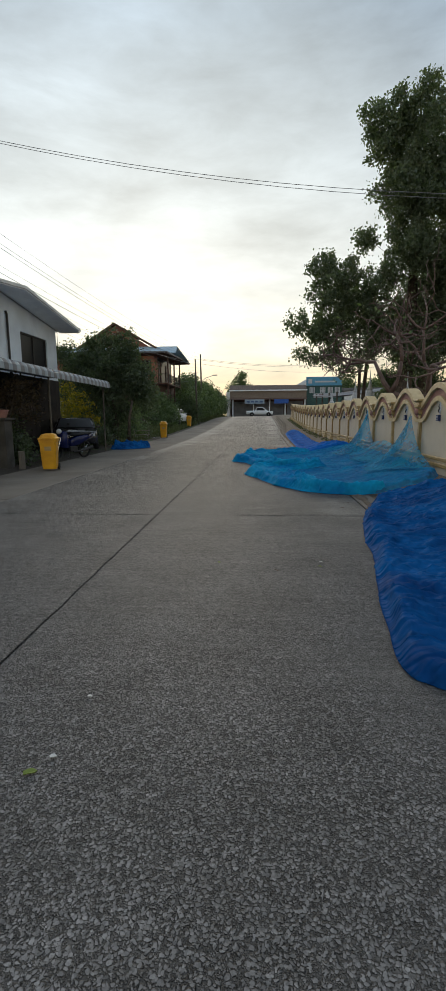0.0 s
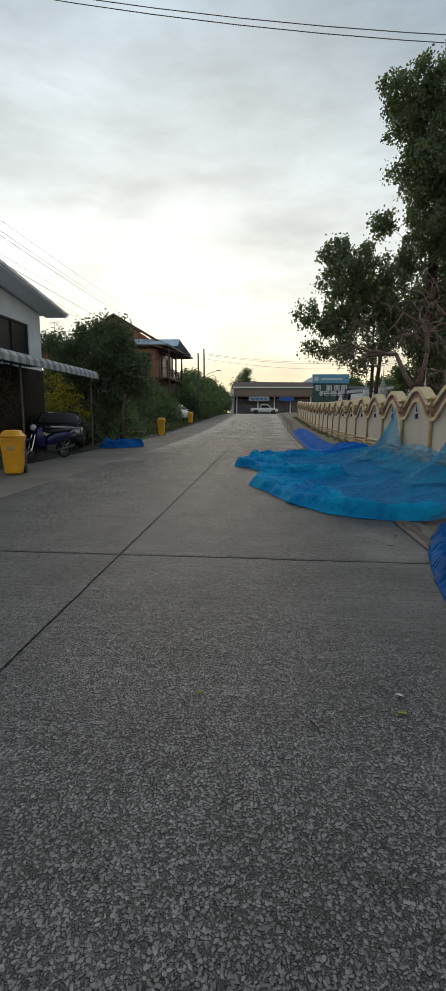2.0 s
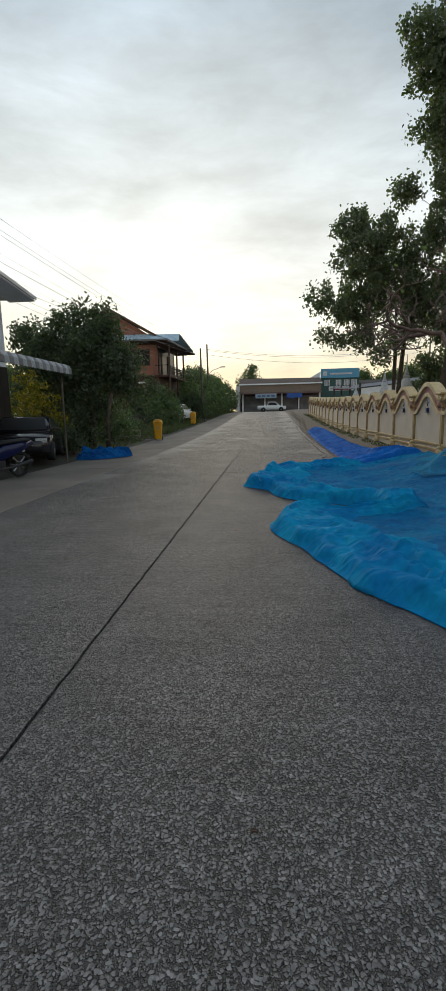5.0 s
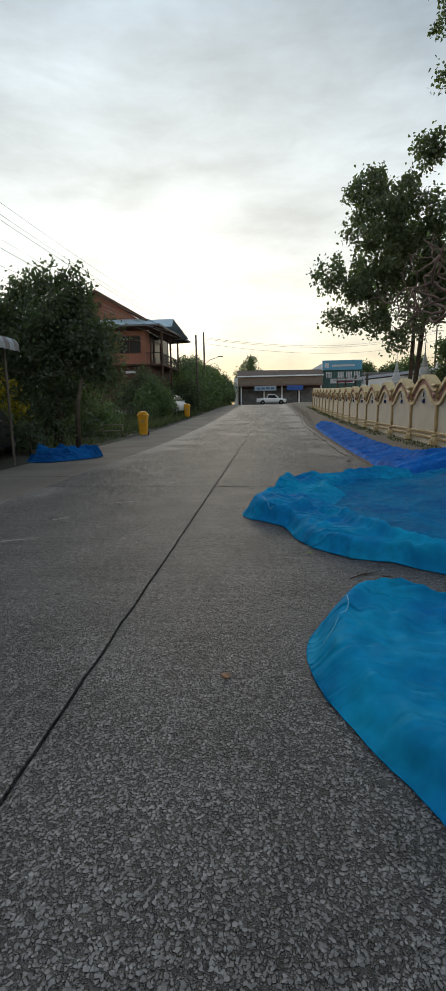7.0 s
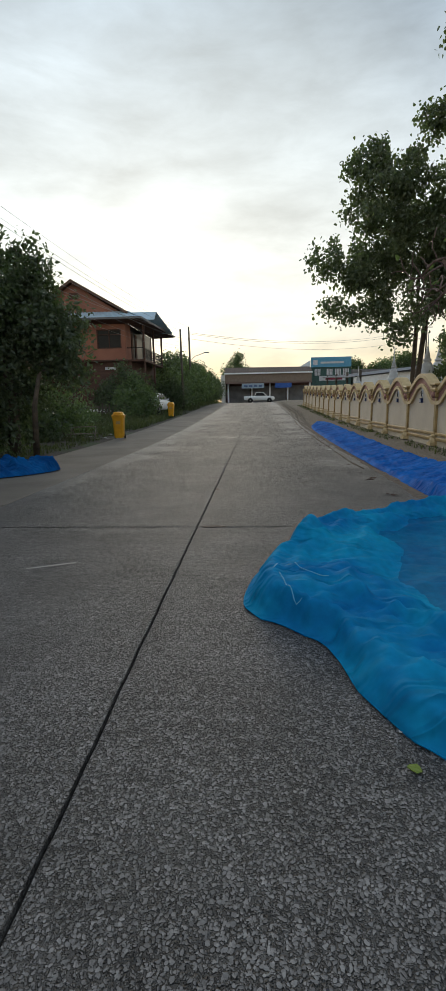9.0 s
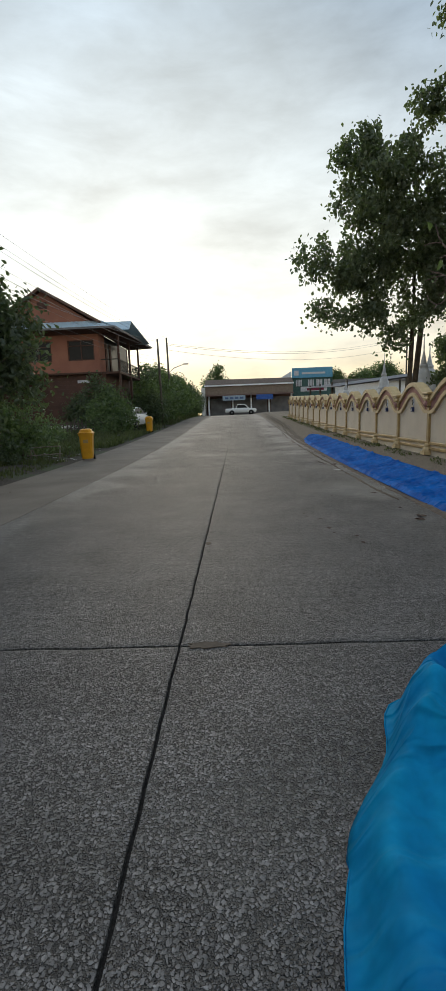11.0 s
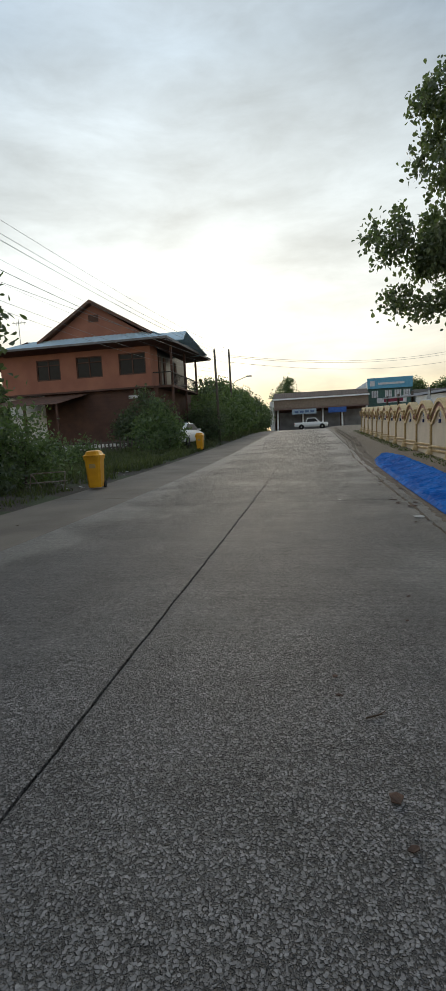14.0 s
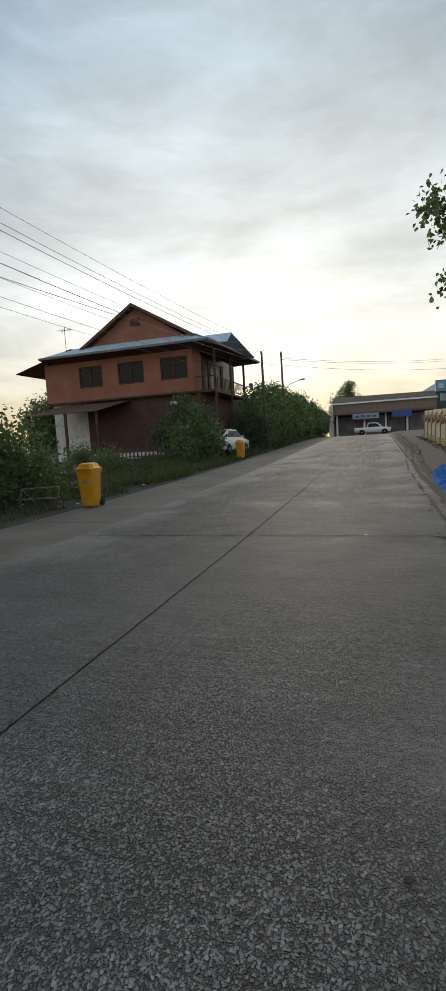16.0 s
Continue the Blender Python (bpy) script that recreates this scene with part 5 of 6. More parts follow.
    s = boxed("banner", (12.8, 107.94, 5.2), (17.8, 108.0, 6.1), PALE, None)
    tagged(s, "white and red printed banner on the green shop", "banner")
    bm = bmesh.new()
    box(bm, (14.0, 107.92, 5.35), (17.2, 107.938, 5.9))
    part("lettering", bm, surface("dark_red_print", (0.22, 0.03, 0.06)), s)
    # long low sheds behind the temple wall
    t = thing("shed", "long low shed with a grey sheet roof", "shed")
    bm = bmesh.new()
    sheet_roof(bm, (9.5, 78, 4.4), (9.5, 56, 3.4), (22, 56, 4.6), (22, 78, 5.6), 0.5, 0.06, 0.05)
    part("roof", bm, ROOF_GREY, t)
    for y_ in (56.5, 63, 70, 77.5):
        for x_ in (10, 21.5):
            boxed("post", (x_, y_, 0.9), (x_ + 0.2, y_ + 0.2, 4.0 + (x_ - 10) * 0.095 + (y_ - 56) * 0.03), WOODPOST, t)
    t = thing("shed", "flat-roofed grey market shed", "shed")
    boxed("wall", (19.5, 109, 1.0), (34, 118, 6.6), SOFFIT, t)
    boxed("roof", (18.9, 108, 6.6), (35, 119, 7.2), ROOF_GREY, t)


shophouse()
for i, (x, y, r, h) in enumerate([(-3.6, 118, 2.4, 9.6), (22, 125, 4, 8.0), (28, 124, 4, 7.5), (34, 128, 5, 9), (-8.6, 109, 2.6, 4.8), (-14, 104, 4, 6.0), (-19, 98, 4, 6.5), (-26, 105, 5, 7), (-34, 100, 5, 7), (-30, 75, 4, 6), (-42, 80, 5, 7)]):
    plant("tree", "bushy green tree in the distance", "tree", None, [([(x, y, 1.0), (x, y, h * 0.5)], [0.25, 0.15])],
          [(x, y, h, r * 0.6), (x + r * 0.6, y, h * 0.8, r * 0.6), (x - r * 0.6, y, h * 0.85, r * 0.6), (x, y, h * 0.6, r * 0.7), (x + r * 0.2, y, h * 1.15, r * 0.35), (x - r * 0.3, y, h * 0.35, r * 0.6)], 130, 0.40, LEAF_MID, 100 + i, group="distant trees", jitter=1.0)


# ---- bins ----
def wheelie_bin(x, y, turn, scale=1.0):
    z = ground_z(x, y) - 0.0
    t = thing("bin", "yellow plastic wheeled rubbish bin with a domed lid", "bin", pose(x, y, z, 0, 0, turn), "yellow bins")
    bm = bmesh.new()
    prof = [(0.155, 0.18, 0.04), (0.17, 0.195, 0.10), (0.205, 0.235, 0.78), (0.225, 0.255, 0.78), (0.225, 0.255, 0.85), (0.195, 0.225, 0.85), (0.195, 0.225, 0.70)]
    rings = []
    for hx, hy, z_ in prof:
        c = 0.05
        rings.append([bm.verts.new(v) for v in ((-hx + c, -hy, z_), (hx - c, -hy, z_), (hx, -hy + c, z_), (hx, hy - c, z_), (hx - c, hy, z_), (-hx + c, hy, z_), (-hx, hy - c, z_), (-hx, -hy + c, z_))])
    for a, b in zip(rings, rings[1:]):
        for i in range(8):
            bm.faces.new((a[i], a[(i + 1) % 8], b[(i + 1) % 8], b[i]))
    bm.faces.new(rings[0][::-1])
    part("body", bm, BIN, t)
    bm = bmesh.new()
    rings = []
    for hx, hy, z_ in ((0.24, 0.27, 0.852), (0.24, 0.27, 0.88), (0.20, 0.23, 0.90), (0.16, 0.21, 0.985), (0.10, 0.15, 1.005)):
        c = 0.06
        rings.append([bm.verts.new(v) for v in ((-hx + c, -hy, z_), (hx - c, -hy, z_), (hx, -hy + c, z_), (hx, hy - c, z_), (hx - c, hy, z_), (-hx + c, hy, z_), (-hx, hy - c, z_), (-hx, -hy + c, z_))])
    for a, b in zip(rings, rings[1:]):
        for i in range(8):
            bm.faces.new((a[i], a[(i + 1) % 8], b[(i + 1) % 8], b[i]))
    bm.faces.new(rings[0][::-1])
    bm.faces.new(rings[-1])
    lid = part("lid", bm, BIN, t)
    bm = bmesh.new()
    box(bm, (-0.11, -0.295, 0.86), (0.11, -0.262, 0.895), 0.01)
    part("grip", bm, BIN, lid)
    bm = bmesh.new()
    tube(bm, [(-0.17, 0.285, 0.83), (0.17, 0.285, 0.83)], 0.018, 8)
    part("handle", bm, BIN, t)
    for sx in (-1, 1):
        bm = bmesh.new()
        tube(bm, [(sx * 0.15, 0.2, 0.09), (sx * 0.205, 0.2, 0.09)], 0.09, 14)
        part("wheel", bm, RUBBER, t)
    bm = bmesh.new()
    box(bm, (-0.08, -0.228, 0.55), (0.08, -0.212, 0.66))
    part("label_plate", bm, GOLD, t)
    return t


wheelie_bin(-3.98, 10.98, 14).scale.z = 0.93
wheelie_bin(-4.52, 28.5, 8)
wheelie_bin(-5.25, 44.2, 0)


# ---- poles and wires ----
def pole(name, label, x, y, top, r=0.13, arms=(), lean=0.0):
    z = ground_z(x, y)
    t = thing(name, label, "utility pole", group="utility poles")
    bm = bmesh.new()
    tube(bm, [(x, y, z - 0.1), (x + lean * 0.5, y, (z + top) / 2), (x + lean, y, top)], [r, r * 0.85, r * 0.65], 10)
    part("shaft", bm, WOODPOST, t, smooth=True)
    for az, half in arms:
        bm = bmesh.new()
        box(bm, (x + lean - half, y - 0.2, az), (x + lean + half, y - 0.1, az + 0.1), 0.01)
        part("cross_arm", bm, WOODPOST, t)
        for k in (-0.85, -0.3, 0.3, 0.85):
            bm = bmesh.new()
            lathe(bm, [(0.03, 0), (0.05, 0.03), (0.03, 0.06), (0.05, 0.09), (0.02, 0.13)], 8, (x + lean + half * k, y - 0.15, az + 0.1))
            part("insulator", bm, WHITE, t)
    return t


pole("utility_pole", "short weathered wooden utility pole at the verge", -5.55, 52.2, 7.4, 0.11, (), -0.08)
p2 = pole("utility_pole", "tall concrete utility pole carrying a street light", -6.55, 65.2, 9.5, 0.13, (), -0.1)
bm = bmesh.new()
tube(bm, [(-6.6, 65.2, 5.9), (-6.0, 65.1, 6.4), (-4.9, 65.0, 6.75)], 0.035, 6)
arm = part("lamp_arm", bm, STEEL, p2)
boxed("lamp_head", (-5.0, 64.9, 6.7), (-4.45, 65.1, 6.82), STEEL, arm, "grey street light head", 0.03)
pole("utility_pole", "slim utility pole behind the roadside trees", -9.2, 76, 7.9, 0.10)
pole("utility_pole", "distant utility pole with a cross arm", -50, 92, 9.2, 0.15, ((8.4, 1.0), (7.6, 0.7)))
pole("utility_pole", "utility pole beside the white house", -9.6, 5.0, 9.4, 0.16, ((8.8, 0.5),))
pole("utility_pole", "utility pole behind the temple wall", 14.0, 5.0, 5.2, 0.14)


CABLE = surface("weathered_cable", (0.26, 0.26, 0.265), rough=0.6)


def wire(a, b, sag, r=0.012, n=24):
    a, b = Vector(a), Vector(b)
    bm = bmesh.new()
    tube(bm, [a.lerp(b, i / n) - Vector((0, 0, sag * 4 * (i / n) * (1 - i / n))) for i in range(n + 1)], r, 5)
    ob = part("overhead_wire", bm, CABLE, None)
    return tagged(ob, "thin black overhead wire strung between poles", "wire", "overhead wires")


for k, (z0, z1, sag, r) in enumerate(((9.2, 9.45, 1.0, 0.009), (8.8, 9.0, 1.1, 0.011), (8.6, 8.7, 1.15, 0.013), (8.0, 8.35, 1.1, 0.009), (7.75, 8.1, 1.25, 0.016), (7.3, 7.7, 1.3, 0.008), (6.9, 7.4, 1.35, 0.010), (6.7, 7.2, 1.5, 0.008))):
    wire((-9.6 + 0.15 * (k % 3), 5.0, z0), (-6.6 + 0.12 * (k % 3), 65.1, z1), sag, r * 0.7)
wire((-9.5, 5.0, 6.4), (-5.6, 52.1, 7.2), 0.9, 0.009)
wire((-20.4, 48.55, 6.7), (-5.6, 52.1, 5.2), 1.0, 0.010)
for dz, dy in ((0.0, 0.0), (0.04, 0.02)):
    wire((-9.5, 5.0 + dy, 7.30 + dz * 0.3), (14.0, 5.0 + dy, 4.68 - dz * 2), 2.1, 0.0032, 40)
for dz in (0.0, 0.35, 1.6):
    wire((-6.6, 65.2, 8.9 - dz * 0.4), (30.0, 100.0, 13.5 - dz), 1.6, 0.016)
pole("utility_pole", "distant utility pole behind the sheds", 30, 100, 14.2, 0.18, ((13.4, 0.9),))

# antenna on the orange house
t = thing("antenna", "thin metal television antenna on the roof", "antenna")
bm = bmesh.new()
tube(bm, [(-20.2, 51, 7.3), (-20.2, 51, 10.6)], 0.025, 6)
part("mast", bm, STEEL, t)
bm = bmesh.new()
tube(bm, [(-20.7, 51, 10.3), (-19.6, 51, 10.3)], 0.015, 5)
for k in range(5):
    tube(bm, [(-20.6 + 0.22 * k, 50.7, 10.3), (-20.6 + 0.22 * k, 51.3, 10.3)], 0.01, 4)
    tube(bm, [(-20.6 + 0.22 * k, 51, 10.1), (-20.6 + 0.22 * k, 51, 10.45)], 0.01, 4)
part("element", bm, STEEL, t)

# ---- spires behind the wall ----
STUPA = surface("weathered_white_render", (0.60, 0.61, 0.62), (0.42, 0.43, 0.44), rough=0.8, scale=2.5)


def spire(x, y, top, w):
    z = ground_z(x, y)
    h = top - z
    t = thing("stupa", "small white bell-shaped stupa with a thin spire", "stupa", pose(x, y, z), "white stupas")
    bm = bmesh.new()
    for a, z0, z1 in ((1.0, -0.02, 0.30), (1.08, 0.30, 0.33), (0.92, 0.33, 0.38), (0.99, 0.38, 0.40), (0.84, 0.40, 0.45)):
        box(bm, (-w * a, -w * a, h * z0), (w * a, w * a, h * z1), 0.015)
    part("plinth", bm, STUPA, t)
    bm = bmesh.new()
    lathe(bm, [(w * 0.84, h * 0.45), (w * 0.86, h * 0.47), (w * 0.74, h * 0.485), (w * 0.70, h * 0.52), (w * 0.60, h * 0.58), (w * 0.40, h * 0.635), (w * 0.30, h * 0.65), (w * 0.38, h * 0.655), (w * 0.38, h * 0.685)], 16)
    part("bell", bm, STUPA, t, smooth=True)
    bm = bmesh.new()
    prof = []
    for k in range(9):
        r = w * 0.30 * (1 - k / 9.8)
        zz = h * (0.685 + 0.019 * k)
        prof += [(r, zz), (r * 0.86, zz + h * 0.014)]
    prof += [(w * 0.06, h * 0.87), (w * 0.025, h)]
    lathe(bm, prof, 12)
    part("spire", bm, STUPA, t, smooth=True)


for x, y, top, w in ((9.8, 38.0, 4.75, 0.56), (13.9, 47.9, 5.7, 0.75), (10.1, 45.6, 4.9, 0.45), (10.75, 31.5, 4.05, 0.3), (13.8, 43, 4.8, 0.6), (8.6, 50, 3.9, 0.4)):
    spire(x, y, top, w)


# ---- vehicles ----
PAINT_WHITE = surface("white_car_paint", (0.75, 0.76, 0.76), (0.70, 0.71, 0.71), rough=0.25, scale=1, bump=0.0, spec=0.5)
PAINT_DARK = surface("dark_car_paint", (0.022, 0.021, 0.026), (0.018, 0.018, 0.022), rough=0.14, scale=1, bump=0.0, spec=0.5)
PAINT_BLUE = surface("blue_motorcycle_paint", (0.008, 0.013, 0.075), rough=0.25, bump=0.0)
CHROME = surface("chrome", (0.6, 0.6, 0.6), rough=0.18, metal=1.0, bump=0.0)
LAMP = surface("lamp_lens", (0.6, 0.62, 0.62), rough=0.12, bump=0.0)
RED_LENS = surface("red_lens", (0.35, 0.01, 0.01), rough=0.2, bump=0.0)


def loft(bm, sections):
    """Closed skin through cross-sections of equal count."""
    rings = [[bm.verts.new(v) for v in s] for s in sections]
    n = len(rings[0])
    for a, b in zip(rings, rings[1:]):
        for i in range(n):
            bm.faces.new((a[i], a[(i + 1) % n], b[(i + 1) % n], b[i]))
    bm.faces.new(rings[0][::-1])
    bm.faces.new(rings[-1])
    bmesh.ops.recalc_face_normals(bm, faces=bm.faces)


def section(y, half, z0, z1, shoulder=0.05):
    """Rounded rectangle across the car at y."""
    s = shoulder
    return [(-half + s, y, z0), (half - s, y, z0), (half, y, z0 + s), (half, y, z1 - s), (half - s, y, z1), (-half + s, y, z1), (-half, y, z1 - s), (-half, y, z0 + s)]


def wheel_at(t, x, y, r=0.31, w=0.2):
    bm = bmesh.new()
    prof = [(r * 0.62, -w / 2), (r * 0.95, -w / 2), (r, -w * 0.3), (r, w * 0.3), (r * 0.95, w / 2), (r * 0.62, w / 2)]
    lathe(bm, prof, 20)
    bmesh.ops.transform(bm, matrix=pose(x, y, r, 0, 90, 0), verts=bm.verts)
    tyre = part("wheel", bm, RUBBER, t, "black tyre", True)
    bm = bmesh.new()
    lathe(bm, [(r * 0.2, -w * 0.52), (r * 0.6, -w * 0.46), (r * 0.6, w * 0.46), (r * 0.2, w * 0.52)], 12)
    bmesh.ops.transform(bm, matrix=pose(x, y, r, 0, 90, 0), verts=bm.verts)
    part("rim", bm, STEEL, tyre)


def pickup(x, y, turn, label):
    """Front towards -y in its own frame."""
    t = thing("pickup_truck", label, "pickup", pose(x, y, ground_z(x, y), 0, 0, turn))
    bm = bmesh.new()
    loft(bm, [section(-2.62, 0.72, 0.45, 0.82), section(-2.5, 0.84, 0.36, 0.95), section(-1.4, 0.88, 0.34, 1.05), section(-0.9, 0.88, 0.34, 1.08), section(0.75, 0.88, 0.34, 1.08), section(2.45, 0.88, 0.42, 1.06), section(2.6, 0.85, 0.5, 1.04)])
    part("body", bm, PAINT_WHITE, t, "white painted body", True)
    bm = bmesh.new()
    loft(bm, [section(-1.4, 0.80, 1.03, 1.08, 0.02), section(-0.65, 0.70, 1.03, 1.72, 0.06), section(0.55, 0.70, 1.03, 1.75, 0.06), section(0.85, 0.76, 1.03, 1.12, 0.02)])
    cab = part("cab", bm, PAINT_WHITE, t)
    for s in (-1, 1):
        bm = bmesh.new()
        prism(bm, [(s * 0.79, -1.1, 1.12), (s * 0.79, 0.70, 1.12), (s * 0.715, 0.50, 1.62), (s * 0.715, -0.58, 1.62)], (s * 0.02, 0, 0))
        part("side_window", bm, DARK_GLASS, cab)
    bm = bmesh.new()
    prism(bm, [(-0.7, -1.36, 1.12), (0.7, -1.36, 1.12), (0.62, -0.75, 1.64), (-0.62, -0.75, 1.64)], (0, -0.025, 0.02))
    part("windscreen", bm, DARK_GLASS, cab)
    bm = bmesh.new()
    box(bm, (-0.78, 0.8, 0.98), (0.78, 2.5, 1.075))
    part("load_bed", bm, CHARCOAL, t, "dark open load bed")
    for s in (-1, 1):
        for yy in (-1.7, 1.5):
            wheel_at(t, s * 0.8, yy, 0.36, 0.22)
            bm = bmesh.new()
            tube(bm, [(s * 0.87, yy, 0.36), (s * 0.89, yy, 0.36)], 0.42, 16)
            part("wheel_arch", bm, RUBBER, t)
        boxed("headlight", (s * 0.68 - 0.13, -2.60, 0.7), (s * 0.68 + 0.13, -2.5, 0.86), LAMP, t)
        boxed("tail_light", (s * 0.8 - 0.06, 2.56, 0.75), (s * 0.8 + 0.06, 2.63, 1.0), RED_LENS, t)
    boxed("bumper", (-0.8, -2.70, 0.4), (0.8, -2.55, 0.6), CHARCOAL, t, "", 0.03)


pickup(1.15, 95.3, 90, "white single-cab pickup parked across the road end")


def car(x, y, turn, paint, label):
    t = thing("car", label, "car", pose(x, y, ground_z(x, y), 0, 0, turn))
    bm = bmesh.new()
    loft(bm, [section(-2.0, 0.62, 0.40, 0.66), section(-1.88, 0.78, 0.26, 0.78), section(-1.1, 0.84, 0.24, 0.92), section(-0.6, 0.85, 0.24, 0.96), section(1.0, 0.85, 0.24, 0.98), section(1.75, 0.82, 0.28, 0.98), section(1.9, 0.74, 0.36, 0.9)])
    part("body", bm, paint, t, "", True)
    bm = bmesh.new()
    loft(bm, [section(-1.05, 0.76, 0.92, 0.96, 0.015), section(-0.35, 0.66, 0.92, 1.42, 0.06), section(0.7, 0.66, 0.92, 1.45, 0.06), section(1.6, 0.70, 0.92, 1.05, 0.02)])
    cabin = part("cabin", bm, paint, t, "", True)
    bm = bmesh.new()
    prism(bm, [(-0.68, -1.0, 0.98), (0.68, -1.0, 0.98), (0.57, -0.42, 1.37), (-0.57, -0.42, 1.37)], (0, -0.03, 0.03))
    part("windscreen", bm, DARK_GLASS, cabin)
    bm = bmesh.new()
    prism(bm, [(-0.62, 1.52, 1.06), (0.62, 1.52, 1.06), (0.55, 0.88, 1.38), (-0.55, 0.88, 1.38)], (0, 0.03, 0.03))
    part("rear_window", bm, DARK_GLASS, cabin)
    for s in (-1, 1):
        bm = bmesh.new()
        prism(bm, [(s * 0.76, -0.85, 1.0), (s * 0.76, 1.3, 1.0), (s * 0.675, 0.75, 1.36), (s * 0.675, -0.32, 1.36)], (s * 0.02, 0, 0))
        part("side_window", bm, DARK_GLASS, cabin)
        for yy in (-1.25, 1.2):
            wheel_at(t, s * 0.77, yy, 0.3, 0.2)
        boxed("headlight", (s * 0.62 - 0.16, -1.97, 0.62), (s * 0.62 + 0.14, -1.84, 0.76), LAMP, t, "", 0.02)
        boxed("tail_light", (s * 0.66 - 0.1, 1.82, 0.66), (s * 0.66 + 0.1, 1.92, 0.84), RED_LENS, t, "", 0.02)
        boxed("mirror", (s * 0.9 - 0.08, -0.75, 0.96), (s * 0.9 + 0.08, -0.65, 1.06), paint, t, "", 0.02)
    boxed("grille", (-0.42, -2.03, 0.52), (0.42, -1.97, 0.66), CHROME, t, "chrome-trimmed grille", 0.01)
    boxed("number_plate", (-0.2, -2.05, 0.38), (0.2, -2.02, 0.48), WHITE, t)
    return t


car(-6.27, 18.8, 19, PAINT_DARK, "dark parked car under the striped awning").scale.z = 0.86
car(-7.1, 47.4, 172, PAINT_WHITE, "white parked car half hidden by bushes")


def motorcycle(x, y, turn):
    t = thing("motorcycle", "dark blue underbone motorcycle parked on its stand", "motorcycle", pose(x, y, 0.0, 0, 4, turn))
    for yy in (-0.62, 0.62):
        bm = bmesh.new()
        ring = [(0, yy + 0.255 * math.cos(a), 0.29 + 0.255 * math.sin(a)) for a in [i * math.tau / 24 for i in range(25)]]
        tube(bm, ring, 0.035, 8, False)
        w = part("wheel", bm, RUBBER, t, "black tyre", True)
        bm = bmesh.new()
        for a in range(8):
            c, s = math.cos(a * math.tau / 8), math.sin(a * math.tau / 8)
            tube(bm, [(0, yy, 0.29), (0, yy + 0.23 * c, 0.29 + 0.23 * s)], 0.008, 4)
        tube(bm, [(-0.06, yy, 0.29), (0.06, yy, 0.29)], 0.05, 10)
        part("spokes", bm, CHROME, w)
    bm = bmesh.new()
    loft(bm, [section(-0.05, 0.07, 0.40, 0.62, 0.03), section(0.2, 0.11, 0.42, 0.74, 0.03), section(0.6, 0.12, 0.56, 0.78, 0.03), section(0.95, 0.05, 0.70, 0.80, 0.02)])
    part("tail_fairing", bm, PAINT_BLUE, t, "", True)
    bm = bmesh.new()
    loft(bm, [section(-0.50, 0.17, 0.42, 0.88, 0.05), section(-0.36, 0.20, 0.36, 0.92, 0.05), section(-0.12, 0.08, 0.34, 0.56, 0.03)])
    part("leg_shield", bm, PAINT_BLUE, t, "", True)
    bm = bmesh.new()
    loft(bm, [section(0.02, 0.10, 0.74, 0.80, 0.025), section(0.3, 0.13, 0.76, 0.83, 0.03), section(0.85, 0.10, 0.79, 0.86, 0.03)])
    part("seat", bm, RUBBER, t, "black padded seat", True)
    bm = bmesh.new()
    box(bm, (-0.10, -0.1, 0.24), (0.10, 0.22, 0.42), 0.03)
    tube(bm, [(0.12, 0.0, 0.24), (0.14, 0.35, 0.26), (0.14, 0.85, 0.36)], [0.025, 0.03, 0.05], 8)
    part("engine", bm, CHARCOAL, t, "grey engine and exhaust")
    for s in (-1, 1):
        bm = bmesh.new()
        tube(bm, [(s * 0.07, -0.62, 0.29), (s * 0.06, -0.45, 0.85)], 0.02, 6)
        part("fork", bm, CHROME, t)
    bm = bmesh.new()
    tube(bm, [(-0.33, -0.28, 0.98), (-0.12, -0.4, 0.98), (0.12, -0.4, 0.98), (0.33, -0.28, 0.98)], 0.015, 6)
    hb = part("handlebar", bm, RUBBER, t)
    for s in (-1, 1):
        bm = bmesh.new()
        tube(bm, [(s * 0.24, -0.33, 0.98), (s * 0.27, -0.36, 1.14)], 0.007, 5)
        box(bm, (s * 0.27 - 0.05, -0.37, 1.12), (s * 0.27 + 0.05, -0.355, 1.19), 0.005)
        part("mirror", bm, RUBBER, hb)
    bm = bmesh.new()
    bmesh.ops.create_icosphere(bm, subdivisions=2, radius=0.09, matrix=pose(0, -0.5, 0.9))
    part("headlight", bm, LAMP, t, "clear round headlight", True)
    bm = bmesh.new()
    tube(bm, [(0, -0.62 + 0.3 * math.cos(a), 0.29 + 0.3 * math.sin(a)) for a in (0.6, 1.1, 1.6, 2.1, 2.6)], 0.045, 6)
    part("mudguard", bm, PAINT_BLUE, t)
    bm = bmesh.new()
    tube(bm, [(-0.08, 0.05, 0.28), (-0.22, 0.1, 0.01)], 0.012, 5)
    part("stand", bm, STEEL, t)


motorcycle(-4.8, 14.4, -24)

# ---- forecourt of the white house ----
g = thing("gate_pillar", "grey rendered gate pillar with a low wall", "pillar")
boxed("pillar", (-5.75, 11.4, -0.05), (-5.35, 11.8, 1.28), BLOCKWORK, g, "", 0.015)
boxed("cap", (-5.82, 11.33, 1.28), (-5.28, 11.87, 1.34), BLOCKWORK, g, "", 0.01)
boxed("low_wall", (-9.0, 11.5, -0.05), (-5.75, 11.68, 0.95), BLOCKWORK, g)
for k in range(4):
    boxed("block_course", (-8.98, 11.48, 0.06 + 0.23 * k), (-5.77, 11.5, 0.24 + 0.23 * k), BLOCKWORK, g)
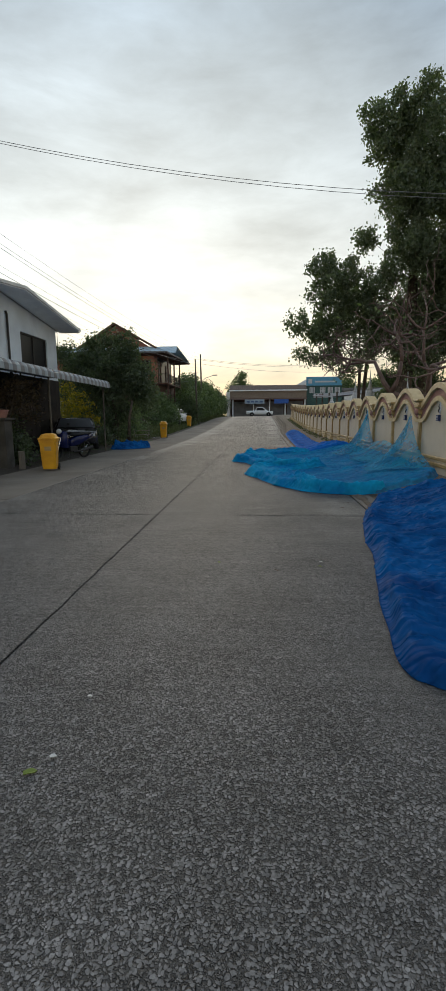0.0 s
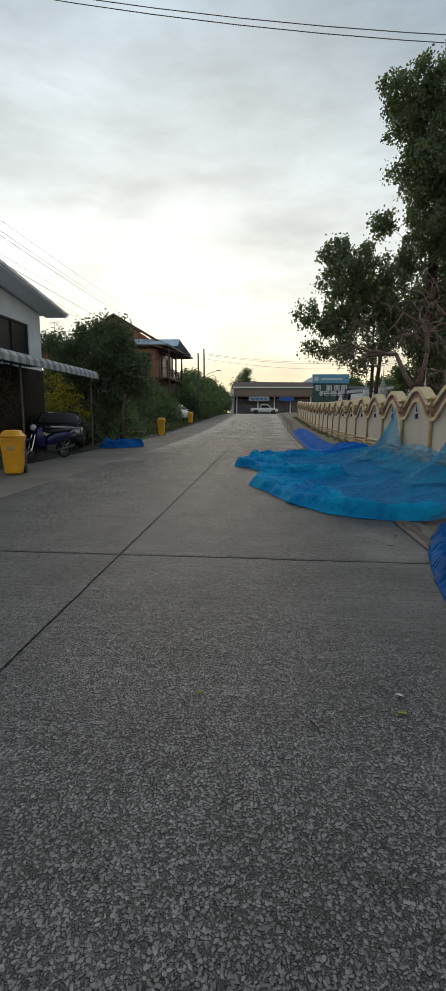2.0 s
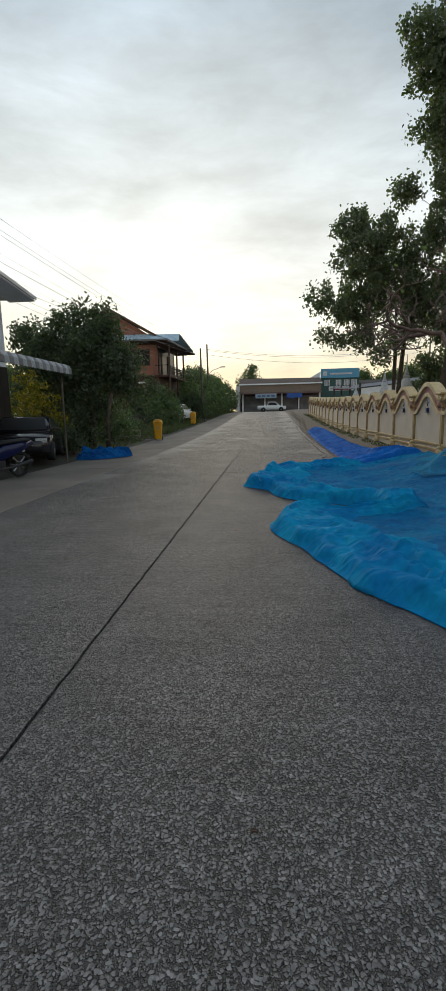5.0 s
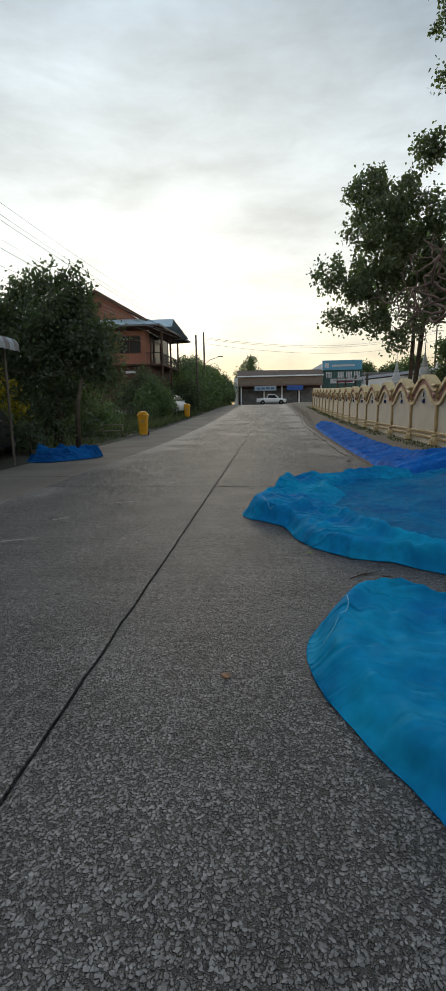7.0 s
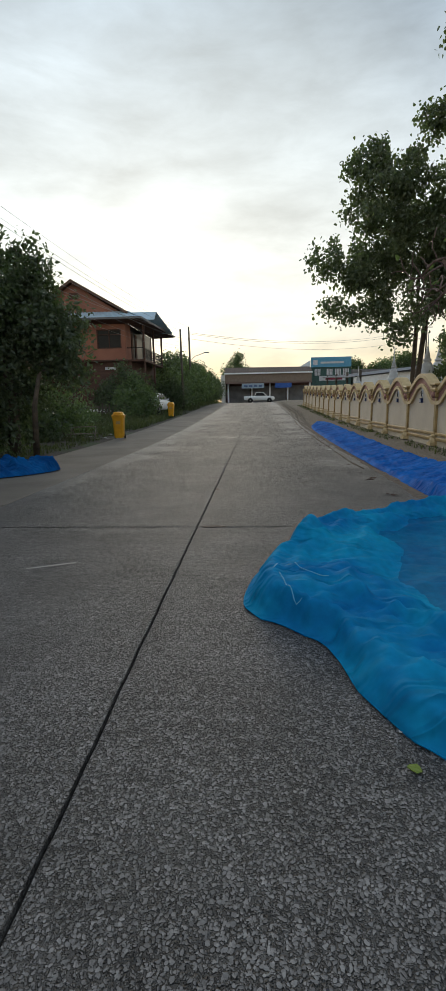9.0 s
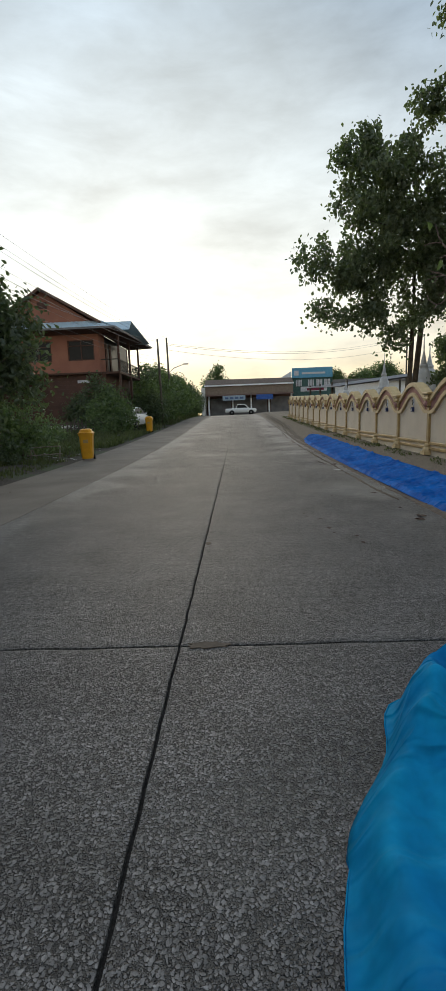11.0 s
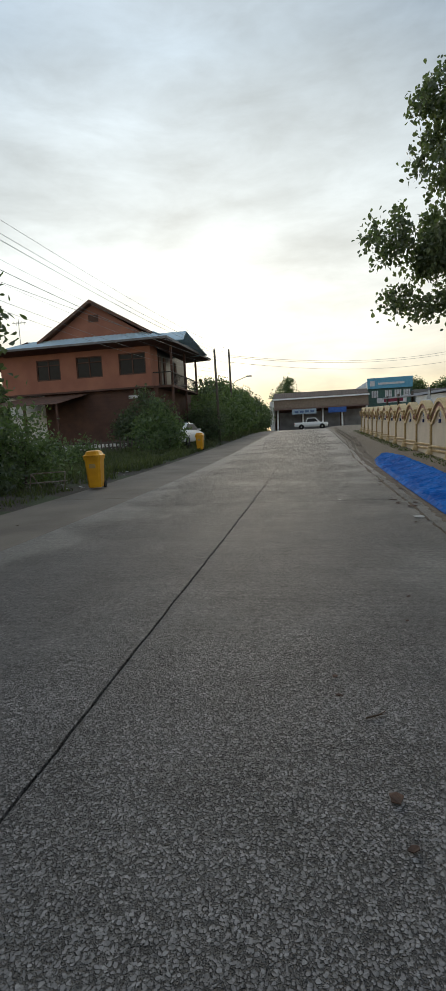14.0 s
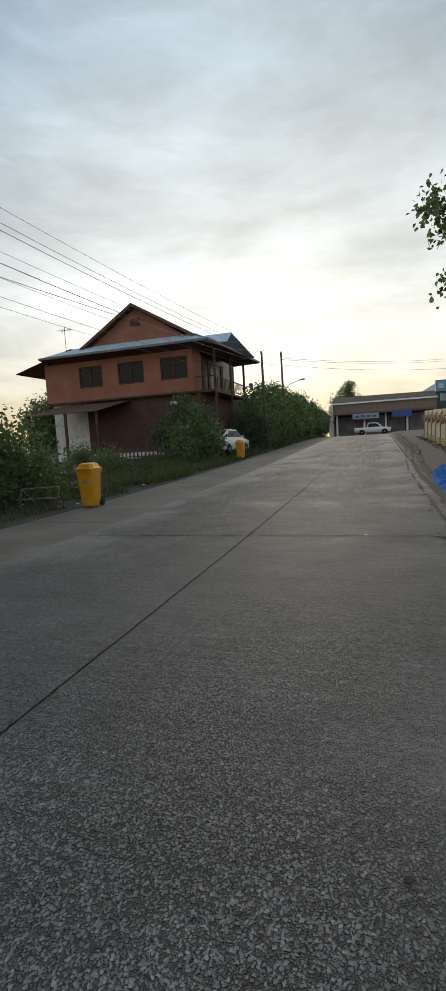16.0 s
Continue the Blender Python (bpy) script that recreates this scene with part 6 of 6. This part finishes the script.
p = thing("flower_pot", "terracotta flower pot on the gate pillar", "pot", pose(-5.55, 11.6, 1.34))
bm = bmesh.new()
lathe(bm, [(0.14, 0), (0.20, 0.17), (0.225, 0.17), (0.225, 0.21), (0.19, 0.21), (0.17, 0.16)], 14)
part("pot", bm, ROSE, p)
bm = bmesh.new()
tube(bm, [(-4.97, 11.45, -0.03), (-4.97, 11.45, 0.45)], [0.085, 0.08], 12)
b_ = part("bollard", bm, APRON, None)
tagged(b_, "short grey concrete bollard beside the bin", "bollard")
VINE = leaf_material("dry_vine_leaf", (0.12, 0.085, 0.07), (0.04, 0.03, 0.028))
plant("bougainvillea", "tangled brownish climbing vine under the awning", "vine", None,
      [([(-6.6, 12.3, 0), (-6.5, 12.3, 1.1), (-6.3, 12.4, 1.9)], [0.05, 0.04, 0.03]), ([(-6.0, 12.5, 0), (-5.9, 12.6, 1.2), (-5.7, 12.7, 2.0)], [0.04, 0.03, 0.02])],
      [(-6.3, 12.4, 2.0, 0.6), (-5.7, 12.7, 2.0, 0.55), (-7.0, 12.6, 1.9, 0.7), (-6.6, 12.2, 1.5, 0.7), (-6.0, 12.4, 1.5, 0.5), (-7.4, 12.4, 1.3, 0.7), (-6.5, 14.6, 1.9, 0.7), (-7.0, 15.4, 1.5, 0.6), (-6.2, 13.4, 2.1, 0.6), (-5.5, 13.6, 2.2, 0.4), (-7.0, 13.8, 1.7, 0.6), (-5.3, 12.1, 2.2, 0.35)], 420, 0.08, VINE, 301)
for i, (x, y, h, r, leaf, nm) in enumerate(((-6.1, 12.6, 0.9, 0.6, LEAF_DARK, "dark leafy shrub behind the low wall"), (-6.9, 13.6, 1.1, 0.8, LEAF_DARK, "dark leafy shrub behind the low wall"), (-5.4, 12.4, 0.7, 0.45, LEAF_DARK, "dark leafy shrub behind the low wall"),
                                        (-7.0, 14.7, 1.4, 0.7, LEAF_DARK, "dark leafy shrub beside the parked car"), (-7.1, 21.6, 2.2, 0.9, LEAF_YELLOW, "yellow-flowering shrub beside the white house"), (-8.0, 22.6, 2.6, 0.9, LEAF_YELLOW, "yellow-flowering shrub beside the white house"), (-5.6, 20.6, 0.8, 0.5, LEAF_DARK, "dark leafy shrub behind the netting bundle"), (-6.6, 21.0, 1.0, 0.7, LEAF_MID, "leafy shrub behind the parked car"))):
    plant("shrub", nm, "shrub", None, [([(x, y, 0), (x, y, h * 0.5)], [0.04, 0.02])],
          [(x, y, h * 0.7, r * 0.8), (x + r * 0.5, y, h * 0.5, r * 0.6), (x - r * 0.5, y + 0.1, h * 0.6, r * 0.6), (x, y - 0.2, h, r * 0.5)], 520, 0.10, leaf, 320 + i, group="forecourt shrubs")

# bundle of netting dropped at the verge
netting("net_bundle", "heap of blue netting bundled at the verge", NET_BLUE,
        [(-4.95, 18.95), (-4.65, 18.75), (-4.25, 18.85), (-3.8, 19.25), (-3.5, 19.75), (-3.42, 20.1)], [(-4.9, 19.8), (-4.7, 20.15), (-4.4, 20.35), (-4.0, 20.45), (-3.7, 20.4), (-3.5, 20.3)], 130, 90, 31.0, 0.13, 0.04, 0.2,
        ((-4.75, 19.5, 0.26, 0.2), (-4.4, 19.35, 0.2, 0.13), (-4.3, 19.8, 0.25, 0.24), (-4.0, 19.6, 0.18, 0.16), (-3.8, 19.95, 0.2, 0.2), (-3.58, 20.05, 0.14, 0.12)))

# ---- verge of the orange house ----
FRAME = surface("rust_streaked_paint", (0.34, 0.31, 0.28), (0.16, 0.11, 0.08), rough=0.8, scale=9)
t = thing("metal_frame", "rusty white metal bed frame leaning among the weeds", "frame")
for a, b in (((-6.35, 28.3, 0.08), (-6.3, 28.35, 0.5)), ((-5.5, 28.6, 0.06), (-5.45, 28.62, 0.52)), ((-6.3, 28.35, 0.5), (-5.45, 28.62, 0.52)), ((-6.45, 28.3, 0.25), (-5.4, 28.6, 0.27)), ((-6.35, 28.9, 0.06), (-6.3, 28.35, 0.5))):
    bm = bmesh.new()
    tube(bm, [a, b], 0.018, 6)
    part("tube", bm, FRAME, t)
t = boxed("board", (-6.6, 29.0, 0.0), (-6.0, 29.06, 0.75), RUST, None, m=pose(0, 0, 0, -8))
tagged(t, "rusty brown board propped against the shrub", "board")
t = thing("picket_fence", "low grey weathered picket fence before the orange house", "fence")
rngf = random.Random(9)
for k in range(30):
    x = -14.5 + k * 0.24
    z = ground_z(x, 43.6)
    h = rngf.uniform(0.6, 0.95)
    boxed("picket", (x, 43.6, z - 0.05), (x + 0.08, 43.63, z + h), WOODPOST, t)
for zz in (0.3, 0.62):
    boxed("fence_rail", (-14.6, 43.63, ground_z(-10, 43.6) + zz), (-7.2, 43.67, ground_z(-10, 43.6) + zz + 0.05), WOODPOST, t)

rng = np.random.default_rng(77)


def grass_patch(name, label, n, xr, yr, h, material, seed):
    """Blades as thin bent triangles in one mesh."""
    r = np.random.default_rng(seed)
    v, f = [], []
    for i in range(n):
        x, y = r.uniform(*xr), r.uniform(*yr)
        if noise.noise((x * 0.7, y * 0.7, seed)) < -0.22:
            continue
        z = ground_z(x, y) - 0.06
        a = r.uniform(0, math.tau)
        hh = h * r.uniform(0.4, 1.2) * (0.7 + 0.6 * noise.noise((x * 0.5, y * 0.5, 3)))
        w = 0.012 + 0.010 * r.uniform()
        dx, dy = math.cos(a), math.sin(a)
        b = hh * r.uniform(0.1, 0.6)
        k = len(v)
        v += [(x - dy * w, y + dx * w, z), (x + dy * w, y - dx * w, z), (x + dx * b * 0.4 + dy * w * 0.6, y + dy * b * 0.4 - dx * w * 0.6, z + hh * 0.6), (x + dx * b, y + dy * b, z + hh)]
        f += [(k, k + 1, k + 2), (k, k + 2, k + 3)]
    me = bpy.data.meshes.new(name)
    me.from_pydata(v, [], f)
    me.materials.append(material)
    ob = new(name, me)
    tagged(ob, label, "grass", kind="stuff")


grass_patch("grass", "rough green grass on the verge before the orange house", 26000, (-13.5, -5.15), (31.0, 47.0), 0.38, GRASS, 5)
grass_patch("grass", "rough grass beside the far road", 9000, (-8.0, -4.9), (47.0, 90.0), 0.45, GRASS, 6)
grass_patch("grass", "weeds under the shrubs", 7000, (-10.5, -5.2), (21.5, 31.0), 0.22, GRASS, 7)
grass_patch("grass", "dry brown tuft of weeds at the road joint", 170, (2.62, 2.82), (5.86, 5.98), 0.05, DRY_GRASS, 9)
grass_patch("grass", "dry weeds along the foot of the temple wall", 1800, (4.25, 4.6), (17.0, 55.0), 0.09, GRASS, 8)

# litter, leaves and pebbles
DRY = surface("dry_leaf", (0.085, 0.045, 0.028), (0.04, 0.022, 0.015), rough=0.8, scale=20)
FRESH = surface("fallen_green_leaf", (0.16, 0.22, 0.03), rough=0.6)
LITTER = surface("pale_litter", (0.55, 0.55, 0.52), rough=0.7)


def flake(x, y, size, material, name, label, category, seed):
    r = random.Random(seed)
    bm = bmesh.new()
    n = 7
    a0 = r.uniform(0, 6.28)
    top = []
    for k in range(n):
        a = a0 + k * math.tau / n
        q = size * (0.5 + 0.5 * abs(math.cos(a - a0))) * r.uniform(0.8, 1.1)
        top.append((x + q * math.cos(a), y + q * math.sin(a) * 0.8, ground_z(x, y) + 0.006 + size * 0.25 * abs(math.sin(a - a0)) * r.uniform(0.3, 1)))
    prism(bm, top, (0, 0, 0.003))
    ob = part(name, bm, material, None)
    tagged(ob, label, category, "litter on the road")


for i, (x, y, s) in enumerate(((1.59, 17.46, 0.07), (1.4, 17.9, 0.05), (1.22, 18.78, 0.04), (1.72, 19.76, 0.04), (1.21, 18.97, 0.05), (1.82, 20.25, 0.04), (1.6, 17.73, 0.05), (1.55, 11.38, 0.03), (1.38, 18.11, 0.08), (1.0, 6.0, 0.03), (-4.0, 21.8, 0.06), (-3.6, 23.5, 0.05), (2.6, 5.9, 0.06), (2.75, 6.3, 0.05))):
    flake(x, y, s * 0.5, DRY, "dry_leaf", "curled brown dry leaf on the concrete", "leaf", i)
OCHRE = surface("ochre_leaf", (0.24, 0.115, 0.05), (0.13, 0.06, 0.03), rough=0.7, scale=25)
flake(0.655, 9.97, 0.036, OCHRE, "dry_leaf", "curled orange-brown dry leaf on the concrete", "leaf", 73)
flake(1.045, 3.16, 0.020, FRESH, "fallen_leaf", "yellow-green fallen leaf on the concrete", "leaf", 74)
flake(1.945, 3.08, 0.024, FRESH, "fallen_leaf", "yellow-green fallen leaf on the concrete", "leaf", 75)
flake(2.67, 24.5, 0.10, DRY, "dry_leaf", "curled brown dry leaf on the concrete", "leaf", 76)
flake(2.58, 23.6, 0.10, LITTER, "scrap", "small pale scrap of litter on the concrete", "litter", 77)
TWIG = surface("dry_twig", (0.10, 0.065, 0.04), (0.05, 0.033, 0.022), rough=0.9, scale=30)
for i, (x0, y0, x1, y1) in enumerate(((1.54, 2.99, 1.575, 2.90), (1.49, 11.36, 1.62, 11.44), (1.43, 11.30, 1.58, 11.46), (1.66, 11.36, 1.72, 11.33), (1.33, 18.6, 1.42, 18.66))):
    bm = bmesh.new()
    zg = ground_z(x0, y0) + 0.006
    xm, ym = (x0 + x1) / 2 + 0.012, (y0 + y1) / 2 - 0.010
    tube(bm, [(x0, y0, zg), (xm, ym, zg + 0.006), (x1, y1, zg)], [0.004, 0.0035, 0.002], 6)
    tube(bm, [(xm, ym, zg + 0.006), (xm + 0.03, ym + 0.012, zg + 0.004)], [0.0025, 0.001], 5)
    tagged(part("twig", bm, TWIG, None), "thin dry brown twig on the concrete", "twig", "litter on the road")
flake(1.19, 11.9, 0.032, FRESH, "fallen_leaf", "yellow-green fallen leaf on the concrete", "leaf", 71)
flake(0.56, 0.46, 0.028, FRESH, "fallen_leaf", "yellow-green fallen leaf on the concrete", "leaf", 72)
for i, (x, y, s) in enumerate(((1.6, 25.4, 0.06), (0.61, 0.55, 0.025), (0.61, 0.97, 0.022), (1.97, 3.22, 0.03), (1.2, 12.1, 0.02), (1.7, 11.5, 0.02))):
    flake(x, y, s * 0.7, LITTER, "scrap", "small pale scrap of litter on the concrete", "litter", 90 + i)
for i in range(46):
    x, y = rng.uniform(-6.8, -5.0), rng.uniform(27.5, 33.5)
    flake(x, y, rng.uniform(0.03, 0.10), LITTER if i % 3 else DRY, "scrap", "scrap of rubbish on the dark verge soil", "litter", 200 + i)
for i in range(110):
    x, y = rng.uniform(2.45, 3.05), rng.uniform(16.5, 50)
    flake(x, y, rng.uniform(0.02, 0.07), DRY, "dry_leaf", "dry leaf gathered along the gutter", "leaf", 400 + i)
for x, y, l_ in ((-1.55, 12.2, 0.34), (-1.05, 14.05, 0.36), (-1.5, 13.1, 0.15)):
    bm = bmesh.new()
    prism(bm, [(x - l_ / 2, y - 0.08, ground_z(x, y) + 0.003), (x - l_ / 2, y - 0.04, ground_z(x, y) + 0.003), (x + l_ / 2, y + 0.12, ground_z(x, y) + 0.003), (x + l_ / 2, y + 0.08, ground_z(x, y) + 0.003)], (0, 0, 0.001))
    ob = part("scrape_mark", bm, SCRAPE, None)
    tagged(ob, "pale scrape mark on the concrete road", "mark")

SOIL = surface("reddish_soil", (0.135, 0.105, 0.078), (0.08, 0.063, 0.048), rough=0.95, scale=12)
for i, (x, y, a_, b_) in enumerate(((0.16, 15.35, 0.13, 0.045), (0.04, 17.62, 0.03, 0.06))):
    r_ = random.Random(500 + i)
    bm = bmesh.new()
    rim_ = []
    for k in range(22):
        an = k * math.tau / 22
        f_ = 0.65 + 0.5 * r_.random()
        rim_.append((x + a_ * f_ * math.cos(an), y + b_ * f_ * math.sin(an), ground_z(x, y) + 0.002))
    prism(bm, rim_, (0, 0, 0.004))
    ob = part("soil_patch", bm, SOIL, None)
    tagged(ob, "thin patch of reddish soil on the concrete", "soil", "soil on the road")


def soil_drift(x_of, width, y0, y1, seed, gap):
    """A broken ribbon of soil and grit washed along the road's edge."""
    bm = bmesh.new()
    step, prev = 0.09, None
    for i in range(int((y1 - y0) / step)):
        y = y0 + i * step
        w = width * (0.75 + 0.9 * noise.noise((y * 0.8, seed, 0)) + 0.5 * noise.noise((y * 4.5, seed, 1)) + 0.3 * noise.noise((y * 13, seed, 3))) - gap
        if w < 0.012:
            prev = None
            continue
        cx = x_of(y) + 0.06 * noise.noise((y * 0.5, seed, 2))
        cur = []
        for q, h in ((-1, -0.004), (-0.55, 0.010), (0.0, 0.016), (0.55, 0.010), (1, -0.004)):
            x = cx + q * w * 0.5 + 0.02 * noise.noise((y * 7, q * 3, seed))
            cur.append(bm.verts.new((x, y, ground_z(x, y) + h + 0.004 * noise.noise((x * 30, y * 30, seed)))))
        if prev:
            for a in range(4):
                bm.faces.new((prev[a], prev[a + 1], cur[a + 1], cur[a]))
        prev = cur
    ob = part("soil", bm, SOIL, None, smooth=True)
    tagged(ob, "brown soil and grit washed along the road edge", "soil", kind="stuff")


edge_x = lambda y: 2.90 + 0.5 * smooth01((y - 34) / 14)
soil_drift(edge_x, 0.20, 15.8, 62.0, 3.3, 0.02)
soil_drift(lambda y: edge_x(y) - 0.22, 0.12, 19.0, 60.0, 7.1, 0.05)
soil_drift(lambda y: edge_x(y) + 0.24, 0.30, 24.0, 70.0, 11.9, 0.06)
soil_drift(lambda y: 3.02, 0.22, -2.0, 7.2, 17.3, 0.03)
